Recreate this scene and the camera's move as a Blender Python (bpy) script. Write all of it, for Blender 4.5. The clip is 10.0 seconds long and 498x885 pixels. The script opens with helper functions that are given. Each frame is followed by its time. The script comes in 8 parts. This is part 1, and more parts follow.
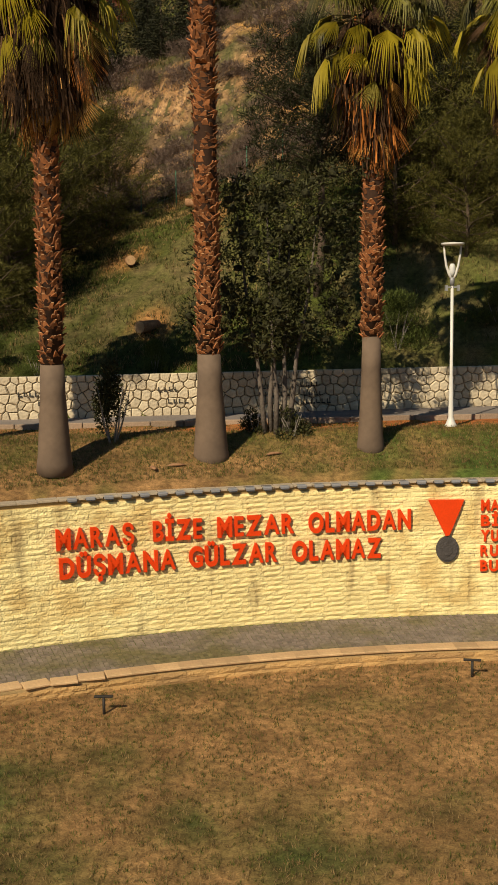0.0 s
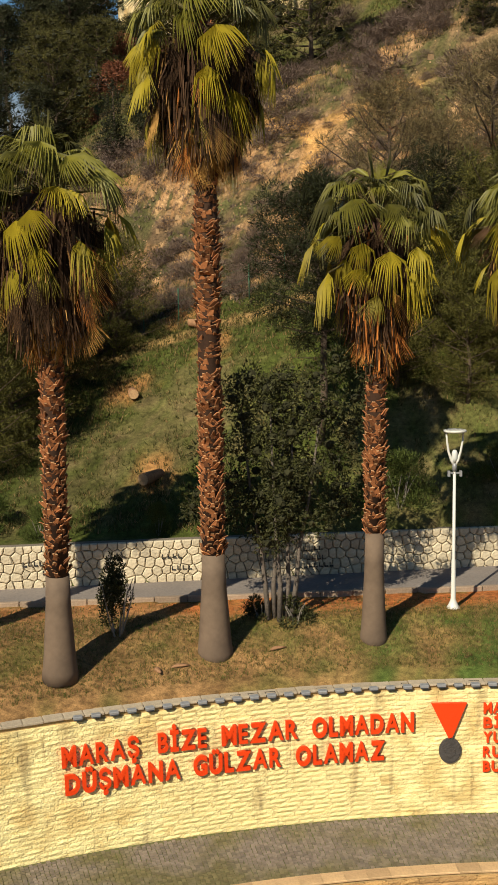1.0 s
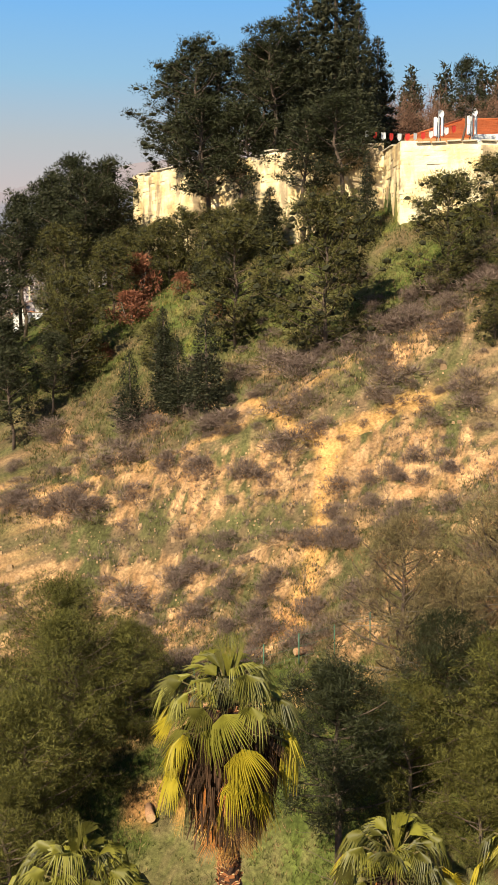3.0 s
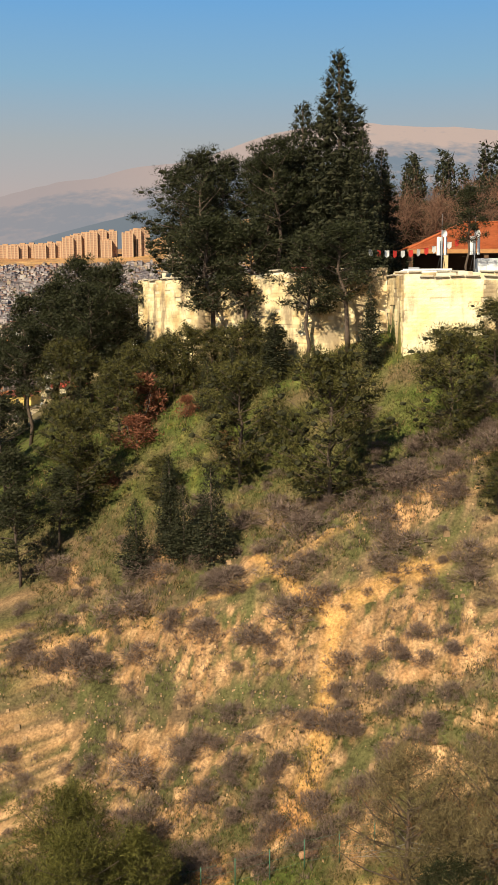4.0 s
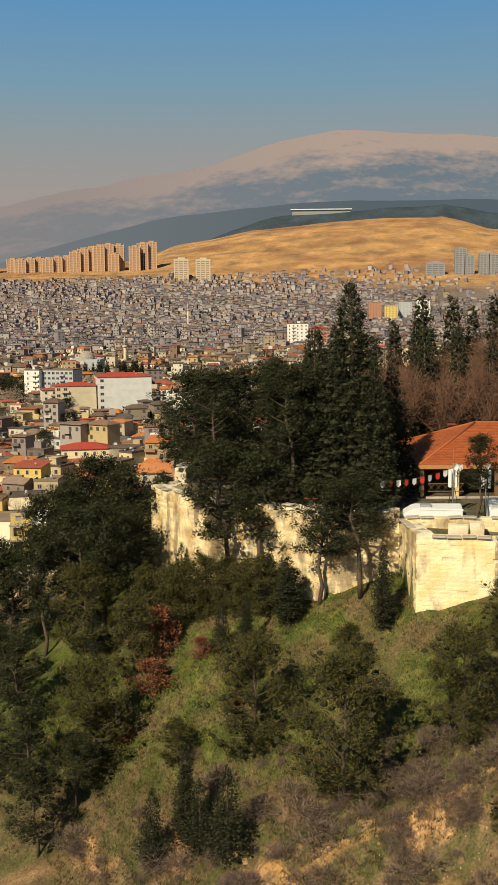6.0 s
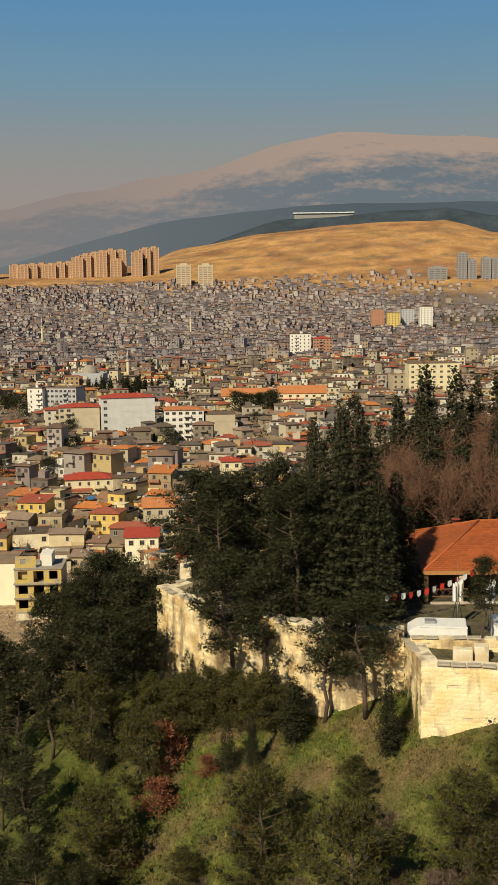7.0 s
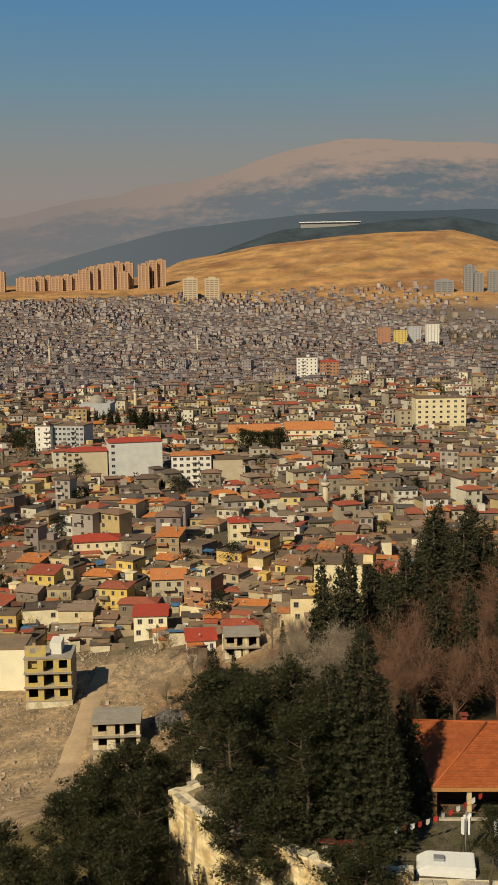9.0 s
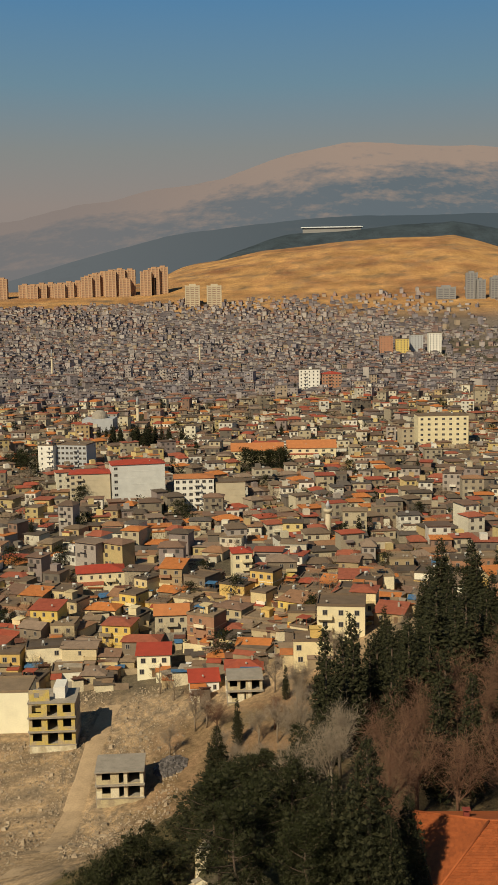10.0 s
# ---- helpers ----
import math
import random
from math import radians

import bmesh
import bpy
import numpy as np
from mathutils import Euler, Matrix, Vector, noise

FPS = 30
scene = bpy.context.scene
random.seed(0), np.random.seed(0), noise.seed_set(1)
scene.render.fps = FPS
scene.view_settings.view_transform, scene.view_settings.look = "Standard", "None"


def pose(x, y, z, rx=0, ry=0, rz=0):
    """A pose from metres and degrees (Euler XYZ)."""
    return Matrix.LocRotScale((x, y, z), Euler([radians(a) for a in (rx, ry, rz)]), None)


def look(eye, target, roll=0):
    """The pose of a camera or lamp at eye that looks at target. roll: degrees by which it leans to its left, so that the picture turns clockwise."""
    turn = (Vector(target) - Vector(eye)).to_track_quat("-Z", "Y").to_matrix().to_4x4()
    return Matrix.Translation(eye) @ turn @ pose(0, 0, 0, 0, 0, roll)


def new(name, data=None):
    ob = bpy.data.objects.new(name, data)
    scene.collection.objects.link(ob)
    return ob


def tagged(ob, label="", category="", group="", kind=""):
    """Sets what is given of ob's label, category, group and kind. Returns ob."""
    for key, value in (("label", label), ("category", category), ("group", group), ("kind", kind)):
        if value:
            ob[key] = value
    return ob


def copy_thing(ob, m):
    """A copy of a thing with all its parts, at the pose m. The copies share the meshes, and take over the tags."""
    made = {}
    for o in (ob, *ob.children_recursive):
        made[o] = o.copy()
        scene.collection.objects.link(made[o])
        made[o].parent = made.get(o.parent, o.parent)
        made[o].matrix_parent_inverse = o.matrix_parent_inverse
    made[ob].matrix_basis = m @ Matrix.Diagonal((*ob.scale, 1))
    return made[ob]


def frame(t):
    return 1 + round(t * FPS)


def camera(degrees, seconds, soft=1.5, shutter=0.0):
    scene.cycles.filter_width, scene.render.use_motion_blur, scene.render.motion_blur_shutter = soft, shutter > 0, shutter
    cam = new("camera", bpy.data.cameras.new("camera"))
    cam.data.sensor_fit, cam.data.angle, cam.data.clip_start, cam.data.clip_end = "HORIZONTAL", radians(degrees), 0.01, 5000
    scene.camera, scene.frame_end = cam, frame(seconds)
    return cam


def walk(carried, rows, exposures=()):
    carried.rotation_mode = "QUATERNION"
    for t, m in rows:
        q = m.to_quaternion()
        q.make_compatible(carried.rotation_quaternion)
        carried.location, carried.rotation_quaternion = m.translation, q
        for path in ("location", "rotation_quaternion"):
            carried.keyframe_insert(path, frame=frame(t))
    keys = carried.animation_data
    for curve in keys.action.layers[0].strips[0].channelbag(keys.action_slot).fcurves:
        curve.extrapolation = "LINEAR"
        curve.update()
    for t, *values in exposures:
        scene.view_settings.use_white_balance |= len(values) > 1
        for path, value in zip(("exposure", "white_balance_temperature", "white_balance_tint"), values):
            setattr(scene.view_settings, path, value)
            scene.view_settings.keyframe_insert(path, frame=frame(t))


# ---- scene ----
cam = camera(26.7, 10.0, soft=1.5)
PATH = [
    (0.0, pose(0.000, 0.000, 3.836, 82.218, 0.899, -0.000)),
    (0.5, pose(0.016, 0.235, 6.213, 82.151, 0.955, -0.118)),
    (1.0, pose(-0.009, 0.553, 9.146, 82.113, 0.967, 0.003)),
    (1.5, pose(-0.081, 0.815, 12.821, 82.131, 0.939, 0.070)),
    (2.0, pose(-0.157, 1.094, 16.825, 82.235, 0.867, 0.161)),
    (2.5, pose(-0.168, 1.502, 21.416, 82.319, 0.602, 0.277)),
    (3.0, pose(-0.304, 1.894, 25.907, 82.549, 0.345, 0.340)),
    (4.5, pose(-0.569, 2.851, 40.215, 82.675, 0.297, 0.476)),
    (5.0, pose(-0.710, 3.296, 44.909, 82.751, 0.292, 0.581)),
    (5.5, pose(-0.817, 3.715, 49.581, 82.822, 0.378, 0.690)),
    (7.0, pose(-0.967, 4.876, 63.858, 82.834, 0.707, 0.920)),
    (7.5, pose(-1.020, 5.303, 68.690, 82.839, 0.767, 0.954)),
    (8.0, pose(-1.023, 5.711, 73.582, 82.878, 0.867, 1.061)),
    (8.5, pose(-1.061, 5.818, 78.574, 82.919, 0.823, 1.171)),
    (9.0, pose(-1.084, 6.052, 83.612, 82.944, 0.826, 1.265)),
    (9.5, pose(-1.077, 6.314, 88.595, 82.945, 0.865, 1.339)),
    (10.0, pose(-1.061, 6.566, 93.374, 83.026, 0.923, 1.380)),
]
walk(cam, PATH, [(0.0, 0.05, 6500, 13), (0.8, 0.25, 6050, 10), (1.5, 0.67, 5850, 11), (2.2, 1.05, 5900, 12), (2.6, 1.07, 6000, 12), (3.2, 0.97, 6050, 12), (4.5, 0.52, 6200, 11), (5.5, 0.33, 6250, 9), (7.5, 0.03, 6400, 9), (10.0, -0.12, 6500, 9)])

# ---- world and sun ----
world = bpy.data.worlds.new("world")
scene.world = world
world.use_nodes = True
wn, wl = world.node_tree.nodes, world.node_tree.links
wn.clear()
sky = wn.new("ShaderNodeTexSky")
sky.sky_type = "NISHITA"
sky.sun_disc = False
SUN_FROM = Vector((-0.515, -0.857, 0.82)).normalized()
sky.sun_elevation = math.asin(SUN_FROM.z)
sky.sun_rotation = math.atan2(SUN_FROM.x, SUN_FROM.y)
sky.air_density, sky.dust_density, sky.ozone_density = 0.55, 0.15, 2.0
# winter haze all round the horizon: warm grey low down, turning blue, under a clear deep sky
tint = wn.new("ShaderNodeMix")
tint.data_type, tint.blend_type = "RGBA", "MULTIPLY"
tint.inputs[0].default_value = 1.0
tint.inputs[7].default_value = (0.72, 1.0, 1.0, 1)
where = wn.new("ShaderNodeTexCoord")
high = wn.new("ShaderNodeSeparateXYZ")
band = wn.new("ShaderNodeValToRGB")
steps = ((0.0, (3.9, 3.3, 3.0)), (0.285, (1.25, 3.3, 5.9)), (0.10, (4.4, 3.7, 3.3)), (0.15, (3.6, 3.8, 3.7)), (0.205, (2.3, 3.85, 4.9)))
band.color_ramp.elements[1].position = steps[1][0]
for k, (z_, c_) in enumerate(steps):
    el = band.color_ramp.elements[k] if k < 2 else band.color_ramp.elements.new(z_)
    el.color = (*c_, 1)
fade = wn.new("ShaderNodeMapRange")
fade.interpolation_type = "SMOOTHSTEP"
fade.inputs["From Min"].default_value, fade.inputs["From Max"].default_value = 0.26, 0.50
fade.inputs["To Min"].default_value, fade.inputs["To Max"].default_value = 1.0, 0.0
haze = wn.new("ShaderNodeMix")
haze.data_type = "RGBA"
wb = wn.new("ShaderNodeBackground")
wb.inputs["Strength"].default_value = 0.07
wo = wn.new("ShaderNodeOutputWorld")
wl.new(sky.outputs[0], tint.inputs[6])
wl.new(where.outputs["Generated"], high.inputs[0])
wl.new(high.outputs[2], fade.inputs[0])
wl.new(high.outputs[2], band.inputs[0])
wl.new(fade.outputs[0], haze.inputs[0])
wl.new(tint.outputs[2], haze.inputs[6])
wl.new(band.outputs[0], haze.inputs[7])
wl.new(haze.outputs[2], wb.inputs[0])
wl.new(wb.outputs[0], wo.inputs[0])
sun = new("sun", bpy.data.lights.new("sun", "SUN"))
sun.data.energy, sun.data.angle, sun.data.color = 5.0, radians(0.5), (1.0, 0.87, 0.62)
sun.matrix_world = look(SUN_FROM * 100, (0, 0, 0))

# ---- materials ----
def mat(name, base, rough=0.8, metal=0.0, var=0.0, scale=3.0, second=None, fine=40.0, bump=0.0, per="", spread=0.0, ramp=None, island=False):
    """A procedural material: a base colour that two noises vary, relief, and a change from piece to piece."""
    m = bpy.data.materials.new(name)
    m.use_nodes = True
    n, l = m.node_tree.nodes, m.node_tree.links
    b = n["Principled BSDF"]
    b.inputs["Roughness"].default_value, b.inputs["Metallic"].default_value = rough, metal
    b.inputs["Specular IOR Level"].default_value = 0.3
    geo = n.new("ShaderNodeNewGeometry")
    tex = n.new("ShaderNodeTexCoord")
    if ramp:
        src = geo.outputs["Random Per Island"]
        if not island:
            src = n.new("ShaderNodeObjectInfo").outputs["Random"]
        cr = n.new("ShaderNodeValToRGB")
        cr.color_ramp.interpolation = "CONSTANT"
        while len(cr.color_ramp.elements) < len(ramp):
            cr.color_ramp.elements.new(0.5)
        for k, c in enumerate(ramp):
            cr.color_ramp.elements[k].position = k / len(ramp)
            cr.color_ramp.elements[k].color = (*c, 1)
        l.new(src, cr.inputs[0])
        col = cr.outputs[0]
    else:
        rgb = n.new("ShaderNodeRGB")
        rgb.outputs[0].default_value = (*base, 1)
        col = rgb.outputs[0]
    big = n.new("ShaderNodeTexNoise")
    big.inputs["Scale"].default_value, big.inputs["Detail"].default_value = scale, 4
    l.new(tex.outputs["Object"], big.inputs["Vector"])
    small = n.new("ShaderNodeTexNoise")
    small.inputs["Scale"].default_value, small.inputs["Detail"].default_value = fine, 3
    l.new(tex.outputs["Object"], small.inputs["Vector"])
    if second:
        mr = n.new("ShaderNodeMapRange")
        mr.inputs["From Min"].default_value, mr.inputs["From Max"].default_value = 0.42, 0.62
        l.new(big.outputs[0], mr.inputs[0])
        mx = n.new("ShaderNodeMix")
        mx.data_type = "RGBA"
        l.new(mr.outputs[0], mx.inputs[0])
        l.new(col, mx.inputs[6])
        mx.inputs[7].default_value = (*second, 1)
        col = mx.outputs[2]
    if var:
        hs = n.new("ShaderNodeHueSaturation")
        ad = n.new("ShaderNodeMath")
        ad.operation = "ADD"
        l.new(big.outputs[0], ad.inputs[0])
        l.new(small.outputs[0], ad.inputs[1])
        mr2 = n.new("ShaderNodeMapRange")
        mr2.inputs["From Min"].default_value, mr2.inputs["From Max"].default_value = 0.6, 1.4
        mr2.inputs["To Min"].default_value, mr2.inputs["To Max"].default_value = 1 - var, 1 + var
        l.new(ad.outputs[0], mr2.inputs[0])
        l.new(mr2.outputs[0], hs.inputs["Value"])
        l.new(col, hs.inputs["Color"])
        col = hs.outputs[0]
    if spread:
        src = geo.outputs["Random Per Island"] if island else n.new("ShaderNodeObjectInfo").outputs["Random"]
        hs2 = n.new("ShaderNodeHueSaturation")
        mr3 = n.new("ShaderNodeMapRange")
        mr3.inputs["To Min"].default_value, mr3.inputs["To Max"].default_value = 1 - spread, 1 + spread
        l.new(src, mr3.inputs[0])
        l.new(mr3.outputs[0], hs2.inputs["Value"])
        l.new(col, hs2.inputs["Color"])
        col = hs2.outputs[0]
    l.new(col, b.inputs["Base Color"])
    if bump:
        bp = n.new("ShaderNodeBump")
        bp.inputs["Strength"].default_value, bp.inputs["Distance"].default_value = bump, 0.05
        l.new(small.outputs[0], bp.inputs["Height"])
        l.new(bp.outputs[0], b.inputs["Normal"])
    return m


def leaf_mat(name, base, spread=0.35, translucent=0.25, rough=0.6, island=True):
    m = mat(name, base, rough=rough, spread=spread, island=island, var=0.25, scale=0.6, fine=6.0)
    n, l = m.node_tree.nodes, m.node_tree.links
    b, out = n["Principled BSDF"], n["Material Output"]
    b.inputs["Specular IOR Level"].default_value = 0.15
    tr = n.new("ShaderNodeBsdfTranslucent")
    src = b.inputs["Base Color"].links[0].from_socket
    l.new(src, tr.inputs[0])
    ms = n.new("ShaderNodeMixShader")
    ms.inputs[0].default_value = translucent
    l.new(b.outputs[0], ms.inputs[1])
    l.new(tr.outputs[0], ms.inputs[2])
    l.new(ms.outputs[0], out.inputs[0])
    return m


def stained(m, size, start, deep, colour):
    """Adds runs of old water stains to a wall's material, in the wall's own place."""
    n, l = m.node_tree.nodes, m.node_tree.links
    b = n["Principled BSDF"]
    src = b.inputs["Base Color"].links[0].from_socket
    geo = n.new("ShaderNodeNewGeometry")
    mp = n.new("ShaderNodeMapping")
    mp.inputs["Scale"].default_value = size
    l.new(geo.outputs["Position"], mp.inputs["Vector"])
    no = n.new("ShaderNodeTexNoise")
    no.inputs["Scale"].default_value, no.inputs["Detail"].default_value = 1.0, 6
    l.new(mp.outputs[0], no.inputs["Vector"])
    mr = n.new("ShaderNodeMapRange")
    mr.inputs["From Min"].default_value, mr.inputs["From Max"].default_value = start, start + 0.13
    mr.inputs["To Max"].default_value = deep
    l.new(no.outputs[0], mr.inputs[0])
    mx = n.new("ShaderNodeMix")
    mx.data_type = "RGBA"
    mx.inputs[7].default_value = (*colour, 1)
    l.new(mr.outputs[0], mx.inputs[0])
    l.new(src, mx.inputs[6])
    l.new(mx.outputs[2], b.inputs["Base Color"])
    return m


def soil_mat():
    """The ground: soil and turf by the colour attribute, with grain and relief."""
    m = bpy.data.materials.new("ground_soil")
    m.use_nodes = True
    n, l = m.node_tree.nodes, m.node_tree.links
    b = n["Principled BSDF"]
    b.inputs["Roughness"].default_value = 0.95
    b.inputs["Specular IOR Level"].default_value = 0.1
    at = n.new("ShaderNodeAttribute")
    at.attribute_name = "soil"
    tex = n.new("ShaderNodeTexCoord")
    col = at.outputs["Color"]
    for sc, lo, hi in ((0.02, 0.74, 1.26), (0.12, 0.86, 1.14), (0.9, 0.70, 1.30), (6.0, 0.62, 1.38), (28.0, 0.7, 1.3)):
        no = n.new("ShaderNodeTexNoise")
        no.inputs["Scale"].default_value, no.inputs["Detail"].default_value = sc, 5
        l.new(tex.outputs["Object"], no.inputs["Vector"])
        mr = n.new("ShaderNodeMapRange")
        mr.inputs["From Min"].default_value, mr.inputs["From Max"].default_value = 0.3, 0.7
        mr.inputs["To Min"].default_value, mr.inputs["To Max"].default_value = lo, hi
        l.new(no.outputs[0], mr.inputs[0])
        hs = n.new("ShaderNodeHueSaturation")
        l.new(mr.outputs[0], hs.inputs["Value"])
        l.new(col, hs.inputs["Color"])
        col = hs.outputs[0]
        last = no
    l.new(col, b.inputs["Base Color"])
    bp = n.new("ShaderNodeBump")
    bp.inputs["Strength"].default_value, bp.inputs["Distance"].default_value = 0.6, 0.06
    l.new(last.outputs[0], bp.inputs["Height"])
    l.new(bp.outputs[0], b.inputs["Normal"])
    return m


SOIL = soil_mat()

# ---- building helpers ----
def thing(name, label, category, group="", at=(0, 0, 0), rz=0.0, kind=""):
    e = new(name)
    e.matrix_world = pose(*at, 0, 0, rz)
    return tagged(e, label, category, group, kind)


def part(name, bm, material, parent, label="", place=None):
    """Links a bmesh (or a mesh that is shared) as one mesh object under its parent, in the parent's own space."""
    if isinstance(bm, bmesh.types.BMesh):
        me = bpy.data.meshes.new(name)
        bm.to_mesh(me)
        bm.free()
    else:
        me = bm
    if material and not me.materials:
        for mm in material if isinstance(material, (list, tuple)) else [material]:
            me.materials.append(mm)
    ob = new(name, me)
    if parent is not None:
        ob.parent = parent
    if place is not None:
        ob.matrix_basis = place
    if label:
        tagged(ob, label)
    return ob


def whole(name, bm, material, label, category, group="", kind="", place=None):
    ob = part(name, bm, material, None)
    if place is not None:
        ob.matrix_basis = place
    return tagged(ob, label, category, group, kind)


def box(bm, lo, hi, mi=0, m=None):
    """An axis-aligned box from corner lo to corner hi, moved by m."""
    vs = [bm.verts.new((m @ Vector(p)) if m else p) for p in
          [(lo[0], lo[1], lo[2]), (hi[0], lo[1], lo[2]), (hi[0], hi[1], lo[2]), (lo[0], hi[1], lo[2]),
           (lo[0], lo[1], hi[2]), (hi[0], lo[1], hi[2]), (hi[0], hi[1], hi[2]), (lo[0], hi[1], hi[2])]]
    for f in ((3, 2, 1, 0), (4, 5, 6, 7), (0, 1, 5, 4), (1, 2, 6, 5), (2, 3, 7, 6), (3, 0, 4, 7)):
        bm.faces.new([vs[i] for i in f]).material_index = mi
    return vs


def boxmesh(name, lo, hi, bevel=0.0):
    bm = bmesh.new()
    box(bm, lo, hi)
    if bevel:
        bmesh.ops.bevel(bm, geom=bm.edges[:], offset=bevel, segments=1, affect="EDGES")
    return bm


def tube(bm, pts, radii, sides=8, cap=True, mi=0):
    """A tapered tube along points."""
    rings = []
    for i, p in enumerate(pts):
        p = Vector(p)
        d = (Vector(pts[min(i + 1, len(pts) - 1)]) - Vector(pts[max(i - 1, 0)])).normalized()
        a = d.orthogonal().normalized() if abs(d.z) < 0.95 else Vector((1, 0, 0)) - d * d.x
        a.normalize()
        c = d.cross(a)
        rings.append([bm.verts.new(p + (a * math.cos(q) + c * math.sin(q)) * radii[i])
                      for q in (2 * math.pi * k / sides for k in range(sides))])
    for r0, r1 in zip(rings, rings[1:]):
        for k in range(sides):
            f = bm.faces.new((r0[k], r0[(k + 1) % sides], r1[(k + 1) % sides], r1[k]))
            f.smooth, f.material_index = True, mi
    if cap:
        bm.faces.new(rings[0][::-1]).material_index = mi
        bm.faces.new(rings[-1]).material_index = mi


def arrays_mesh(name, verts, faces, materials, mi=None):
    """A mesh from arrays: faces all of one length."""
    me = bpy.data.meshes.new(name)
    verts, faces = np.asarray(verts, float), np.asarray(faces, np.int32)
    n = faces.shape[1]
    me.vertices.add(len(verts))
    me.vertices.foreach_set("co", verts.ravel())
    me.loops.add(faces.size)
    me.loops.foreach_set("vertex_index", faces.ravel())
    me.polygons.add(len(faces))
    me.polygons.foreach_set("loop_start", np.arange(0, faces.size, n, dtype=np.int32))
    if mi is not None:
        me.polygons.foreach_set("material_index", np.asarray(mi, np.int32))
    me.polygons.foreach_set("use_smooth", np.zeros(len(faces), bool))
    me.update(calc_edges=True)
    for m in materials:
        me.materials.append(m)
    return me


def fbm(x, y, s, oct=4):
    v, a = 0.0, 0.5
    for k in range(oct):
        v += a * noise.noise((x * s, y * s, 3.1 * k))
        s, a = s * 2.03, a * 0.5
    return v


# ---- the lie of the land ----
def circle3(a, b, c):
    (x1, y1), (x2, y2), (x3, y3) = a, b, c
    d = 2 * (x1 * (y2 - y3) + x2 * (y3 - y1) + x3 * (y1 - y2))
    ux = ((x1**2 + y1**2) * (y2 - y3) + (x2**2 + y2**2) * (y3 - y1) + (x3**2 + y3**2) * (y1 - y2)) / d
    uy = ((x1**2 + y1**2) * (x3 - x2) + (x2**2 + y2**2) * (x1 - x3) + (x3**2 + y3**2) * (x2 - x1)) / d
    return ux, uy, math.hypot(x1 - ux, y1 - uy)


AX, AY, AR = circle3((-6.0, 24.3), (-0.1, 26.04), (6.4, 26.69))   # the memorial wall's face
PATH_W = 2.75
WALL_TOP, WALL_FOOT, LAWN = -0.87, -4.42, -4.62
PY = [34, 37, 42.6, 50, 58, 60.5, 65, 74, 80, 84, 94, 104, 125, 150, 180, 200, 210, 235, 260, 300, 350, 450, 550, 800, 1000, 1344, 1600, 1900, 2300]
PZ = [1.45, 3.2, 6.6, 10.2, 13.5, 15.8, 19.8, 23.6, 26.6, 28.6, 31.6, 34, 35, 29, 14, 7, 6.4, 9, 9, 7, 5.5, 5, 8, 15, 21, 36, 62, 112, 150]
KY = [34, 38, 43, 55, 62, 75, 85, 100, 130, 160, 190, 250, 300, 360]
KZ = [0, 0.15, 0.3, 0.45, 0.5, 0.48, 0.42, 0.45, 0.42, 0.5, 0.55, 0.42, 0.15, 0.05]
CASTLE = [(-11.7, 102.3), (-5.9, 94.0), (-4.2, 94.4), (3.5, 87.0), (9.8, 86.2), (10.35, 80.7), (16.0, 79.7), (27.0, 79.0), (40.0, 84.0), (60.0, 96.0)]
CREST_A, CREST_Z = [-0.25, -0.12, -0.088, -0.01, 0.052, 0.113, 0.167, 0.209, 0.26], [150, 170, 200, 242, 259, 267, 274, 246, 240]


def kerb_y(x):
    return 31.3 + 0.07 * x


def stone_wall_y(x):
    return 33.3 + 0.12 * x


def smooth(a, b, v):
    u = min(1, max(0, (v - a) / (b - a)))
    return u * u * (3 - 2 * u)


def track_x(y):
    """The middle of the dirt track through the cleared lot."""
    return -43.6 + 0.022 * (y - 215) + 0.045 * max(0, y - 247) ** 1.6 - 0.007 * max(0, 192 - y) ** 2


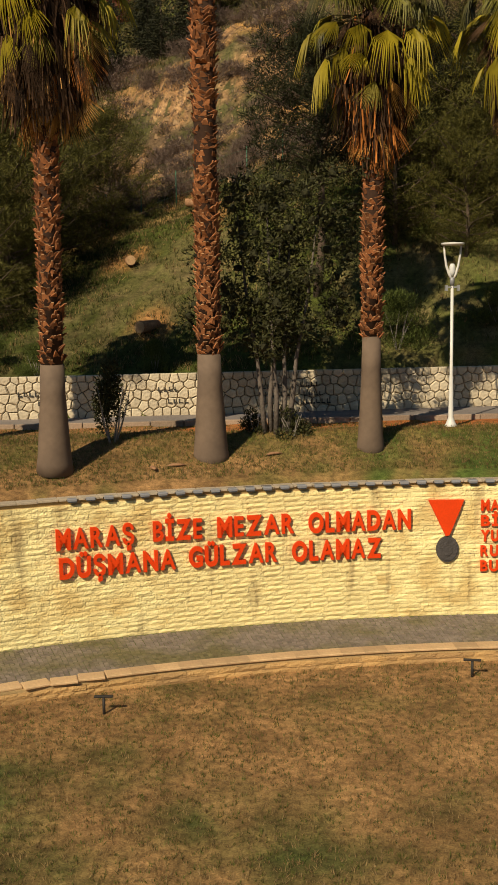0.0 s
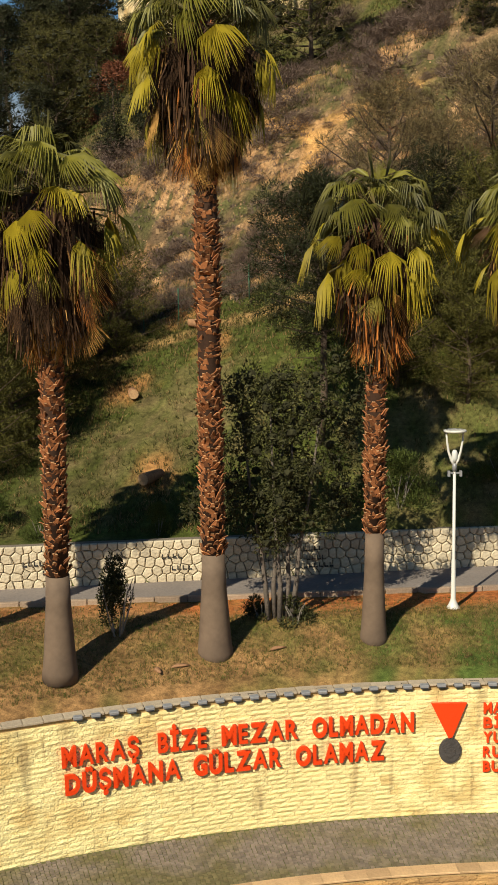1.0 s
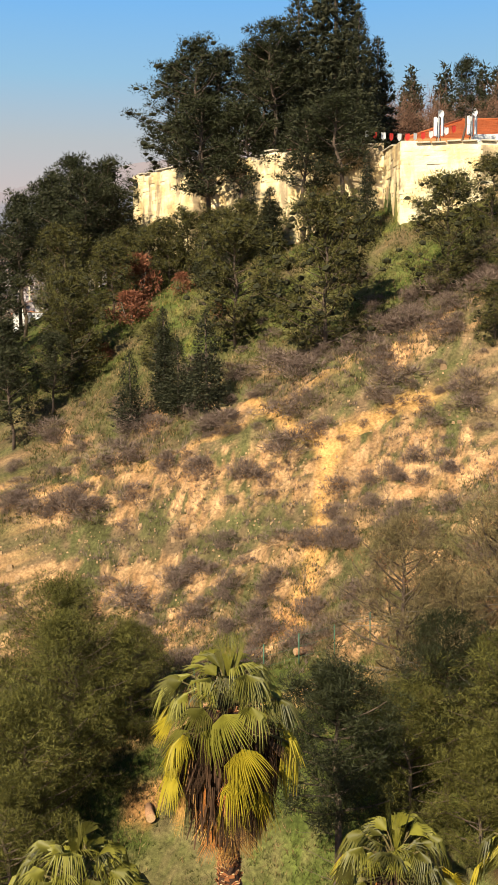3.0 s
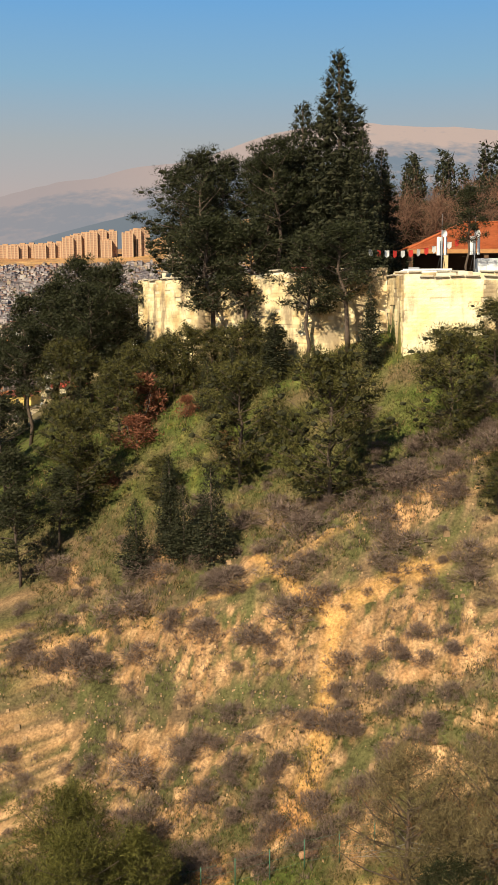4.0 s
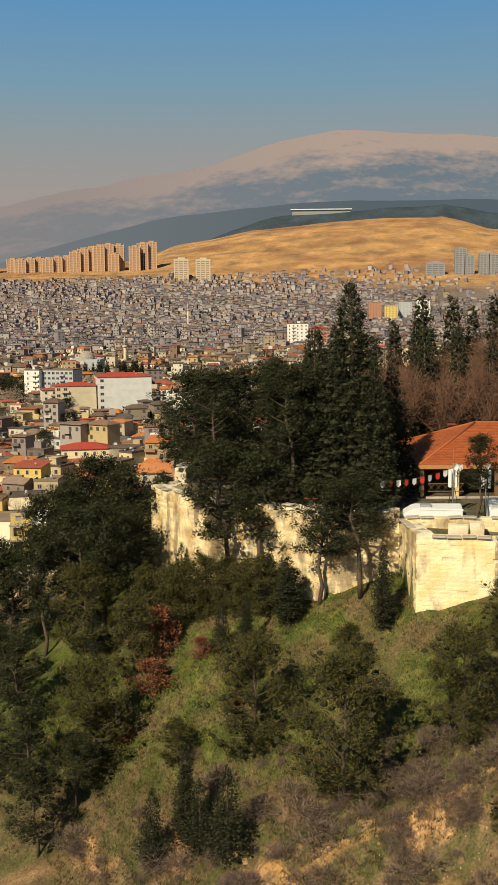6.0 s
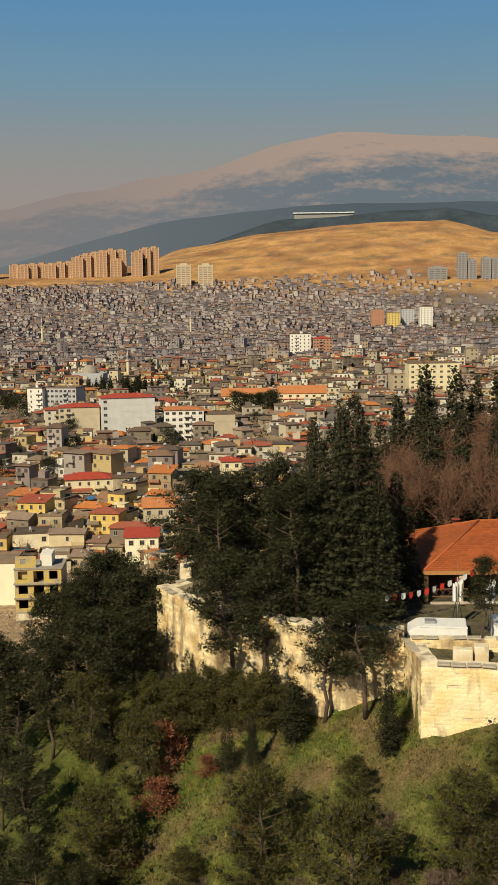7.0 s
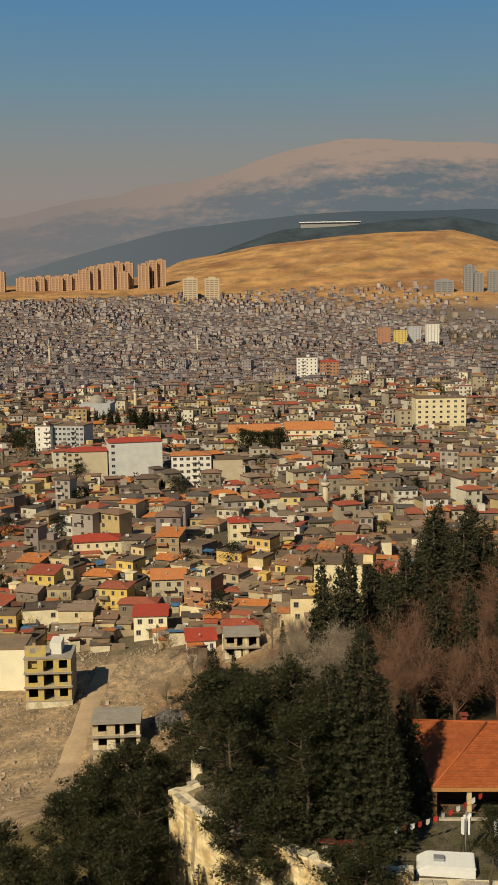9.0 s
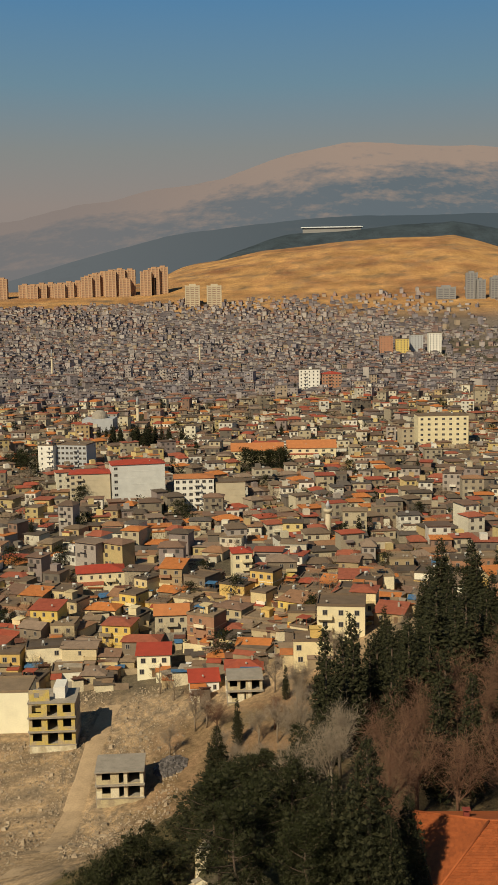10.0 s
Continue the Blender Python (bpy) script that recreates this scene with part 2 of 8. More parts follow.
def land(x, y):
    """The height of the ground."""
    r = math.hypot(x - AX, y - AY)
    if y < 45 and r < AR + 0.3:
        return LAWN + 0.05 * fbm(x, y, 0.4) - (0.04 if r > AR - PATH_W else 0)
    if y < kerb_y(x) + 0.1 and abs(x) < 40:
        back = min(1, max(0, (r - AR - 0.3) / 2.7))
        return -0.90 + 1.0 * back + 0.06 * fbm(x, y, 0.5) * min(1, back * 4)
    if y < stone_wall_y(x) + 0.25 and abs(x) < 40:
        return 0.16
    z = float(np.interp(y, PY, PZ)) + float(np.interp(y, KY, KZ)) * 30 * math.tanh(x / 30)
    if y < 200:
        rough = min(1, (y - 34) / 6) if y > 34 else 0
        z += rough * (1.1 * fbm(x, y, 0.09) + 0.35 * fbm(x + 9, y, 0.5))
        if 46 < y < 75:
            w = y + 0.4 * x
            step = 0.75 + 0.4 * fbm(x, y, 0.05)
            f = (z + 0.8 * fbm(x, y, 0.22)) / step
            ledge = (smooth(0.25, 0.95, f - math.floor(f)) - (f - math.floor(f))) * step
            bare = smooth(50, 53, w) * (1 - smooth(66, 70, w)) * (1 - smooth(10, 12.5, abs(x)))
            z += bare * (0.9 * ledge + 0.55 * abs(fbm(x, y + 20, 0.45)) - 0.3 * abs(fbm(x + 3, y * 0.4, 0.8)))
    if x < -18 and 172 < y < 262:
        z += (1.3 * max(0, fbm(x, y, 0.10)) + 0.5 * fbm(x, y, 0.35)) * smooth(2.5, 5.5, abs(x - track_x(y))) * smooth(172, 180, y) * (1 - smooth(240, 262, y)) * (1 - smooth(-24, -18, x))
    if x < -18 and 60 < y < 190:
        z -= 0.35 * (-18 - x) * smooth(60, 80, y) * (1 - smooth(150, 190, y))
    if -11.7 < x < 60 and 79 < y < 160:
        yf = float(np.interp(x, [p[0] for p in CASTLE], [p[1] for p in CASTLE]))
        if y > yf + 0.7:
            z += ((36.9 if x > 9.5 and y < 85.2 else 37.4) - z) * (1 - smooth(113 + 11 * smooth(3, 12, x), 139 + 11 * smooth(3, 12, x), y)) * (1 if x > -9 else smooth(-11.7, -9, x))
    if y > 250:
        z += min(1, (y - 250) / 300) * 5 * fbm(x, y, 0.004, 3)
    if y > 1500:
        k = smooth(1850, 2650, y)
        crest = float(np.interp(x / y, CREST_A, CREST_Z)) + 25 * fbm(x, y, 0.003, 3)
        z = z + (crest - z) * k
        z += (58 * smooth(2690, 2880, y) + 25 * smooth(2900, 3300, y)) * smooth(-0.1, 0.02, x / y)
    return z

# ---- ground, one sheet to the horizon ----
def mixc(a, b, k):
    k = min(1, max(0, k))
    return tuple(p + (q - p) * k for p, q in zip(a, b))


DRY, TURF, EARTH, SAND, BROWN = (0.31, 0.175, 0.070), (0.072, 0.088, 0.024), (0.36, 0.175, 0.062), (0.42, 0.25, 0.10), (0.17, 0.115, 0.06)
# FOREST has the blue of distance haze mixed into its base colour
DUST, GOLD, FOREST = (0.42, 0.29, 0.165), (0.46, 0.255, 0.095), (0.045, 0.06, 0.072)


def soil(x, y):
    """The ground's own colour."""
    n1, n2, n3 = fbm(x, y, 0.35), fbm(x + 40, y, 0.12), fbm(x, y + 70, 1.3)
    r = math.hypot(x - AX, y - AY)
    if y < 45 and r < AR + 0.3:
        return mixc(DRY, TURF, 0.10 + 1.5 * n1 + 0.7 * n3 - 0.07 * (y - 18) - 0.015 * x + 0.4 * n2)
    if y < kerb_y(x):
        c = mixc(DRY, (0.075, 0.105, 0.022), 0.36 + 2.2 * n1 + 0.9 * n3 + 0.06 * x)
        return mixc(c, (0.42, 0.135, 0.038), smooth(-2.3, -0.7, y - kerb_y(x) + 1.5 * n1) * (0.85 + n3 * 1.6) * (0.35 if x < -2.5 else 1))
    if y < 200:
        g = mixc((0.062, 0.074, 0.015), BROWN, 0.06 + 1.1 * n2 + 0.9 * n3)
        w = y + 0.4 * x + 2.2 * n2 + 1.6 * n1
        n4 = fbm(x + 5, y - 31, 2.6)
        dry = mixc((0.074, 0.068, 0.025), (0.130, 0.082, 0.046), 0.5 + 2.2 * n1 + 2.0 * n3)
        g = mixc(g, dry, smooth(47.5, 49.0, y + 0.1 * x + 2 * n1) * (1 - smooth(70, 77, w)) * 0.92)
        ochre = mixc(mixc((0.27, 0.140, 0.056), (0.40, 0.245, 0.115), 0.4 + 2.2 * n3), (0.17, 0.10, 0.05), 3.0 * n4 + 0.1)
        lower = smooth(48, 51, w) * (1 - smooth(57.0, 58.0, w)) * (0.36 + 2.4 * n1 + 2.0 * n3 + 1.4 * n4)
        ledge = smooth(54.6, 55.4, w) * (1 - smooth(56.4, 57.2, w)) * (0.6 + 1.6 * n3 + 1.6 * n1)
        cliff = smooth(58.6, 59.6, w) * (1 - smooth(62.4, 64.0, w)) * (0.66 + 1.9 * n1 + 2.0 * n3 + 1.4 * n4)
        upper = smooth(65.0, 66.4, w) * (1 - smooth(68.4, 71.0, w)) * (0.05 + 2.6 * n1 + 1.0 * n3)
        g = mixc(g, ochre, smooth(0.2, 0.75, max(lower, ledge, cliff, upper)))
        if 50 < y < 66:
            t = abs(x - 0.6 - 0.78 * (64.4 - y) + 0.7 * n1) if y > 60 else abs(x - 4.0 + 0.25 * (60 - y) + 0.9 * n1)
            g = mixc(g, (0.42, 0.23, 0.075), (1 - smooth(0.1, 0.5 + 0.14 * max(0, min(4, 64 - y)), t)) * 0.95)
            t = abs(y - 60.4 - 0.1 * (x - 4) + 1.2 * n2)
            g = mixc(g, (0.44, 0.24, 0.08), (1 - smooth(0.2, 0.8, t)) * 0.8 * smooth(3, 5, x) * (1 - smooth(9, 11, x)))
        if 61 < y < 72:
            t = abs(y - 64.6 - 0.02 * (x + 3) ** 2 * (1 if x < -3 else 0.2) + 0.8 * n1)
            g = mixc(g, (0.36, 0.20, 0.075), (1 - smooth(0.05, 0.3, t)) * 0.7)
        # bare shoulder where the green bank ends
        t = y - 46.3 + 0.06 * x - 0.8 * n1
        g = mixc(g, (0.40, 0.24, 0.095), smooth(-0.9, -0.2, t) * (1 - smooth(0.3, 0.9, t)) * (0.75 + 1.2 * n3))
        for cx, cy, rr in ((-5.0, 43.2, 1.3), (-3.4, 37.4, 1.1), (-1.5, 44.5, 1.0), (-3.0, 49.0, 1.4), (1.0, 51.0, 1.3)):
            g = mixc(g, EARTH, (1 - smooth(rr * 0.4, rr, math.hypot(x - cx, (y - cy) * 0.8) + n3)) * 0.8)
        if y > 74 and -11 < x < 60:
            g = mixc(g, mixc(mixc((0.056, 0.072, 0.015), (0.14, 0.135, 0.02), 3 * n3), (0.125, 0.082, 0.044), 0.40 + 2.8 * n1), 0.8 * smooth(74, 80, y))
        if y > 80 and -10 < x < 60 and y > float(np.interp(x, [p[0] for p in CASTLE], [p[1] for p in CASTLE])) + 0.6:
            g = mixc((0.13, 0.105, 0.075), (0.09, 0.08, 0.04), 0.5 + 2 * n1)
        if y > 108:
            g = mixc(g, BROWN, 0.6)
        if y > 140:
            g = mixc(g, mixc(mixc(DUST, (0.20, 0.15, 0.10), 0.45 + 2.2 * n1 + 1.6 * n3), mixc((0.25, 0.155, 0.085), (0.145, 0.105, 0.055), 0.3 + 2 * n2), smooth(-36, -24, x + 4 * n1)), smooth(168 + 0.8 * max(-28, min(0, x + 12)), 190 + 0.8 * max(-28, min(0, x + 12)), y + 6 * n1))
        return g
    if y < 1500:
        # ground among the houses, darkened to paint the shade in the narrow gaps
        lanes = mixc((0.15, 0.115, 0.08), (0.085, 0.075, 0.05), 0.5 + fbm(x, y, 0.03) * 2)
        lot = mixc(mixc(DUST, (0.20, 0.15, 0.10), 0.45 + 2.2 * n1 + 1.6 * n3), mixc((0.25, 0.155, 0.085), (0.145, 0.105, 0.055), 0.3 + 2 * n2), smooth(-36, -24, x + 4 * n1) * (1 - smooth(232, 246, y)))
        return mixc(lot, lanes, smooth(252, 268, y - 0.1 * x))
    k = smooth(1650, 1900, y + 150 * fbm(x, y, 0.004))
    c = mixc((0.17, 0.135, 0.105), mixc(mixc(GOLD, (0.27, 0.13, 0.06), 0.35 + 1.5 * fbm(x, y * 2, 0.005) + 1.2 * fbm(x, y, 0.022)), (0.17, 0.125, 0.08), 1.2 * fbm(x + 900, y * 2, 0.012) + 1.4 * fbm(x, y + 300, 0.04) + 0.05), k)
    return mixc(c, FOREST, smooth(2640, 2700, y + 60 * fbm(x, y, 0.01)))


def build_ground():
    ys = [-150, -80, -40, -20, -5, 5, 10]
    y = 13.0
    while y < 3500:
        ys.append(y)
        y += 0.28 if y < 36 else 0.45 if y < 46 else 0.27 if y < 68 else 0.7 if y < 120 else 2 if y < 260 else 8 if y < 700 else 25 if y < 1700 else 11 if y < 2750 else 25
    nx = 151
    V, C = [], []
    for y in ys:
        w = 16 if y < 60 else 16 + (y - 60) * 0.32
        for j in range(nx):
            u = -1 + 2 * j / (nx - 1)
            x = w * u * 0.82 if abs(u) < 0.9 else math.copysign(w * (0.738 + (abs(u) - 0.9) * (30 if y < 200 else 8)), u)
            V.append((x, y, land(x, y)))
            C.append(soil(x, y))
    F = [(i * nx + j, i * nx + j + 1, (i + 1) * nx + j + 1, (i + 1) * nx + j) for i in range(len(ys) - 1) for j in range(nx - 1)]
    me = arrays_mesh("ground", V, F, [SOIL])
    at = me.color_attributes.new("soil", "FLOAT_COLOR", "POINT")
    at.data.foreach_set("color", np.hstack([np.array(C), np.ones((len(C), 1))]).ravel())
    me.polygons.foreach_set("use_smooth", np.ones(len(F), bool))
    ob = new("ground", me)
    tagged(ob, "grassy hillside and lawn running out to dusty plain and hills", "ground", kind="structure")
    return ob


build_ground()

# ---- far hills and mountain ----
def ridge(name, label, y, skyline, depth, low, material, seed, jag, nx=260, nz=26):
    """A mountain flank: a sloping sheet under an uneven skyline, of rows that lean away from the viewer."""
    V, F = [], []
    for i in range(nz + 1):
        v = i / nz
        for j in range(nx + 1):
            a = -0.42 + 0.84 * j / nx
            top = float(np.interp(a, [s[0] for s in skyline], [s[1] for s in skyline]))
            yy = y + depth * v
            x = a * yy
            z = low + (top - low) * v + jag * (fbm(x + seed, yy * 1.7, 0.0016, 6) * (0.3 + v) + 0.35 * abs(fbm(x - seed, yy, 0.006, 4)))
            V.append((x, yy, z))
    for i in range(nz):
        for j in range(nx):
            F.append((i * (nx + 1) + j, i * (nx + 1) + j + 1, (i + 1) * (nx + 1) + j + 1, (i + 1) * (nx + 1) + j))
    me = arrays_mesh(name, V, F, [material])
    me.polygons.foreach_set("use_smooth", np.ones(len(F), bool))
    me.attributes.new("rise", "FLOAT", "POINT").data.foreach_set("value", np.repeat(np.arange(nz + 1) / nz, nx + 1))
    ob = new(name, me)
    return tagged(ob, label, "mountain", kind="structure")


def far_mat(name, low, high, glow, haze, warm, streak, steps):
    """A far backdrop: woods below, snow by the height up the flank, with haze put in as the surface's own glow,
    stronger to the west.
    """
    m = bpy.data.materials.new(name)
    m.use_nodes = True
    n, l = m.node_tree.nodes, m.node_tree.links
    b = n["Principled BSDF"]
    b.inputs["Roughness"].default_value, b.inputs["Specular IOR Level"].default_value = 1.0, 0.0
    tex = n.new("ShaderNodeTexCoord")
    sep = n.new("ShaderNodeSeparateXYZ")
    l.new(tex.outputs["Object"], sep.inputs[0])
    up = n.new("ShaderNodeAttribute")
    up.attribute_name = "rise"

    def ranged(src, a0, a1, b0, b1):
        q = n.new("ShaderNodeMapRange")
        for key, v in zip(("From Min", "From Max", "To Min", "To Max"), (a0, a1, b0, b1)):
            q.inputs[key].default_value = v
        l.new(src, q.inputs[0])
        return q.outputs[0]

    def added(*srcs):
        out = srcs[0]
        for v in srcs[1:]:
            q = n.new("ShaderNodeMath")
            l.new(out, q.inputs[0])
            l.new(v, q.inputs[1])
            out = q.outputs[0]
        return out

    def noised(scale, vec, detail=9):
        q = n.new("ShaderNodeTexNoise")
        q.inputs["Scale"].default_value, q.inputs["Detail"].default_value, q.inputs["Roughness"].default_value = scale, detail, 0.62
        l.new(vec, q.inputs["Vector"])
        return q.outputs[0]

    def mixed(fac, a, c):
        q = n.new("ShaderNodeMix")
        q.data_type = "RGBA"
        l.new(fac, q.inputs[0])
        for k, v in ((6, a), (7, c)):
            if isinstance(v, tuple):
                q.inputs[k].default_value = (*v, 1)
            else:
                l.new(v, q.inputs[k])
        return q.outputs[2]
    mp = n.new("ShaderNodeMapping")
    mp.inputs["Rotation"].default_value = (0, radians(38), 0)
    mp.inputs["Scale"].default_value = (1.0, 0.35, 4.0)
    l.new(tex.outputs["Object"], mp.inputs["Vector"])
    lie = n.new("ShaderNodeValToRGB")
    lie.color_ramp.elements[1].position = steps[-1][0]
    for p, v in steps:
        e = lie.color_ramp.elements[0] if p == 0.0 else lie.color_ramp.elements[-1] if p == steps[-1][0] else lie.color_ramp.elements.new(p)
        e.color = (v, v, v, 1)
    l.new(up.outputs["Fac"], lie.inputs[0])
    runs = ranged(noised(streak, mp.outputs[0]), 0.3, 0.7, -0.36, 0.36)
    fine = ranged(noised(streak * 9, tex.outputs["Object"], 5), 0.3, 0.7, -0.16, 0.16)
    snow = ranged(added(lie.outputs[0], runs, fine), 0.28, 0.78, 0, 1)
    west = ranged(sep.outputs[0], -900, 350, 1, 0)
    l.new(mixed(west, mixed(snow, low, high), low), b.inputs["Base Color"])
    # haze as emission: glow eastward, haze westward, warm over the snow
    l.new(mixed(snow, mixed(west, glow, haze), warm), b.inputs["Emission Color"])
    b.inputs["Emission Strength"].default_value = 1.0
    return m


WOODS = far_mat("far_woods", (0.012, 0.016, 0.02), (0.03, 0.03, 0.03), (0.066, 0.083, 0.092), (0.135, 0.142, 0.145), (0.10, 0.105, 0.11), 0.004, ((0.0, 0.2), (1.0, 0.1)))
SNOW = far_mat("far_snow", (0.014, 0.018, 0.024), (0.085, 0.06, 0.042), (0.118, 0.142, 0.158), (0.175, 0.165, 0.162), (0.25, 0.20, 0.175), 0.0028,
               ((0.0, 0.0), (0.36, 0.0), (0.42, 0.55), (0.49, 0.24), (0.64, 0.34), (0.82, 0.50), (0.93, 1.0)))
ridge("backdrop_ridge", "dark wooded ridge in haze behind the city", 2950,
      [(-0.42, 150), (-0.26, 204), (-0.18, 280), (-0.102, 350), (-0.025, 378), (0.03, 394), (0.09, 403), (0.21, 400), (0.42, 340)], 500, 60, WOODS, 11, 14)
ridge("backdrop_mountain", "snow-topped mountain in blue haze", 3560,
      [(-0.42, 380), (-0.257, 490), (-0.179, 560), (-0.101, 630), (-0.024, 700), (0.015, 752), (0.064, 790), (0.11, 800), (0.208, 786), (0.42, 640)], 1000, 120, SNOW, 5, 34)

# ---- memorial wall, path and kerbs ----
STONE = mat("split_limestone", (0.95, 0.80, 0.38), rough=0.85, var=0.14, scale=1.2, fine=22, bump=0.8, spread=0.08, second=(0.68, 0.50, 0.20))
STONE = stained(STONE, (2.2, 2.2, 0.3), 0.57, 0.65, (0.27, 0.17, 0.07))
MORTAR = mat("mortar", (0.42, 0.29, 0.13), rough=0.95, var=0.25, scale=1.5, fine=30, bump=0.4)
COPING = mat("coping_concrete", (0.42, 0.34, 0.24), rough=0.9, var=0.25, scale=2, fine=25, bump=0.4, spread=0.1)
COBBLE = mat("grey_cobble", (0.205, 0.165, 0.130), rough=0.85, var=0.25, scale=0.7, fine=9, bump=0.3, spread=0.22, island=True, second=(0.13, 0.11, 0.05))
JOINT = mat("sandy_joint", (0.13, 0.12, 0.05), rough=0.95, var=0.3, scale=0.8, fine=15, bump=0.4, second=(0.09, 0.10, 0.03))


def on_arc(u, r, z):
    """A place on the wall's arc: u metres along its face from x = 0."""
    a0 = math.asin((0 - AX) / AR)
    a = a0 + u / AR
    return Vector((AX + r * math.sin(a), AY + r * math.cos(a), z)), a


def arc_frame(u, r, z):
    """A pose on the arc: x along the wall, y into it, z up."""
    p, a = on_arc(u, r, z)
    return Matrix.Translation(p) @ Matrix.Rotation(-a, 4, "Z")


def arc_strip(bm, u0, u1, r0, r1, z0, z1, step=0.25, mi=0):
    n = max(1, int((u1 - u0) / step))
    rows = []
    for i in range(n + 1):
        u = u0 + (u1 - u0) * i / n
        rows.append([bm.verts.new(on_arc(u, r, z)[0]) for r, z in ((r0, z0), (r0, z1), (r1, z1), (r1, z0))])
    for a, b in zip(rows, rows[1:]):
        for k in range(4):
            bm.faces.new((a[k], b[k], b[(k + 1) % 4], a[(k + 1) % 4])).material_index = mi
    bm.faces.new(rows[0])
    bm.faces.new(rows[-1][::-1])


U0, U1 = -11.0, 13.0
bm = bmesh.new()
arc_strip(bm, U0, U1, AR + 0.05, AR + 0.7, WALL_FOOT - 0.4, WALL_TOP - 0.06)
bmesh.ops.recalc_face_normals(bm, faces=bm.faces[:])
memorial_wall = whole("wall_memorial", bm, MORTAR, "curved retaining wall of yellow split-face limestone courses", "wall", kind="structure")
bm = bmesh.new()
arc_strip(bm, U0, U1, AR - PATH_W, AR + 0.04, LAWN - 0.1, WALL_FOOT - 0.03)
bmesh.ops.recalc_face_normals(bm, faces=bm.faces[:])
path = whole("path", bm, JOINT, "grey cobbled footpath along the foot of the memorial wall", "path", kind="structure")
bm = bmesh.new()
arc_strip(bm, U0, U1, AR - PATH_W - 0.34, AR - PATH_W - 0.02, LAWN - 0.3, WALL_FOOT + 0.10)
bmesh.ops.recalc_face_normals(bm, faces=bm.faces[:])
low_wall = whole("wall_low", bm, MORTAR, "low kerb wall of yellow stone between path and lawn", "wall", kind="structure")

# upper promenade
PAVE = mat("promenade_paving", (0.20, 0.17, 0.15), rough=0.85, var=0.22, scale=0.7, fine=14, bump=0.3)
bm = bmesh.new()
n = 40
xs = [-20 + 40 * i / n for i in range(n + 1)]
for x0, x1 in zip(xs, xs[1:]):
    q = [bm.verts.new((x, f(x) + o, 0.24)) for x, f, o in ((x0, kerb_y, 0.15), (x1, kerb_y, 0.15), (x1, stone_wall_y, 0.05), (x0, stone_wall_y, 0.05))]
    bm.faces.new(q)
bmesh.ops.remove_doubles(bm, verts=bm.verts[:], dist=0.001)
ext = bmesh.ops.extrude_face_region(bm, geom=bm.faces[:])
bmesh.ops.translate(bm, verts=[v for v in ext["geom"] if isinstance(v, bmesh.types.BMVert)], vec=(0, 0, -0.3))
bmesh.ops.recalc_face_normals(bm, faces=bm.faces[:])
whole("pavement", bm, PAVE, "paved grey promenade below the rough stone wall", "pavement", kind="structure")
kerb = thing("kerb", "weathered concrete kerb along the promenade", "kerb", kind="structure")
KERB_MAT = mat("kerb_concrete", (0.29, 0.21, 0.145), rough=0.9, var=0.3, scale=1.5, fine=20, bump=0.4, spread=0.2)
KERB = boxmesh("kerb_stone", (-0.49, 0, -0.25), (0.49, 0.16, 0.0), 0.015)
kme = None
for i in range(34):
    x = -16.5 + i
    pl = pose(x, kerb_y(x), 0.26 + random.uniform(-0.012, 0.012), 0, random.uniform(-0.6, 0.6), 4.0)
    o = part("kerb_stone", KERB if kme is None else kme, KERB_MAT, kerb, place=pl)
    kme = o.data

# rough stone wall behind the promenade
JOINT_DARK = mat("dark_joint", (0.17, 0.14, 0.105), rough=0.95, var=0.3, scale=2, fine=20)
bm = bmesh.new()
for x0, x1 in zip(xs, xs[1:]):
    box_v = [(x0, stone_wall_y(x0) + 0.06), (x1, stone_wall_y(x1) + 0.06), (x1, stone_wall_y(x1) + 0.6), (x0, stone_wall_y(x0) + 0.6)]
    lo = [bm.verts.new((a, b, -0.2)) for a, b in box_v]
    hi = [bm.verts.new((a, b, 1.52 + 0.06 * fbm(a, 0, 0.6))) for a, b in box_v]
    for k in range(4):
        bm.faces.new((lo[k], lo[(k + 1) % 4], hi[(k + 1) % 4], hi[k]))
    bm.faces.new(hi)
bmesh.ops.remove_doubles(bm, verts=bm.verts[:], dist=0.001)
stone_wall = whole("wall_stone", bm, JOINT_DARK, "white rubble-stone retaining wall with dark joints and scrawled writing", "wall", kind="structure")

# ---- plants ----
BARK = mat("pine_bark", (0.10, 0.07, 0.05), rough=0.95, var=0.35, scale=3, fine=18, bump=0.8)
BARK_GREY = mat("grey_bark", (0.22, 0.19, 0.16), rough=0.95, var=0.3, scale=3, fine=18, bump=0.6)
TWIG = mat("bare_twig", (0.16, 0.085, 0.052), rough=0.95, var=0.3, scale=1.5, fine=10)
TWIG_PALE = mat("pale_twig", (0.27, 0.21, 0.15), rough=0.95, var=0.3, scale=1.5, fine=10)
PINE = leaf_mat("pine_needles", (0.068, 0.061, 0.015), spread=0.65, translucent=0.10)
PINE_NEAR = leaf_mat("olive_needles", (0.086, 0.079, 0.017), spread=0.65, translucent=0.10)
PINE_DRY = leaf_mat("thin_brown_needles", (0.14, 0.104, 0.046), spread=0.55, translucent=0.12)
RUST_NEEDLE = leaf_mat("rusty_dead_needles", (0.17, 0.070, 0.030), spread=0.5, translucent=0.1)
PINE_DARK = leaf_mat("dark_needles", (0.028, 0.030, 0.011), spread=0.55, translucent=0.12)
CYPRESS = leaf_mat("cypress_scales", (0.025, 0.027, 0.012), spread=0.35, translucent=0.1)
LAUREL = leaf_mat("laurel_leaves", (0.052, 0.052, 0.018), spread=0.5, rough=0.6, translucent=0.12)
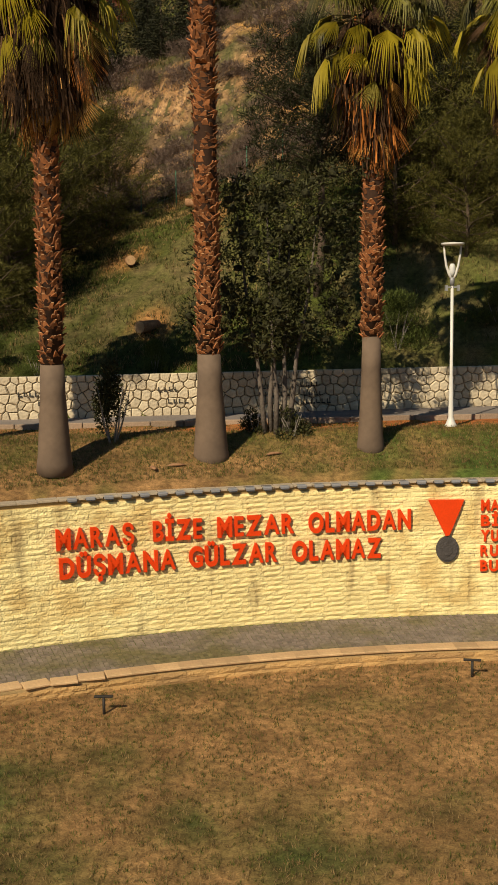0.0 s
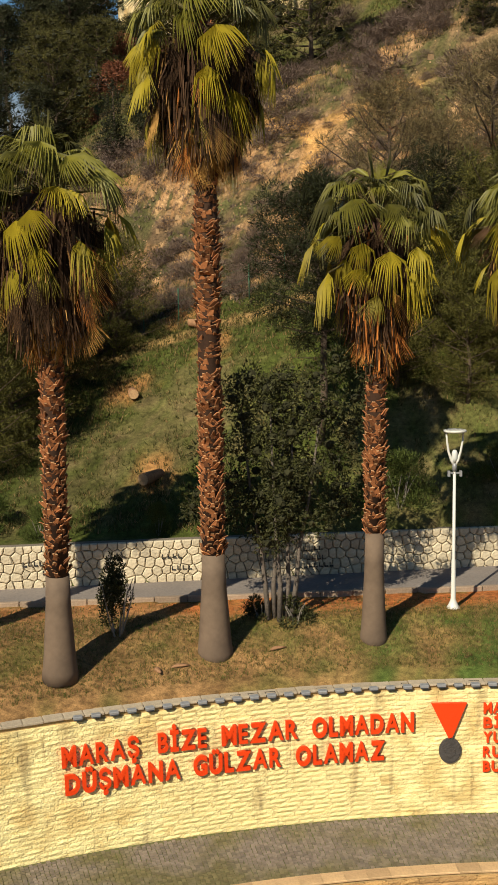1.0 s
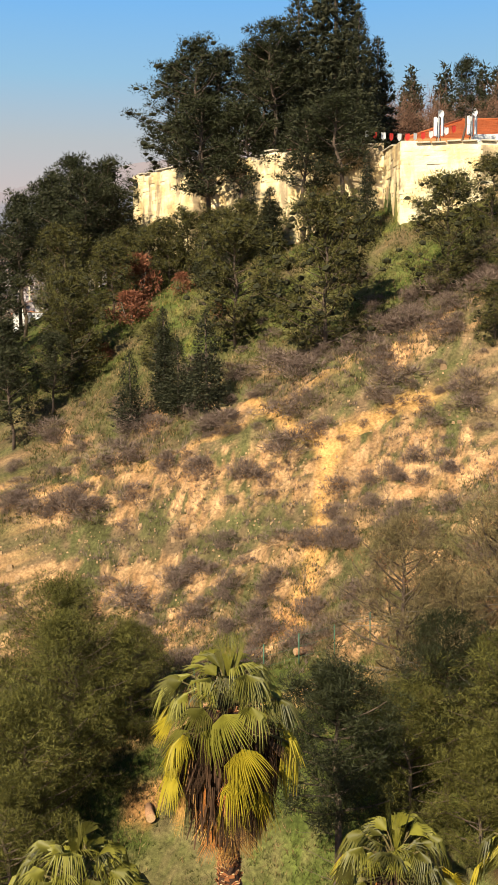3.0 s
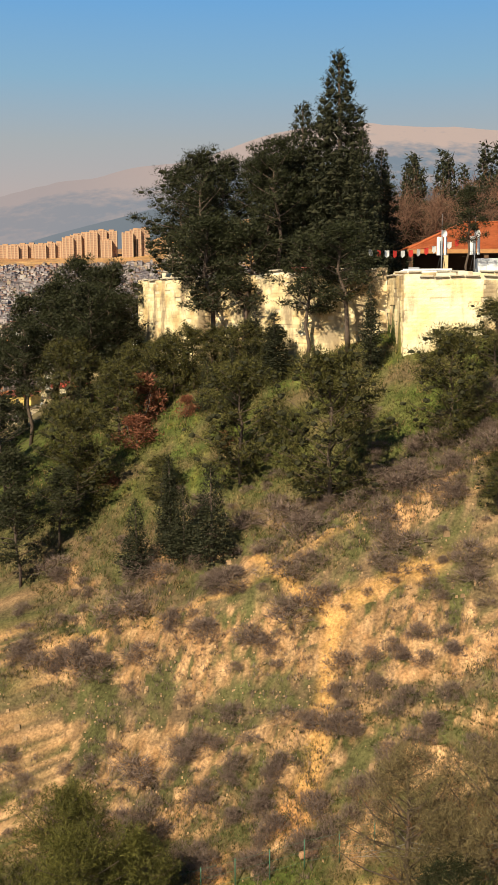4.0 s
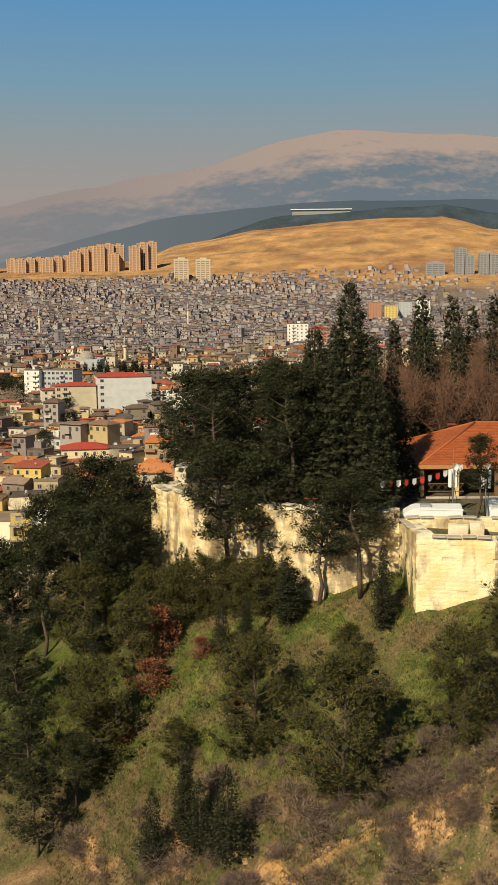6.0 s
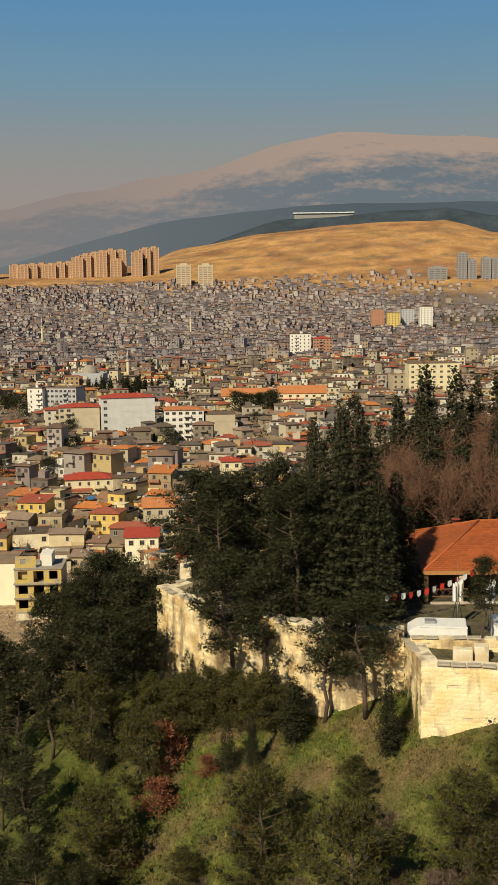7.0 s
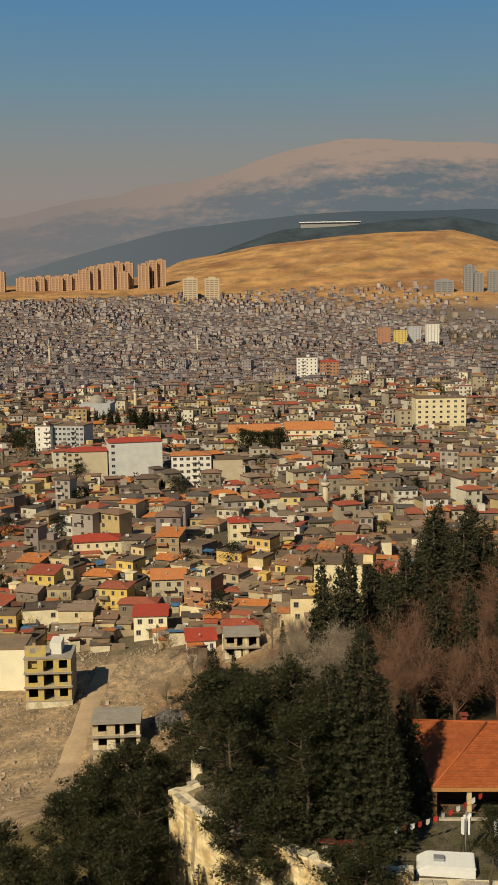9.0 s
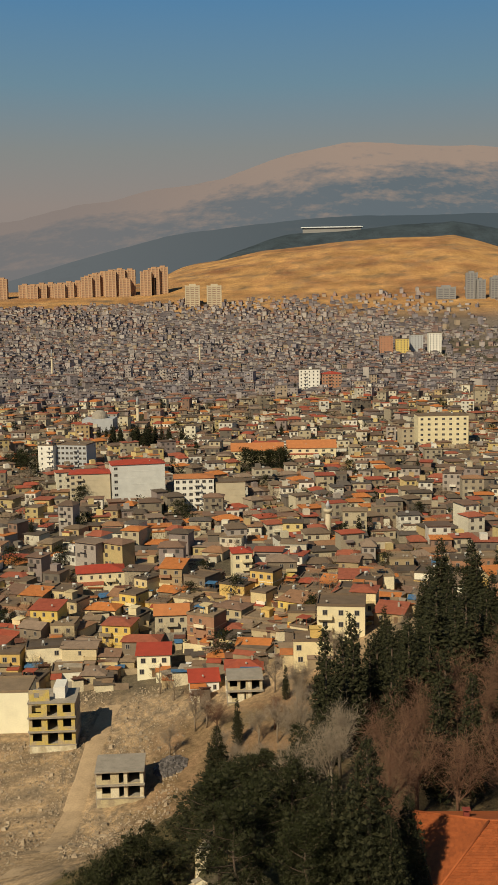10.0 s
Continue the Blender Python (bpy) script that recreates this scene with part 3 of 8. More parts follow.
BUSH = leaf_mat("bush_leaves", (0.08, 0.10, 0.022), spread=0.45)
RUST = leaf_mat("rust_leaves", (0.20, 0.078, 0.040), spread=0.45)
HEATH = leaf_mat("dry_shrub", (0.155, 0.108, 0.082), spread=0.4, translucent=0.1)
GRASS = leaf_mat("grass_blades", (0.095, 0.105, 0.022), spread=0.45)
STRAW = leaf_mat("straw_blades", (0.24, 0.16, 0.07), spread=0.4)
R = np.random.RandomState(7)


def needles(centres, radii, count, length, width, up=0.35, rs=None):
    """Loose thin triangles in ellipsoid clumps, pointing out of each clump and a little up."""
    rs = rs or R
    c = np.repeat(np.asarray(centres, float), count, axis=0)
    r = np.repeat(np.asarray(radii, float), count, axis=0)
    d = rs.normal(size=(len(c), 3))
    d /= np.linalg.norm(d, axis=1)[:, None]
    p = c + d * r * (rs.uniform(0.25, 1.0, (len(c), 1)) ** 0.5)
    way = d + rs.normal(size=d.shape) * 0.6 + np.array([0, 0, up])
    way /= np.linalg.norm(way, axis=1)[:, None]
    side = np.cross(way, rs.normal(size=d.shape))
    side /= np.linalg.norm(side, axis=1)[:, None] + 1e-9
    ln = length * rs.uniform(0.6, 1.3, (len(c), 1))
    v = np.stack([p - side * width / 2, p + side * width / 2, p + way * ln], 1).reshape(-1, 3)
    return v, np.arange(len(v)).reshape(-1, 3)


ICO_V = np.array([(0, 0, 1.0)] + [(0.894 * math.cos(k * 1.2566), 0.894 * math.sin(k * 1.2566), 0.447) for k in range(5)] + [(0.894 * math.cos(k * 1.2566 + 0.628), 0.894 * math.sin(k * 1.2566 + 0.628), -0.447) for k in range(5)] + [(0, 0, -1.0)])
ICO_F = np.array([(0, 1 + k, 1 + (k + 1) % 5) for k in range(5)] + [(1 + k, 6 + k, 1 + (k + 1) % 5) for k in range(5)] + [(1 + (k + 1) % 5, 6 + k, 6 + (k + 1) % 5) for k in range(5)] + [(11, 6 + (k + 1) % 5, 6 + k) for k in range(5)])
OCT_V = np.array([(1.0, 0, 0), (0, 1, 0), (-1, 0, 0), (0, -1, 0), (0, 0, 1), (0, 0, -1)])
OCT_F = np.array([(0, 1, 4), (1, 2, 4), (2, 3, 4), (3, 0, 4), (1, 0, 5), (2, 1, 5), (3, 2, 5), (0, 3, 5)])


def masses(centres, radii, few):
    """Ragged filler lumps, one in each clump, that close the crown and darken its inside."""
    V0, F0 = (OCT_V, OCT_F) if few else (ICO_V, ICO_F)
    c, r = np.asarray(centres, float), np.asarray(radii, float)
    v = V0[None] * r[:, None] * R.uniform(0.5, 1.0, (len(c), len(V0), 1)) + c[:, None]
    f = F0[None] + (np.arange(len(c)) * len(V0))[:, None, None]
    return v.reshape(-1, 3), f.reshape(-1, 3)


# near-black twig colour stands in for the shade inside the crowns
INNER = mat("inner_shade_lump", (0.028, 0.027, 0.010), rough=0.95, var=0.4, scale=2, fine=9, bump=0.8)


def crown(parent, centres, radii, count, length, width, material, up=0.35, name="crown", core=0.0, few=False, sprays=0, spray=(0.3, 0.08)):
    """Fine needles in clumps, with broader sprays and a dark filler lump inside each one for the inner shade."""
    rr = np.asarray(radii, float)
    v, f = needles(centres, rr, count, length, width, up)
    mi = np.zeros(len(f), int)
    if sprays:
        v1, f1 = needles(centres, rr * 0.85, sprays, spray[0], spray[1], up)
        v, f, mi = np.vstack([v, v1]), np.vstack([f, f1 + len(v)]), np.concatenate([mi, np.zeros(len(f1), int)])
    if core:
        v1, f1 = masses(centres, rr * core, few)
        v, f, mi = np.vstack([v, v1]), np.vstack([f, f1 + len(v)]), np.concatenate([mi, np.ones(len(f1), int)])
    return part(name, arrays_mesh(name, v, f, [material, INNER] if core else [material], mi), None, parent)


def limb_points(p0, d, length, bend, n=5):
    pts, p, d = [Vector(p0)], Vector(p0), Vector(d).normalized()
    for i in range(n):
        d = (d + Vector((R.normal() * 0.12, R.normal() * 0.12, bend))).normalized()
        p = p + d * length / n
        pts.append(p.copy())
    return pts


def pine(name, label, h, spread, bare, clump, count, material=PINE, lean=0.0, nlimb=20, group="", width=0.06, length=0.3, dead=4, core=0.42, sprays=30, spray=(0.34, 0.09), rusty=0.0):
    """An uneven pine: a leaning trunk, limbs and a crown of needle clumps."""
    t = thing(name, label, "tree", group)
    bm = bmesh.new()
    trunk = [Vector((lean * h * (k / 6) ** 1.5 + R.normal() * 0.012 * h * (k > 0), R.normal() * 0.012 * h * (k > 0), h * 0.93 * k / 6 - 0.3 * (k == 0))) for k in range(7)]
    tube(bm, trunk, [0.0145 * h * (1 - 0.8 * k / 6) + 0.02 for k in range(7)], 8)
    part("trunk", bm, BARK, t)
    C, S = [], []
    bl = bmesh.new()
    for i in range(nlimb):
        u = bare + (1 - bare) * (i + R.uniform(0, 0.8)) / nlimb
        k = u * 6
        a = trunk[min(6, int(k))].lerp(trunk[min(6, int(k) + 1)], k - int(k))
        q = i * 2.4 + R.normal() * 0.4
        v = (u - bare) / (1 - bare)
        reach = spread * (math.sin(math.pi * min(1, 0.18 + 0.80 * v)) ** 0.75) * R.uniform(0.7, 1.15) + 0.15
        pts = limb_points(a, (math.cos(q), math.sin(q), R.uniform(-0.05, 0.35) + 0.5 * v), reach, 0.06)
        tube(bl, pts, [0.006 * h * (1 - 0.15 * j) * (1 - 0.4 * v) + 0.008 for j in range(len(pts))], 4, cap=False)
        for j in range(2, len(pts)):
            for _ in range(1):
                c = pts[j] + Vector(R.normal(size=3) * clump * (0.45, 0.45, 0.25))
                C.append(c)
                s = clump * R.uniform(0.6, 1.1)
                S.append((s, s, s * 0.68))
    part("branching", bl, BARK, t)["kind"] = "stuff"
    if dead:
        bd = bmesh.new()
        for _ in range(dead):
            q, u = R.uniform(0, 6.28), R.uniform(0.12, max(0.2, bare + 0.25) + rusty * 3)
            a = trunk[0].lerp(trunk[6], min(0.95, u))
            pts = limb_points(a, (math.cos(q), math.sin(q), 0.1), spread * (0.6 + rusty * 3), -0.04, 4)
            tube(bd, pts, [0.02, 0.016, 0.012, 0.008, 0.004], 4, cap=False)
        part("dead_branching", bd, BARK_GREY if rusty else BARK, t, "bare dead branches")["kind"] = "stuff"
    for _ in range(4):
        C.append(trunk[6] + Vector(R.normal(size=3) * clump * 0.5))
        S.append((clump * 0.7,) * 3)
    if rusty:
        worn = [R.rand() < rusty for _ in C]
        crown(t, [c for c, w in zip(C, worn) if w], [tuple(0.6 * k for k in q) for q, w in zip(S, worn) if w], count, length, width, RUST_NEEDLE, name="dead_needles")
        C, S = [c for c, w in zip(C, worn) if not w], [q for q, w in zip(S, worn) if not w]
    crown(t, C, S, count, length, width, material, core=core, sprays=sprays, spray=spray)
    return t


def conifer(name, label, h, radius, material, count=26, tiers=26, droop=-0.25, foot=0.05, clump=0.32, group="", power=0.85, length=0.2, width=0.05, core=0.5):
    """A cone of drooping sprays round a straight trunk."""
    t = thing(name, label, "tree", group)
    bm = bmesh.new()
    tube(bm, [(0, 0, -0.3), (0.01 * h, 0, h * 0.5), (0, 0.005 * h, h * 0.97)], [0.02 * h, 0.012 * h, 0.004 * h], 7)
    part("trunk", bm, BARK, t)
    C, S = [], []
    for i in range(tiers):
        u = foot + (1 - foot) * (i + R.uniform(-0.3, 0.3)) / tiers
        rr = radius * max(0.03, (1 - max(0, u))) ** power * R.uniform(0.72, 1.18)
        if u < foot + 0.08:
            rr *= 0.75
        n = max(3, int(9 * rr / radius) + 3)
        for k in range(n):
            q = 2 * math.pi * (k + R.uniform(-0.3, 0.3)) / n + i * 1.1
            for v in (0.5, 0.95):
                if v < 0.6 and rr < 0.4 * radius:
                    continue
                e = rr * v * R.uniform(0.8, 1.1)
                C.append((e * math.cos(q), e * math.sin(q), u * h + droop * e + R.normal() * 0.02 * h))
                S.append((clump * (0.5 + rr / radius * 0.7), clump * (0.5 + rr / radius * 0.7), clump * 0.75))
    C.append((0, 0, h * 0.985))
    S.append((0.07, 0.07, h * 0.025))
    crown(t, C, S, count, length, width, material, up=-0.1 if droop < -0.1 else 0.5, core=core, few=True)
    return t


def bare_tree(name, label, h, spread, material, group="", twigs=900):
    """A leafless tree: forking limbs and a haze of fine twigs."""
    t = thing(name, label, "tree", group)
    bm = bmesh.new()
    tips = []
    tube(bm, [(0, 0, -0.3), (0.02 * h, 0.01 * h, h * 0.3), (0, 0, h * 0.5)], [0.022 * h, 0.016 * h, 0.01 * h], 6)
    for i in range(16):
        q = i * 2.4
        u = R.uniform(0.22, 0.5)
        pts = limb_points((0, 0, h * u), (math.cos(q) * spread / h * 2, math.sin(q) * spread / h * 2, R.uniform(0.8, 1.6)), h * R.uniform(0.35, 0.55), 0.03)
        tube(bm, pts, [0.006 * h, 0.0045 * h, 0.0036 * h, 0.0027 * h, 0.002 * h, 0.001 * h], 4, cap=False)
        tips += pts[2:]
        for j in (2, 3, 4):
            for _ in range(2):
                sp = limb_points(pts[j], Vector(R.normal(size=3)) + Vector((0, 0, 0.8)), h * R.uniform(0.12, 0.22), 0.02, 3)
                tube(bm, sp, [0.002 * h, 0.0015 * h, 0.001 * h, 0.0007 * h], 3, cap=False)
                tips += sp[1:]
    part("branching", bm, material, t)["kind"] = "stuff"
    C = np.array([tuple(tips[R.randint(len(tips))]) for _ in range(max(1, twigs // 8))])
    crown(t, C, np.full((len(C), 3), 0.05 * h), 8, 0.10 * h, 0.0032 * h, material, up=0.5, name="twig_haze")["kind"] = "stuff"
    return t


def shrub(name, label, h, radius, material, count, length, width, lumps=14, category="shrub", group="", stem=True, up=0.4):
    t = thing(name, label, category, group)
    if stem:
        bm = bmesh.new()
        for i in range(5):
            q = i * 1.3
            tube(bm, limb_points((0.05 * math.cos(q), 0.05 * math.sin(q), -0.1), (math.cos(q) * 0.4, math.sin(q) * 0.4, 1), h * 0.75, 0, 3), [0.03, 0.025, 0.02, 0.01], 5, cap=False)
        part("stem", bm, BARK_GREY, t)
    C, S = [], []
    for i in range(lumps):
        u = R.uniform(0.12, 1)
        q, rr = R.uniform(0, 6.28), radius * math.sin(math.pi * min(0.97, 0.25 + 0.72 * u)) * R.uniform(0.2, 0.85)
        C.append((rr * math.cos(q), rr * math.sin(q), h * u * 0.9))
        S.append((radius * 0.42, radius * 0.42, h * 0.16))
    crown(t, C, S, count, length, width, material, up=up, name="leaves")
    return t


# fan palms
SHAFT = mat("palm_shaft", (0.165, 0.115, 0.078), rough=0.85, var=0.16, scale=1.1, fine=5, bump=0.08, second=(0.115, 0.080, 0.055))
# core colour is darkened to paint the shade between stubs and inside the thatch
BOOT_CORE = mat("palm_shade_core", (0.045, 0.022, 0.012), rough=0.95, var=0.3, scale=3, fine=14)
BOOT = mat("palm_boots", (0.235, 0.088, 0.030), rough=0.85, var=0.35, scale=2, fine=14, bump=0.5, spread=0.6, island=True)
BOOT_TIP = mat("boot_tips", (0.42, 0.25, 0.12), rough=0.9, var=0.3, scale=2, fine=14, spread=0.45, island=True)
FROND_LOW = leaf_mat("lower_frond", (0.27, 0.21, 0.014), spread=0.35, translucent=0.10, rough=0.5, island=False)
FROND_GOLD = leaf_mat("golden_dead_frond", (0.50, 0.27, 0.07), spread=0.4, translucent=0.15, rough=0.8, island=False)
FROND = leaf_mat("palm_frond", (0.122, 0.110, 0.012), spread=0.65, translucent=0.06, rough=0.55, island=False)
FROND_OLD = leaf_mat("yellowing_frond", (0.25, 0.20, 0.025), spread=0.3, translucent=0.2, rough=0.55, island=False)
FROND_DEAD = leaf_mat("dead_frond", (0.052, 0.028, 0.014), spread=0.7, translucent=0.12, rough=0.85, island=False)
FROND_RUST = leaf_mat("rust_frond", (0.42, 0.15, 0.032), spread=0.35, translucent=0.12, rough=0.85, island=False)
THATCH = leaf_mat("dead_strips", (0.055, 0.029, 0.015), spread=0.7, translucent=0.05, rough=0.9)
THATCH_GOLD = leaf_mat("golden_strips", (0.34, 0.18, 0.055), spread=0.4, translucent=0.08, rough=0.85)
THATCH_RUST = leaf_mat("rust_strips", (0.40, 0.14, 0.03), spread=0.4, translucent=0.08, rough=0.85)
FROND.node_tree.nodes["Principled BSDF"].inputs["Specular IOR Level"].default_value = 0.35
STALK = mat("frond_stalk", (0.13, 0.10, 0.035), rough=0.7, var=0.2, scale=3, fine=12)


def fan_leaf(radius, stalk, fold, el, hang, segs, closed, material, seed, bend=0.0):
    """A fan leaf on its stalk, for a stalk that rises by el degrees: folded strips that split and hang at the tips. It points along x."""
    rs = np.random.RandomState(seed)
    V, F, M = [], [], []
    e = radians(el)
    g = np.array([-math.sin(e), 0, -math.cos(e)])

    def quad(a, b, c, d, m):
        k = len(V)
        V.extend([a, b, c, d])
        F.append((k, k + 1, k + 2, k + 3))
        M.append(m)
    n = 3
    for i in range(n):
        p0, p1 = (np.array([stalk * k / n, 0, 0]) + g * 0.10 * stalk * (k / n) ** 2 for k in (i, i + 1))
        for s in (np.array([0, 0.022, 0]), np.array([0, 0, 0.022])):
            quad(tuple(p0 - s), tuple(p0 + s), tuple(p1 + s), tuple(p1 - s), 1)
    o = np.array([stalk, 0, 0]) + g * 0.10 * stalk
    hinge = np.array([[math.cos(bend), 0, math.sin(bend)], [0, 1, 0], [-math.sin(bend), 0, math.cos(bend)]])
    for i in range(segs):
        a = (-1 + 2 * (i + 0.5) / segs) * closed
        da = closed / segs
        ln = radius * (0.78 + 0.22 * math.cos(a * 0.8)) * rs.uniform(0.85, 1.12)
        hg = hang * rs.uniform(0.7, 1.3)
        prev = None
        for u in (0.02, 0.45, 0.65, 0.84, 1.0):
            w = max(0.003, da * ln * (u if u < 0.5 else 0.5 * (1 - (u - 0.5) / 0.52)) * 0.92)
            rr = ln * (u - 0.45 * hg * max(0, u - 0.45))
            c = o + hinge @ np.array([rr * math.cos(a), rr * math.sin(a), -0.12 * rr * (1 - math.cos(a))])
            c = c + g * ln * hg * (0.10 * u * u + 1.0 * max(0, u - 0.42) ** 1.35)
            side = hinge @ np.array([-math.sin(a), math.cos(a), 0]) * w
            up_ = hinge @ np.array([0, 0, fold * w * 2])
            cur = (c - side, c + up_, c + side)
            if prev is not None:
                quad(tuple(prev[0]), tuple(prev[1]), tuple(cur[1]), tuple(cur[0]), 0)
                quad(tuple(prev[1]), tuple(prev[2]), tuple(cur[2]), tuple(cur[1]), 0)
            prev = cur
    return arrays_mesh("frond", V, F, [material, STALK], M)


SPEAR = [fan_leaf(1.15, 0.5, 0.5, 80, 0.08, 12, 0.22, FROND, s, 0.0) for s in (1, 2)]
# by the rise of the stalk: pitch of the blade, length of the stalk, size and spread of the blade
TIERS = {62: (26, 0.78, 0.92, 0.8), 40: (-10, 1.08, 0.84, 1.15), 18: (-32, 1.36, 0.80, 1.2), -4: (-48, 1.42, 0.80, 1.1), -26: (-60, 1.36, 0.82, 0.95)}
FAN = {e_: [fan_leaf(r_ * k_, st_ * k_, 0.9, e_, h_, 20, c_, FROND if e_ > -4 else FROND_LOW, s + e_, radians(e_ - p_ + d_)) for s, h_, k_, d_ in ((103, 0.9, 1.0, 0), (104, 1.4, 1.06, 10), (105, 0.65, 0.88, -12))] for e_, (p_, st_, r_, c_) in TIERS.items()}
FAN_OLD = [fan_leaf(0.78, 1.3, 0.35, -40, 0.5, 20, 0.8, FROND_OLD, s, radians(38)) for s in (6, 7)]
FAN_DEAD = [fan_leaf(1.0, 1.25, 0.45, -45, h_, 15, c_, FROND_DEAD, s, radians(d_)) for s, h_, c_, d_ in ((8, 0.5, 0.32, 40), (9, 0.8, 0.25, 46), (10, 0.4, 0.42, 34))]
FAN_GOLD = [fan_leaf(1.0, 1.2, 0.45, -45, 0.4, 16, 0.5, FROND_GOLD, s, radians(40)) for s in (14, 15)]
FAN_RUST = [fan_leaf(1.0, 1.1, 0.4, -55, 0.4, 18, 0.5, FROND_RUST, s, radians(30)) for s in (11, 12)]


def palm(label, base, top, shaft_h, r_foot, r_shaft, r_boot, skirt_h, skirt_r, size, rust, seed):
    """A fan palm: smooth grey shaft below, a trunk of old leaf bases, a skirt of dead fronds, and a green head."""
    rs = np.random.RandomState(seed)
    t = thing("fan_palm", label, "palm tree", "row of palms on the terrace", base)
    b, h = Vector(base), Vector(top) - Vector(base)
    H = h.z

    def axis(z):
        return Vector((h.x * z / H, h.y * z / H, z))
    bm = bmesh.new()
    prof = [(-0.3, r_foot * 1.1), (0, r_foot * 1.05), (0.12, r_foot), (0.5, r_foot * 0.93), (1.1, r_foot * 0.84), (shaft_h * 0.7, r_shaft * 1.06), (shaft_h, r_shaft)]
    tube(bm, [axis(z) for z, _ in prof], [r for _, r in prof], 24)
    part("shaft", bm, SHAFT, t, "smooth grey lower trunk")
    bm = bmesh.new()
    tube(bm, [axis(shaft_h - 0.05), axis(H * 0.6), axis(H)], [r_shaft * 0.95, r_boot * 0.78, r_boot * 0.7], 14)
    stem = part("trunk", bm, BOOT_CORE, t, "rust-brown trunk, its core darkened for the shade between stubs")
    # old leaf bases in crossing spirals
    V, F, M = [], [], []
    z, row = shaft_h - 0.02, 0
    while z < H - 0.2:
        worn = smooth(0.10, 0.30, fbm(z * 1.3 + seed, 2.7, 0.5, 2))
        for k in range(12):
            if rs.rand() < 0.14 + 0.35 * worn:
                continue
            q = 2 * math.pi * (k + 0.5 * (row % 2)) / 12 + rs.normal() * 0.17 + row * 0.05
            c, out, tan = axis(z + rs.normal() * 0.045), Vector((math.cos(q), math.sin(q), 0)), Vector((-math.sin(q), math.cos(q), 0))
            r0, ln = r_boot * 0.78, rs.uniform(0.08, 0.2) * (1 - 0.4 * worn)
            lift = (rs.uniform(0.02, 0.08) if rs.rand() < 0.8 else rs.uniform(0.09, 0.15)) * (1 - 0.5 * worn)
            w0, w1 = 0.095 * rs.uniform(0.7, 1.1) * r_boot / 0.34, rs.uniform(0.012, 0.04)
            tw = (1 if (row + k) % 2 else -1) * rs.uniform(-0.06, 0.17)
            p = [c + out * r0 - tan * w0, c + out * r0 + tan * w0, c + out * (r0 + lift) + tan * (w1 + tw) + Vector((0, 0, ln)), c + out * (r0 + lift) + tan * (tw - w1) + Vector((0, 0, ln))]
            q4 = [v + Vector((0, 0, 0.012)) - out * 0.03 for v in p]
            i = len(V)
            V.extend([tuple(v) for v in p + q4])
            for f in ((0, 1, 2, 3), (3, 2, 6, 7), (0, 3, 7, 4), (1, 5, 6, 2)):
                F.append(tuple(i + a for a in f))
                M.append(1 if f == (3, 2, 6, 7) else 0)
        z += 0.092
        row += 1
    part("leaf_base_cover", arrays_mesh("leaf_base_cover", V, F, [BOOT, BOOT_TIP], M), None, stem, "rough stubs of cut fronds")["kind"] = "stuff"
    head = axis(H)

    def leaf(me, q, el, at, s, roll=0.0):
        m = Matrix.Translation(at) @ Matrix.Rotation(q, 4, "Z") @ Matrix.Rotation(-el, 4, "Y") @ Matrix.Rotation(roll, 4, "X") @ Matrix.Scale(s, 4)
        part("frond", me, None, t, place=m)
    for i in range(4):
        leaf(SPEAR[i % 2], i * 2.4, radians(rs.uniform(76, 88)), head + Vector((0, 0, 0.15)), size * rs.uniform(0.8, 1.1), rs.normal() * 0.5)
    tiers = ((62, 12, 16, 0.2), (40, 15, 16, 0.1), (18, 17, 16, -0.1), (-4, 15, 16, -0.4), (-26, 7, 12, -0.75))
    for tier, (e_, n, jit, dz) in enumerate(tiers):
        for i in range(n):
            q = 2 * math.pi * (i + 0.5 * (tier % 2)) / n + rs.normal() * 0.24
            leaf(FAN[e_][rs.randint(3)], q, radians(e_ + rs.normal() * jit * 0.6), head + Vector((0, 0, dz + rs.normal() * 0.12)), size * rs.uniform(0.86, 1.1), rs.normal() * 0.3)
    for i in range(6):
        leaf(FAN_OLD[i % 2], i * 2.4 + rs.normal() * 0.3, radians(-40 + rs.normal() * 8), head - Vector((0, 0, 0.9 + 0.5 * rs.rand())), size * rs.uniform(0.8, 1.0), rs.normal() * 0.3)
    for i in range(40):
        leaf(FAN_DEAD[i % 3], i * 2.4 + rs.normal() * 0.3, radians(rs.uniform(-46, 0)), head + Vector((0, 0, rs.uniform(-1.1, 0.05))), size * rs.uniform(0.6, 0.82), rs.normal() * 0.6)
    # packed thatch of old leaf strips
    def girth(d):
        return skirt_r * float(np.interp(d, (0, 0.12, 0.3, 0.5, 0.72, 0.9, 1), (0.4, 1.0, 1.3, 1.25, 0.98, 0.66, 0.42)))
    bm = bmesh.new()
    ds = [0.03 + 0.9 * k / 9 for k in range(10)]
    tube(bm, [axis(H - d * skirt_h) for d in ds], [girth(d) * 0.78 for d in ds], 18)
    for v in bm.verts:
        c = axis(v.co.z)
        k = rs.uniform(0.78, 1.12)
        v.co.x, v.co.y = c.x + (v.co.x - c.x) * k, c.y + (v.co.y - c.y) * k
    # added filler, coloured dark for the shade behind the hanging strips
    part("thatch_core", bm, BOOT_CORE, t, "dark filler core for the shade inside the dead thatch")
    V, F, M = [], [], []
    for i in range(1500):
        d = rs.uniform(0.05, 0.88)
        q, rr, ln = rs.uniform(0, 6.283), girth(d) * rs.uniform(0.8, 1.1), rs.uniform(0.35, 0.85)
        a = axis(H - d * skirt_h) + Vector((math.cos(q), math.sin(q), 0)) * rr
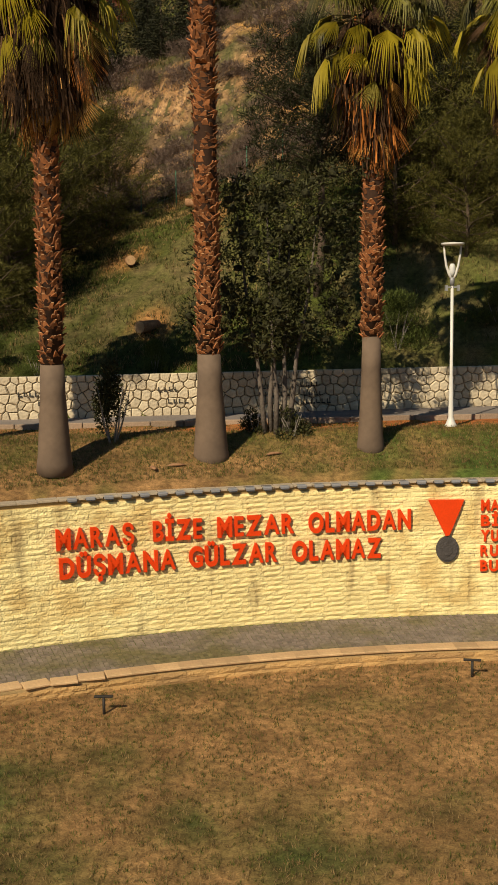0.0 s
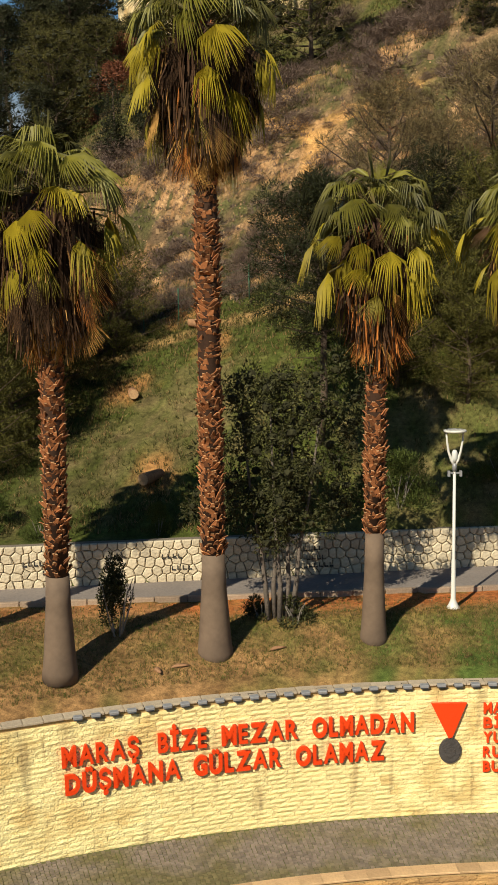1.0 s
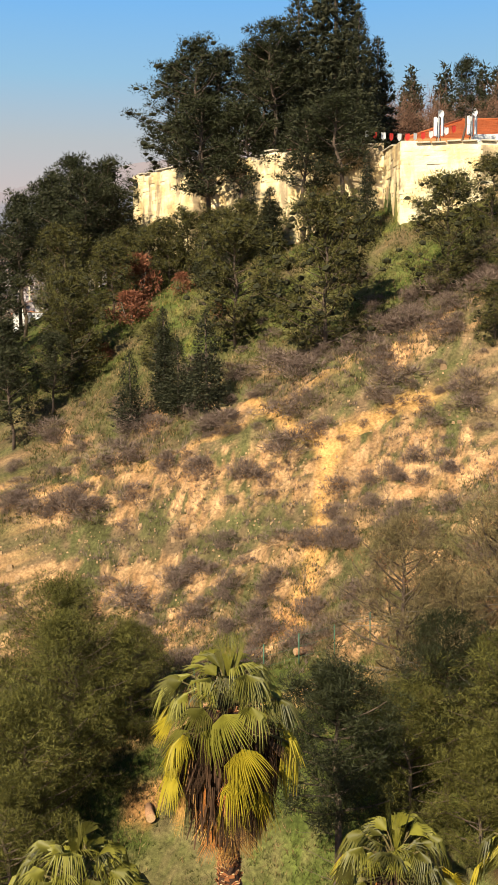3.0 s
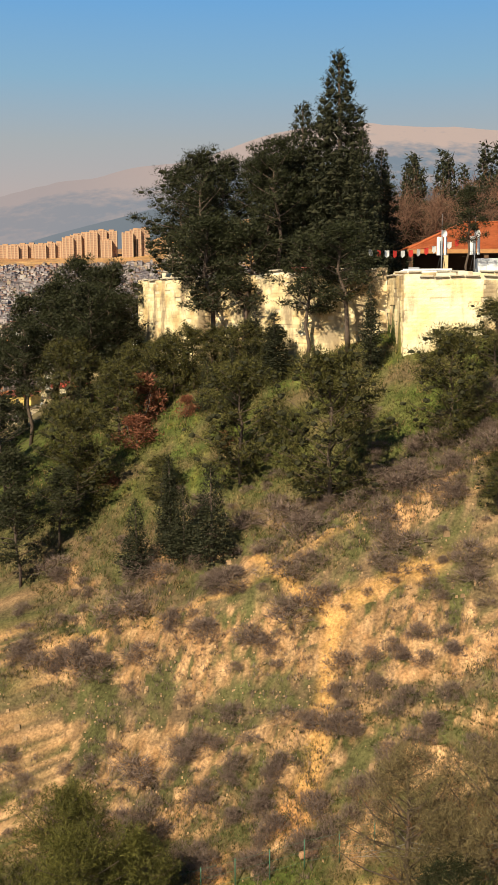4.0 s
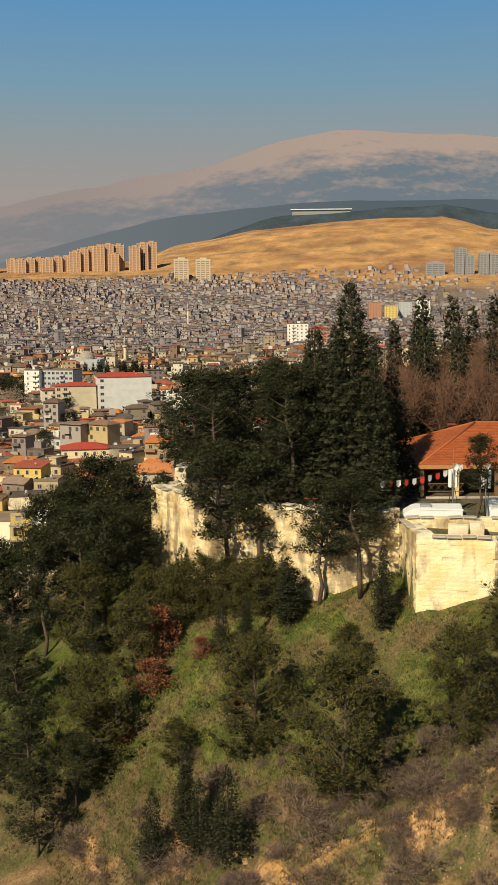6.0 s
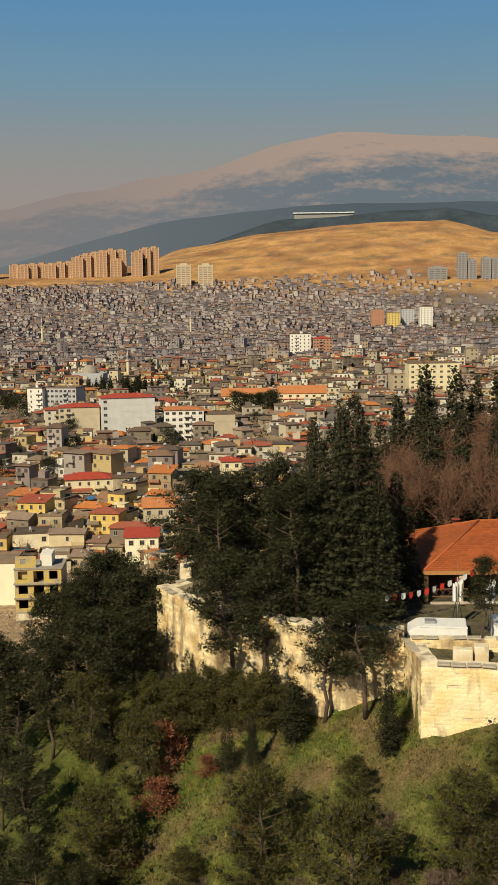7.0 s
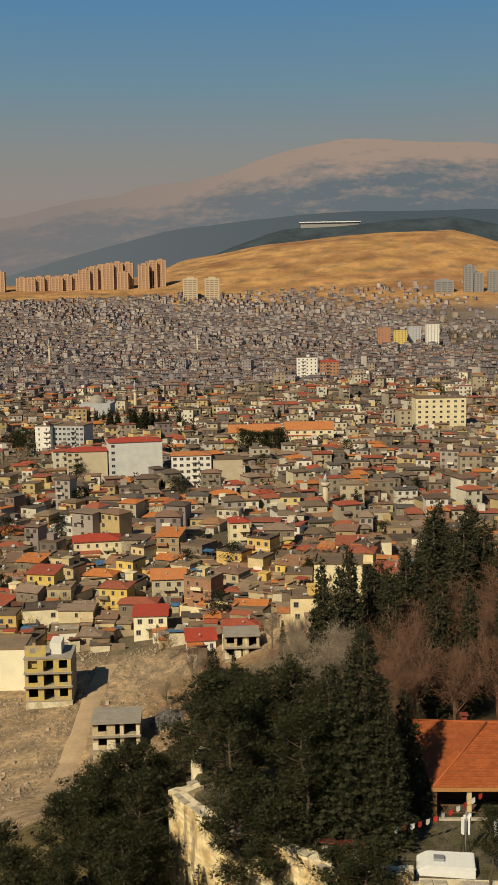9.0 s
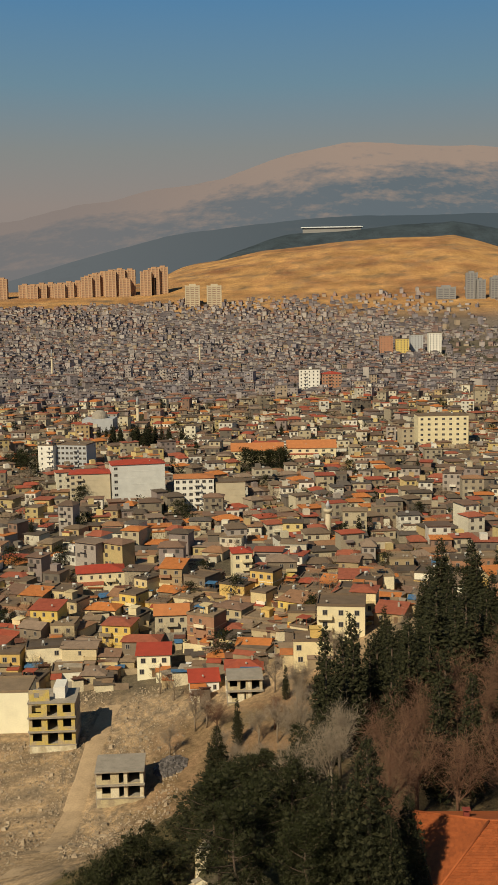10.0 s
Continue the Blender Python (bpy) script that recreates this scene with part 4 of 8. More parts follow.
        w = Vector((-math.sin(q + rs.normal() * 0.7), math.cos(q + rs.normal() * 0.7), 0)) * rs.uniform(0.012, 0.035)
        out = Vector((math.cos(q), math.sin(q), 0)) * rs.uniform(-0.12, 0.16)
        b_ = a + out + Vector((rs.normal() * 0.06, rs.normal() * 0.06, -ln))
        k = len(V)
        V.extend(tuple(v) for v in (a - w, a + w, b_ + w * 0.5, b_ - w * 0.5))
        F.append((k, k + 1, k + 2, k + 3))
        gold = rs.rand() < (0.10 + 0.45 * rust * max(0, d - 0.35))
        M.append(1 if gold else 0)
    part("thatch", arrays_mesh("thatch", V, F, [THATCH, THATCH_RUST if rust > 1 else THATCH_GOLD], M), None, t, "hanging strips of dead fronds")["kind"] = "stuff"
    for i in range(9):
        leaf((FAN_RUST if rust > 1 else FAN_GOLD)[i % 2], i * 0.698 + rs.normal() * 0.25, radians(-58 - 8 * rs.rand()), axis(H - 0.75 - 0.9 * rs.rand()), size * rs.uniform(0.95, 1.1) * (0.72 + 0.28 * skirt_r), rs.normal() * 0.3)
    # dead fronds: dark ones thick under the green, golden and rust ones outside and below
    nd = int(90 * skirt_h / 3.5)
    for i in range(nd):
        u = i / nd
        zz = H - 0.3 - u * (skirt_h - 1.9)
        pick = rs.rand()
        me = FAN_RUST[i % 2] if pick < rust * (0.03 + u ** 1.5) else FAN_GOLD[i % 2] if pick > 0.9 - 0.55 * u else FAN_DEAD[i % 3]
        el = -40 - 55 * (1.05 - skirt_r) - 26 * u * u + rs.normal() * 9
        leaf(me, i * 2.4 + rs.normal() * 0.3, radians(max(-84, el)), axis(zz), size * rs.uniform(0.82, 1.1) * (1.02 - 0.16 * u), rs.normal() * 0.5)
    return t


palm("tall fan palm with wide thatch of dead brown fronds", (-5.0, 26.35, -0.20), (-4.75, 25.9, 11.75), 2.5, 0.43, 0.30, 0.33, 3.8, 1.05, 1.08, 0.25, 21)
palm("tallest fan palm with green head and brown thatch", (-1.08, 27.85, -0.28), (-1.05, 27.5, 15.85), 2.7, 0.46, 0.31, 0.36, 3.5, 1.0, 1.1, 0.3, 22)
palm("fan palm with narrow rust-orange skirt of dead fronds", (3.28, 28.6, -0.2), (3.30, 27.9, 11.1), 3.0, 0.36, 0.25, 0.31, 3.7, 0.72, 1.02, 1.2, 23)
palm("fan palm with yellow-green head and thin brown skirt", (7.35, 28.8, -0.1), (7.45, 28.4, 11.3), 2.8, 0.38, 0.27, 0.31, 3.4, 0.8, 1.0, 0.5, 24)
palm("fan palm with brown thatch at the terrace's end", (-8.8, 26.9, -0.2), (-8.7, 26.6, 11.4), 2.6, 0.42, 0.3, 0.33, 4.0, 1.0, 1.05, 0.3, 25)

# ---- on the terrace: memorial lettering, floodlights, lamp ----
LETTER = mat("orange_paint", (0.72, 0.052, 0.004), rough=0.45, var=0.12, scale=2, fine=20)
MEDAL_GREY = mat("dark_bronze", (0.10, 0.09, 0.085), rough=0.5, metal=0.4, var=0.3, scale=4, fine=18, bump=0.5)
LAMP_WHITE = mat("white_enamel", (0.62, 0.60, 0.55), rough=0.4, var=0.06, scale=2, fine=20)
LAMP_GLASS = mat("frosted_lamp", (0.6, 0.6, 0.58), rough=0.3, var=0.05)
FLOOD = mat("floodlight_grey", (0.30, 0.30, 0.31), rough=0.45, metal=0.3, var=0.15, scale=4, fine=20)
FLOOD_GLASS = mat("floodlight_glass", (0.06, 0.065, 0.075), rough=0.15)
DARK_METAL = mat("dark_metal", (0.04, 0.035, 0.03), rough=0.6, metal=0.4, var=0.2)


def u_of(x):
    return AR * (math.asin((x - AX) / AR) - math.asin(-AX / AR))


def letter_mesh(ch, cap):
    """A raised letter: cap height, lying on x-z, its face towards -y."""
    cu = bpy.data.curves.new("letter", "FONT")
    cu.body, cu.size, cu.extrude, cu.offset = ch, 1.0, 0.06, 0.026 if ch in "BRAŞE" else 0.040
    tmp = bpy.data.objects.new("letter", cu)
    scene.collection.objects.link(tmp)
    me = bpy.data.meshes.new_from_object(tmp.evaluated_get(bpy.context.evaluated_depsgraph_get()))
    bpy.data.objects.remove(tmp)
    bpy.data.curves.remove(cu)
    co = np.array([tuple(v.co) for v in me.vertices])
    k = cap / 0.72
    x0, x1 = co[:, 0].min(), co[:, 0].max()
    out = np.stack([(co[:, 0] - x0) * k, -co[:, 2] * k * 0.9, co[:, 1] * k], 1)
    me.vertices.foreach_set("co", out.ravel())
    me.update()
    me.name = "letter"
    return me, (x1 - x0) * k


def word(parent, text, x0, x1, z, cap):
    """One word between two places on the wall, letter by letter."""
    got = [letter_mesh(c, cap) for c in text]
    gap = 0.16 * cap
    ua, ub = u_of(x0), u_of(x1)
    k = (ub - ua) / (sum(w for _, w in got) + gap * (len(got) - 1))
    u = ua
    for me, w in got:
        part("letter", me, LETTER, parent, place=arc_frame(u + 0.5 * w * k, AR - 0.06, z) @ Matrix.Diagonal((k, 1, 1, 1)) @ Matrix.Translation((-0.5 * w, 0, 0)))
        u += (w + gap) * k


lettering = thing("wall_lettering", "two lines of raised orange-red capital letters on the stone wall", "lettering")
for text, a, b, z in (("MARAŞ", -4.76, -2.94, -2.085), ("BİZE", -2.48, -1.28, -2.06), ("MEZAR", -0.90, 1.045, -2.07), ("OLMADAN", 1.42, 4.08, -2.085),
                      ("DÜŞMANA", -4.71, -1.95, -2.80), ("GÜLZAR", -1.62, 0.60, -2.785), ("OLAMAZ", 0.99, 3.31, -2.81)):
    word(lettering, text, a, b, z, 0.50)
lettering2 = thing("wall_lettering", "short lines of small orange-red capital letters beside the medal", "lettering")
for i, text in enumerate(("MA", "Bİ", "YU", "RU", "BU")):
    word(lettering2, text, 5.91, 6.38, -1.67 - 0.40 * i, 0.285)

medal = thing("medal_relief", "red triangle ribbon with dark bronze oval medal on the wall", "relief", at=arc_frame(u_of(4.98), AR - 0.02, 0).translation, rz=-math.degrees(on_arc(u_of(4.98), AR, 0)[1]))
bm = bmesh.new()
tri = [(-0.45, -1.36), (0.48, -1.37), (0.11, -2.29), (0.01, -2.32)]
for d in (-0.09, 0.0):
    tri_v = [bm.verts.new((x, d, z)) for x, z in tri]
    bm.faces.new(tri_v if d < 0 else tri_v[::-1])
bm.verts.ensure_lookup_table()
for k in range(4):
    bm.faces.new((bm.verts[k], bm.verts[k + 4], bm.verts[4 + (k + 1) % 4], bm.verts[(k + 1) % 4]))
bmesh.ops.recalc_face_normals(bm, faces=bm.faces[:])
part("ribbon", bm, LETTER, medal, "flat orange-red triangle")
bm = bmesh.new()
for rr, d0, d1 in ((1.0, -0.06, 0.0), (0.86, -0.08, -0.05), (0.45, -0.10, -0.07)):
    ring = [[bm.verts.new((0.06 + 0.292 * rr * math.cos(2 * math.pi * k / 40), d, -2.67 + 0.345 * rr * math.sin(2 * math.pi * k / 40))) for k in range(40)] for d in (d0, d1)]
    bm.faces.new(ring[0])
    for k in range(40):
        bm.faces.new((ring[0][k], ring[1][k], ring[1][(k + 1) % 40], ring[0][(k + 1) % 40]))
bmesh.ops.recalc_face_normals(bm, faces=bm.faces[:])
part("medallion", bm, MEDAL_GREY, medal, "dark bronze oval disc")

# floodlights along the coping
fl = None
for i in range(27):
    u = u_of(-4.35) + i * 0.445
    z = WALL_TOP - 0.06
    m = arc_frame(u, AR - 0.035, z + 0.03) @ pose(0, 0, 0, random.uniform(-6, 6), 0, random.uniform(-4, 4))
    if fl is None:
        fl = thing("floodlight", "small grey floodlight clamped on the wall's coping", "floodlight", "floodlights on the wall")
        bm = boxmesh("body", (-0.115, -0.08, -0.03), (0.115, 0.08, 0.045), 0.012)
        part("housing", bm, FLOOD, fl)
        part("glass", boxmesh("glass", (-0.095, -0.085, -0.045), (0.095, 0.06, -0.031)), FLOOD_GLASS, fl, "dark front glass")
        bm = boxmesh("bracket", (-0.135, 0.0, -0.02), (-0.12, 0.2, 0.02))
        box(bm, (0.12, 0.0, -0.02), (0.135, 0.2, 0.02))
        box(bm, (-0.135, 0.18, -0.02), (0.135, 0.2, 0.02))
        part("bracket", bm, DARK_METAL, fl)
        fl.matrix_world = m
    else:
        copy_thing(fl, m)

# street lamp
lamp = thing("street_lamp", "white street lamp with forked head and flat disc shade", "street lamp", at=(5.77, 30.1, 0.08))
bm = bmesh.new()
tube(bm, [(0, 0, -0.1), (0, 0, 0.05), (0, 0, 0.10), (0, 0, 0.22), (0, 0, 0.30), (0, 0, 1.45), (0, 0, 1.5), (0, 0, 4.15)], [0.19, 0.19, 0.15, 0.10, 0.075, 0.06, 0.048, 0.042], 16)
part("pole", bm, LAMP_WHITE, lamp)
bm = bmesh.new()
tube(bm, [(0, 0, -0.12), (0, 0, 0.02)], [0.24, 0.22], 12)
part("footing", bm, COPING, lamp, "round concrete footing")
bm = bmesh.new()
tube(bm, [(0, 0, 4.05), (0, 0, 4.2), (0, 0, 4.28)], [0.06, 0.07, 0.05], 12)
box(bm, (-0.2, -0.04, 3.98), (0.2, 0.04, 4.02))
for s in (-0.2, 0.14):
    box(bm, (s, -0.06, 3.9), (s + 0.07, 0.06, 4.06))
part("collar", bm, FLOOD, lamp)
for s in (-1, 1):
    bm = bmesh.new()
    tube(bm, [(0, 0, 4.2), (s * 0.09, 0, 4.36), (s * 0.17, 0, 4.6), (s * 0.22, 0, 4.9), (s * 0.245, 0, 5.2)], [0.045, 0.04, 0.035, 0.03, 0.025], 8)
    part("arm", bm, LAMP_WHITE, lamp)
bm = bmesh.new()
tube(bm, [(0, 0, 4.3), (0, 0, 4.42), (0, 0, 4.58), (0, 0, 4.66)], [0.05, 0.085, 0.085, 0.05], 12)
part("lamp_holder", bm, LAMP_GLASS, lamp)
bm = bmesh.new()
tube(bm, [(0, 0, 5.17), (0, 0, 5.2), (0, 0, 5.235), (0, 0, 5.245)], [0.30, 0.33, 0.325, 0.28], 28)
part("shade", bm, LAMP_WHITE, lamp, "flat white disc shade")

# low bar lights on the lawn side of the kerb
bar = thing("bar_light", "low dark metal bar light on a post in the lawn", "lawn light", "lawn lights", (-3.13, 20.75, LAWN))
bm = bmesh.new()
tube(bm, [(0, 0, -0.1), (0, 0, 0.42)], [0.04, 0.035], 8)
part("post", bm, DARK_METAL, bar)
part("bar", boxmesh("bar", (-0.23, -0.05, 0.42), (0.23, 0.05, 0.47), 0.01), DARK_METAL, bar)
bar.matrix_world = bar.matrix_world @ Matrix.Scale(0.85, 4)
copy_thing(bar, pose(4.86, 22.55, LAWN + 0.02, 0, 0, -10))

# fallen leaf bases on the terrace
DEBRIS = mat("fallen_bark", (0.30, 0.16, 0.08), rough=0.9, var=0.35, scale=5, fine=20)
for x, y, q in ((-2.0, 27.1, 20), (-2.55, 26.9, 110), (-2.1, 25.35, 60), (-1.9, 25.2, 150), (0.6, 28.0, 30)):
    bm = bmesh.new()
    tube(bm, [(-0.22, 0, 0), (-0.05, 0.02, 0.05), (0.12, 0.0, 0.04), (0.28, -0.03, 0.0)], [0.03, 0.09, 0.07, 0.02], 7)
    for v in bm.verts:
        v.co.z *= 0.5
    whole("palm_husk", bm, DEBRIS, "fallen brown palm leaf base on the grass", "plant debris", "fallen palm husks", place=pose(x, y, land(x, y) + 0.03, 0, 0, q))

# ---- masonry pieces ----
def brick_arrays(w, h, seed, rough=0.022, deep=0.07):
    """A split-faced stone: an uneven front on x-z, its back at y = deep."""
    rs = np.random.RandomState(seed)
    V = []
    for j in range(3):
        for i in range(4):
            edge = i in (0, 3) or j in (0, 2)
            V.append((w * (i / 3 - 0.5), -(0.004 if edge else rs.uniform(0.2, 1)) * rough - rs.uniform(0, 0.25) * rough, h * (j / 2 - 0.5)))
    V += [(-w / 2, deep, -h / 2), (w / 2, deep, -h / 2), (w / 2, deep, h / 2), (-w / 2, deep, h / 2)]
    F = []
    for j in range(2):
        for i in range(3):
            a = j * 4 + i
            F += [(a, a + 1, a + 5), (a, a + 5, a + 4)]
    F += [(12, 13, 3), (12, 3, 0), (14, 15, 8), (14, 8, 11), (13, 14, 11), (13, 11, 3), (15, 12, 0), (15, 0, 8)]
    return np.array(V), np.array(F)


STONE_J = mat("split_limestone_rows", (0.95, 0.80, 0.38), rough=0.85, var=0.14, scale=1.2, fine=22, bump=0.8, spread=0.08, second=(0.68, 0.50, 0.20), island=True)
STONE_J = stained(STONE_J, (2.2, 2.2, 0.3), 0.57, 0.65, (0.27, 0.17, 0.07))
STONE_LOW = mat("low_wall_stone", (0.56, 0.34, 0.13), rough=0.85, var=0.2, scale=1.2, fine=22, bump=0.8, spread=0.16, second=(0.40, 0.24, 0.10), island=True)
WIDTHS = (0.38, 0.48, 0.58, 0.70)
CH = 0.128
BRICKS = {(w, k): brick_arrays(w - 0.005, CH - 0.009, int(w * 100) + k) for w in WIDTHS for k in range(4)}
BRICK_ME = {key: arrays_mesh("brick", v, f, [STONE]) for key, (v, f) in BRICKS.items()}
rb = random.Random(5)


def rows_of_bricks(parent, u0, u1, r, z0, rows, single=None, name="bricks", stone=None):
    """Courses along the arc; those in the stretch `single` are pieces of their own."""
    VV, FF, n = [], [], 0
    for c in range(rows):
        u = u0 - rb.uniform(0, 0.4)
        z = z0 + (c + 0.5) * CH
        while u < u1:
            w = rb.choice(WIDTHS)
            key = (w, rb.randrange(4))
            m = arc_frame(u + w / 2, r - rb.uniform(-0.008, 0.014), z)
            if single and single[0] < u < single[1]:
                part("brick", BRICK_ME[key], None, parent, place=m)
            else:
                v, f = BRICKS[key]
                M = np.array(m)
                VV.append(v @ M[:3, :3].T + M[:3, 3])
                FF.append(f + n)
                n += len(v)
            u += w
    ob = part(name, arrays_mesh(name, np.vstack(VV), np.vstack(FF), [stone or STONE_J]), None, parent)
    ob["kind"] = "stuff"


rows_of_bricks(memorial_wall, -9.5, 11.0, AR, WALL_FOOT - 0.06, 27, (-2.6, 3.2), "stone_courses")
rows_of_bricks(low_wall, -9.5, 11.0, AR - PATH_W - 0.36, WALL_FOOT - 0.22, 2, None, "stone_courses", STONE_LOW)
cop = boxmesh("coping", (-0.24, -0.05, 0), (0.24, 0.30, 0.06), 0.008)
cme = None
u = -9.5
while u < 10.5:
    o = part("coping_slab", cop if cme is None else cme, COPING, memorial_wall, place=arc_frame(u, AR + 0.03, WALL_TOP - 0.055 + rb.uniform(-0.008, 0.008)) @ pose(0, 0, 0, 0, 0, rb.uniform(-1, 1)))
    cme = o.data
    u += 0.492
CAP = mat("pale_stone_cap", (0.50, 0.33, 0.17), rough=0.85, var=0.2, scale=2, fine=20, bump=0.4, spread=0.15)
cap = boxmesh("cap", (-0.29, -0.2, 0), (0.29, 0.2, 0.055), 0.012)
cme = None
u = -8.0
while u < 10.5:
    loose = u < -4.4
    o = part("cap_slab", cap if cme is None else cme, CAP, low_wall, place=arc_frame(u, AR - PATH_W - 0.19 + (rb.uniform(-0.08, 0.08) if loose else 0), WALL_FOOT + 0.104) @ pose(0, 0, 0, 0, 0, rb.uniform(-7, 7) if loose else rb.uniform(-0.7, 0.7)))
    cme = o.data
    u += 0.66 if loose else 0.592

# cobbles of the path, laid in rows across it
VV, FF, n = [], [], 0
cob = boxmesh("c", (-0.5, -0.5, -1), (0.5, 0.5, 0.0))
bmesh.ops.delete(cob, geom=[f for f in cob.faces if f.normal.z < -0.5], context="FACES_ONLY")
CV = np.array([tuple(v.co) for v in cob.verts])
cob.verts.index_update()
CF = np.array([[v.index for v in f.verts] for f in cob.faces])
CV[:, :2] *= np.where(CV[:, 2:] > -0.5, 0.88, 1.0)
cob.free()
u, k = -8.5, 0
while u < 10:
    r = AR - PATH_W + 0.08 + 0.06 * (k % 2)
    while r < AR - 0.06:
        p, a = on_arc(u + rb.uniform(-0.012, 0.012), r, WALL_FOOT - 0.012 + rb.uniform(-0.006, 0.008) + 0.012 * fbm(u, r, 0.8))
        q = -a + rb.uniform(-0.12, 0.12)
        s = rb.uniform(0.094, 0.108)
        v = CV * (s, s * 1.15, 0.03)
        c_, s_ = math.cos(q), math.sin(q)
        VV.append(np.stack([v[:, 0] * c_ - v[:, 1] * s_ + p.x, v[:, 0] * s_ + v[:, 1] * c_ + p.y, v[:, 2] + p.z], 1))
        FF.append(CF + n)
        n += len(v)
        r += 0.128
    u += 0.112
    k += 1
ob = part("cobbles", arrays_mesh("cobbles", np.vstack(VV), np.vstack(FF), [COBBLE]), None, path)
ob["kind"] = "stuff"

# rubble stones of the upper wall: cells of an uneven net
RUBBLE = mat("white_rubble", (0.60, 0.51, 0.36), rough=0.85, var=0.22, scale=2.0, fine=16, bump=0.6, spread=0.14, second=(0.50, 0.41, 0.28))


def cells(x0, x1, z0, z1, step, rs):
    pts = []
    nz = int((z1 - z0) / step) + 3
    nx = int((x1 - x0) / step) + 3
    for j in range(nz):
        for i in range(nx):
            pts.append((x0 + (i - 1 + 0.5 * (j % 2)) * step + rs.uniform(-0.3, 0.3) * step, z0 + (j - 0.6) * step + rs.uniform(-0.3, 0.3) * step))
    out = []
    for a in pts:
        poly = [(x0, z0), (x1, z0), (x1, z1), (x0, z1)]
        for b in pts:
            if a is b or abs(a[0] - b[0]) > 3 * step or abs(a[1] - b[1]) > 3 * step:
                continue
            nx_, nz_ = b[0] - a[0], b[1] - a[1]
            d = math.hypot(nx_, nz_)
            lim = (nx_ * (a[0] + b[0]) + nz_ * (a[1] + b[1])) / 2 - 0.009 * d
            new_poly = []
            for p, q in zip(poly, poly[1:] + poly[:1]):
                sp, sq = nx_ * p[0] + nz_ * p[1] - lim, nx_ * q[0] + nz_ * q[1] - lim
                if sp <= 0:
                    new_poly.append(p)
                if sp * sq < 0:
                    k = sp / (sp - sq)
                    new_poly.append((p[0] + (q[0] - p[0]) * k, p[1] + (q[1] - p[1]) * k))
            poly = new_poly
            if len(poly) < 3:
                break
        if len(poly) >= 3:
            out.append(poly)
    return out


rs5 = np.random.RandomState(5)
for poly in cells(-9.2, 10.6, 0.2, 1.56, 0.29, rs5):
    cx, cz = sum(p[0] for p in poly) / len(poly), sum(p[1] for p in poly) / len(poly)
    if max(abs(p[0] - cx) + abs(p[1] - cz) for p in poly) < 0.08:
        continue
    bm = bmesh.new()
    back = [bm.verts.new((x - cx, 0.09, z - cz)) for x, z in poly]
    mid = [bm.verts.new((x - cx, 0.0, z - cz)) for x, z in poly]
    top = [bm.verts.new(((x - cx) * 0.8, -0.035 - rs5.uniform(0, 0.02), (z - cz) * 0.8)) for x, z in poly]
    for k in range(len(poly)):
        j = (k + 1) % len(poly)
        bm.faces.new((back[k], back[j], mid[j], mid[k]))
        bm.faces.new((mid[k], mid[j], top[j], top[k]))
    bm.faces.new(top)
    part("stone", bm, RUBBLE, stone_wall, place=pose(cx, stone_wall_y(cx) + 0.02, cz, 0, 0, 6.8))
SPRAY = mat("black_spray", (0.05, 0.045, 0.04), rough=0.8)
bm = bmesh.new()
for x, z, n_ in ((-7.2, 0.95, 5), (-6.6, 0.65, 4), (-4.5, 1.1, 3), (-2.9, 1.0, 4), (-2.6, 0.62, 4), (0.2, 1.0, 5), (0.3, 0.75, 6), (1.6, 1.05, 4), (1.7, 0.75, 4), (1.6, 0.5, 6)):
    for k in range(n_):
        xx = x + k * 0.17
        box(bm, (xx, stone_wall_y(xx) - 0.05, z + rs5.uniform(-0.02, 0.02)), (xx + 0.12, stone_wall_y(xx) - 0.015, z + 0.03))
        box(bm, (xx, stone_wall_y(xx) - 0.05, z), (xx + 0.025, stone_wall_y(xx) - 0.015, z + 0.14))
part("scrawl", bm, SPRAY, stone_wall, "black sprayed strokes")

# ---- castle ----
def castle_mat(name, base, worn, island, spread, stain=0.53, deep=0.75):
    """Old limestone: broad worn patches, dark runs down the face, and a change from block to block."""
    m = mat(name, base, rough=0.9, var=0.24, scale=0.5, fine=13.0, bump=0.5, spread=spread, second=worn, island=island)
    return stained(m, (1.0, 1.0, 0.34), stain, deep, (0.24, 0.17, 0.10))


CASTLE_STONE = castle_mat("castle_limestone", (0.80, 0.70, 0.50), (0.58, 0.45, 0.27), False, 0.0)
CASTLE_BLOCK = castle_mat("castle_block", (0.90, 0.76, 0.46), (0.74, 0.55, 0.26), False, 0.09, 0.545, 0.6)
CASTLE_ROWS = castle_mat("castle_block_rows", (0.86, 0.69, 0.39), (0.52, 0.36, 0.16), True, 0.17, 0.48, 0.8)
CASTLE_CAP = mat("castle_coping", (0.42, 0.36, 0.27), rough=0.9, var=0.3, scale=1, fine=6, bump=0.5)


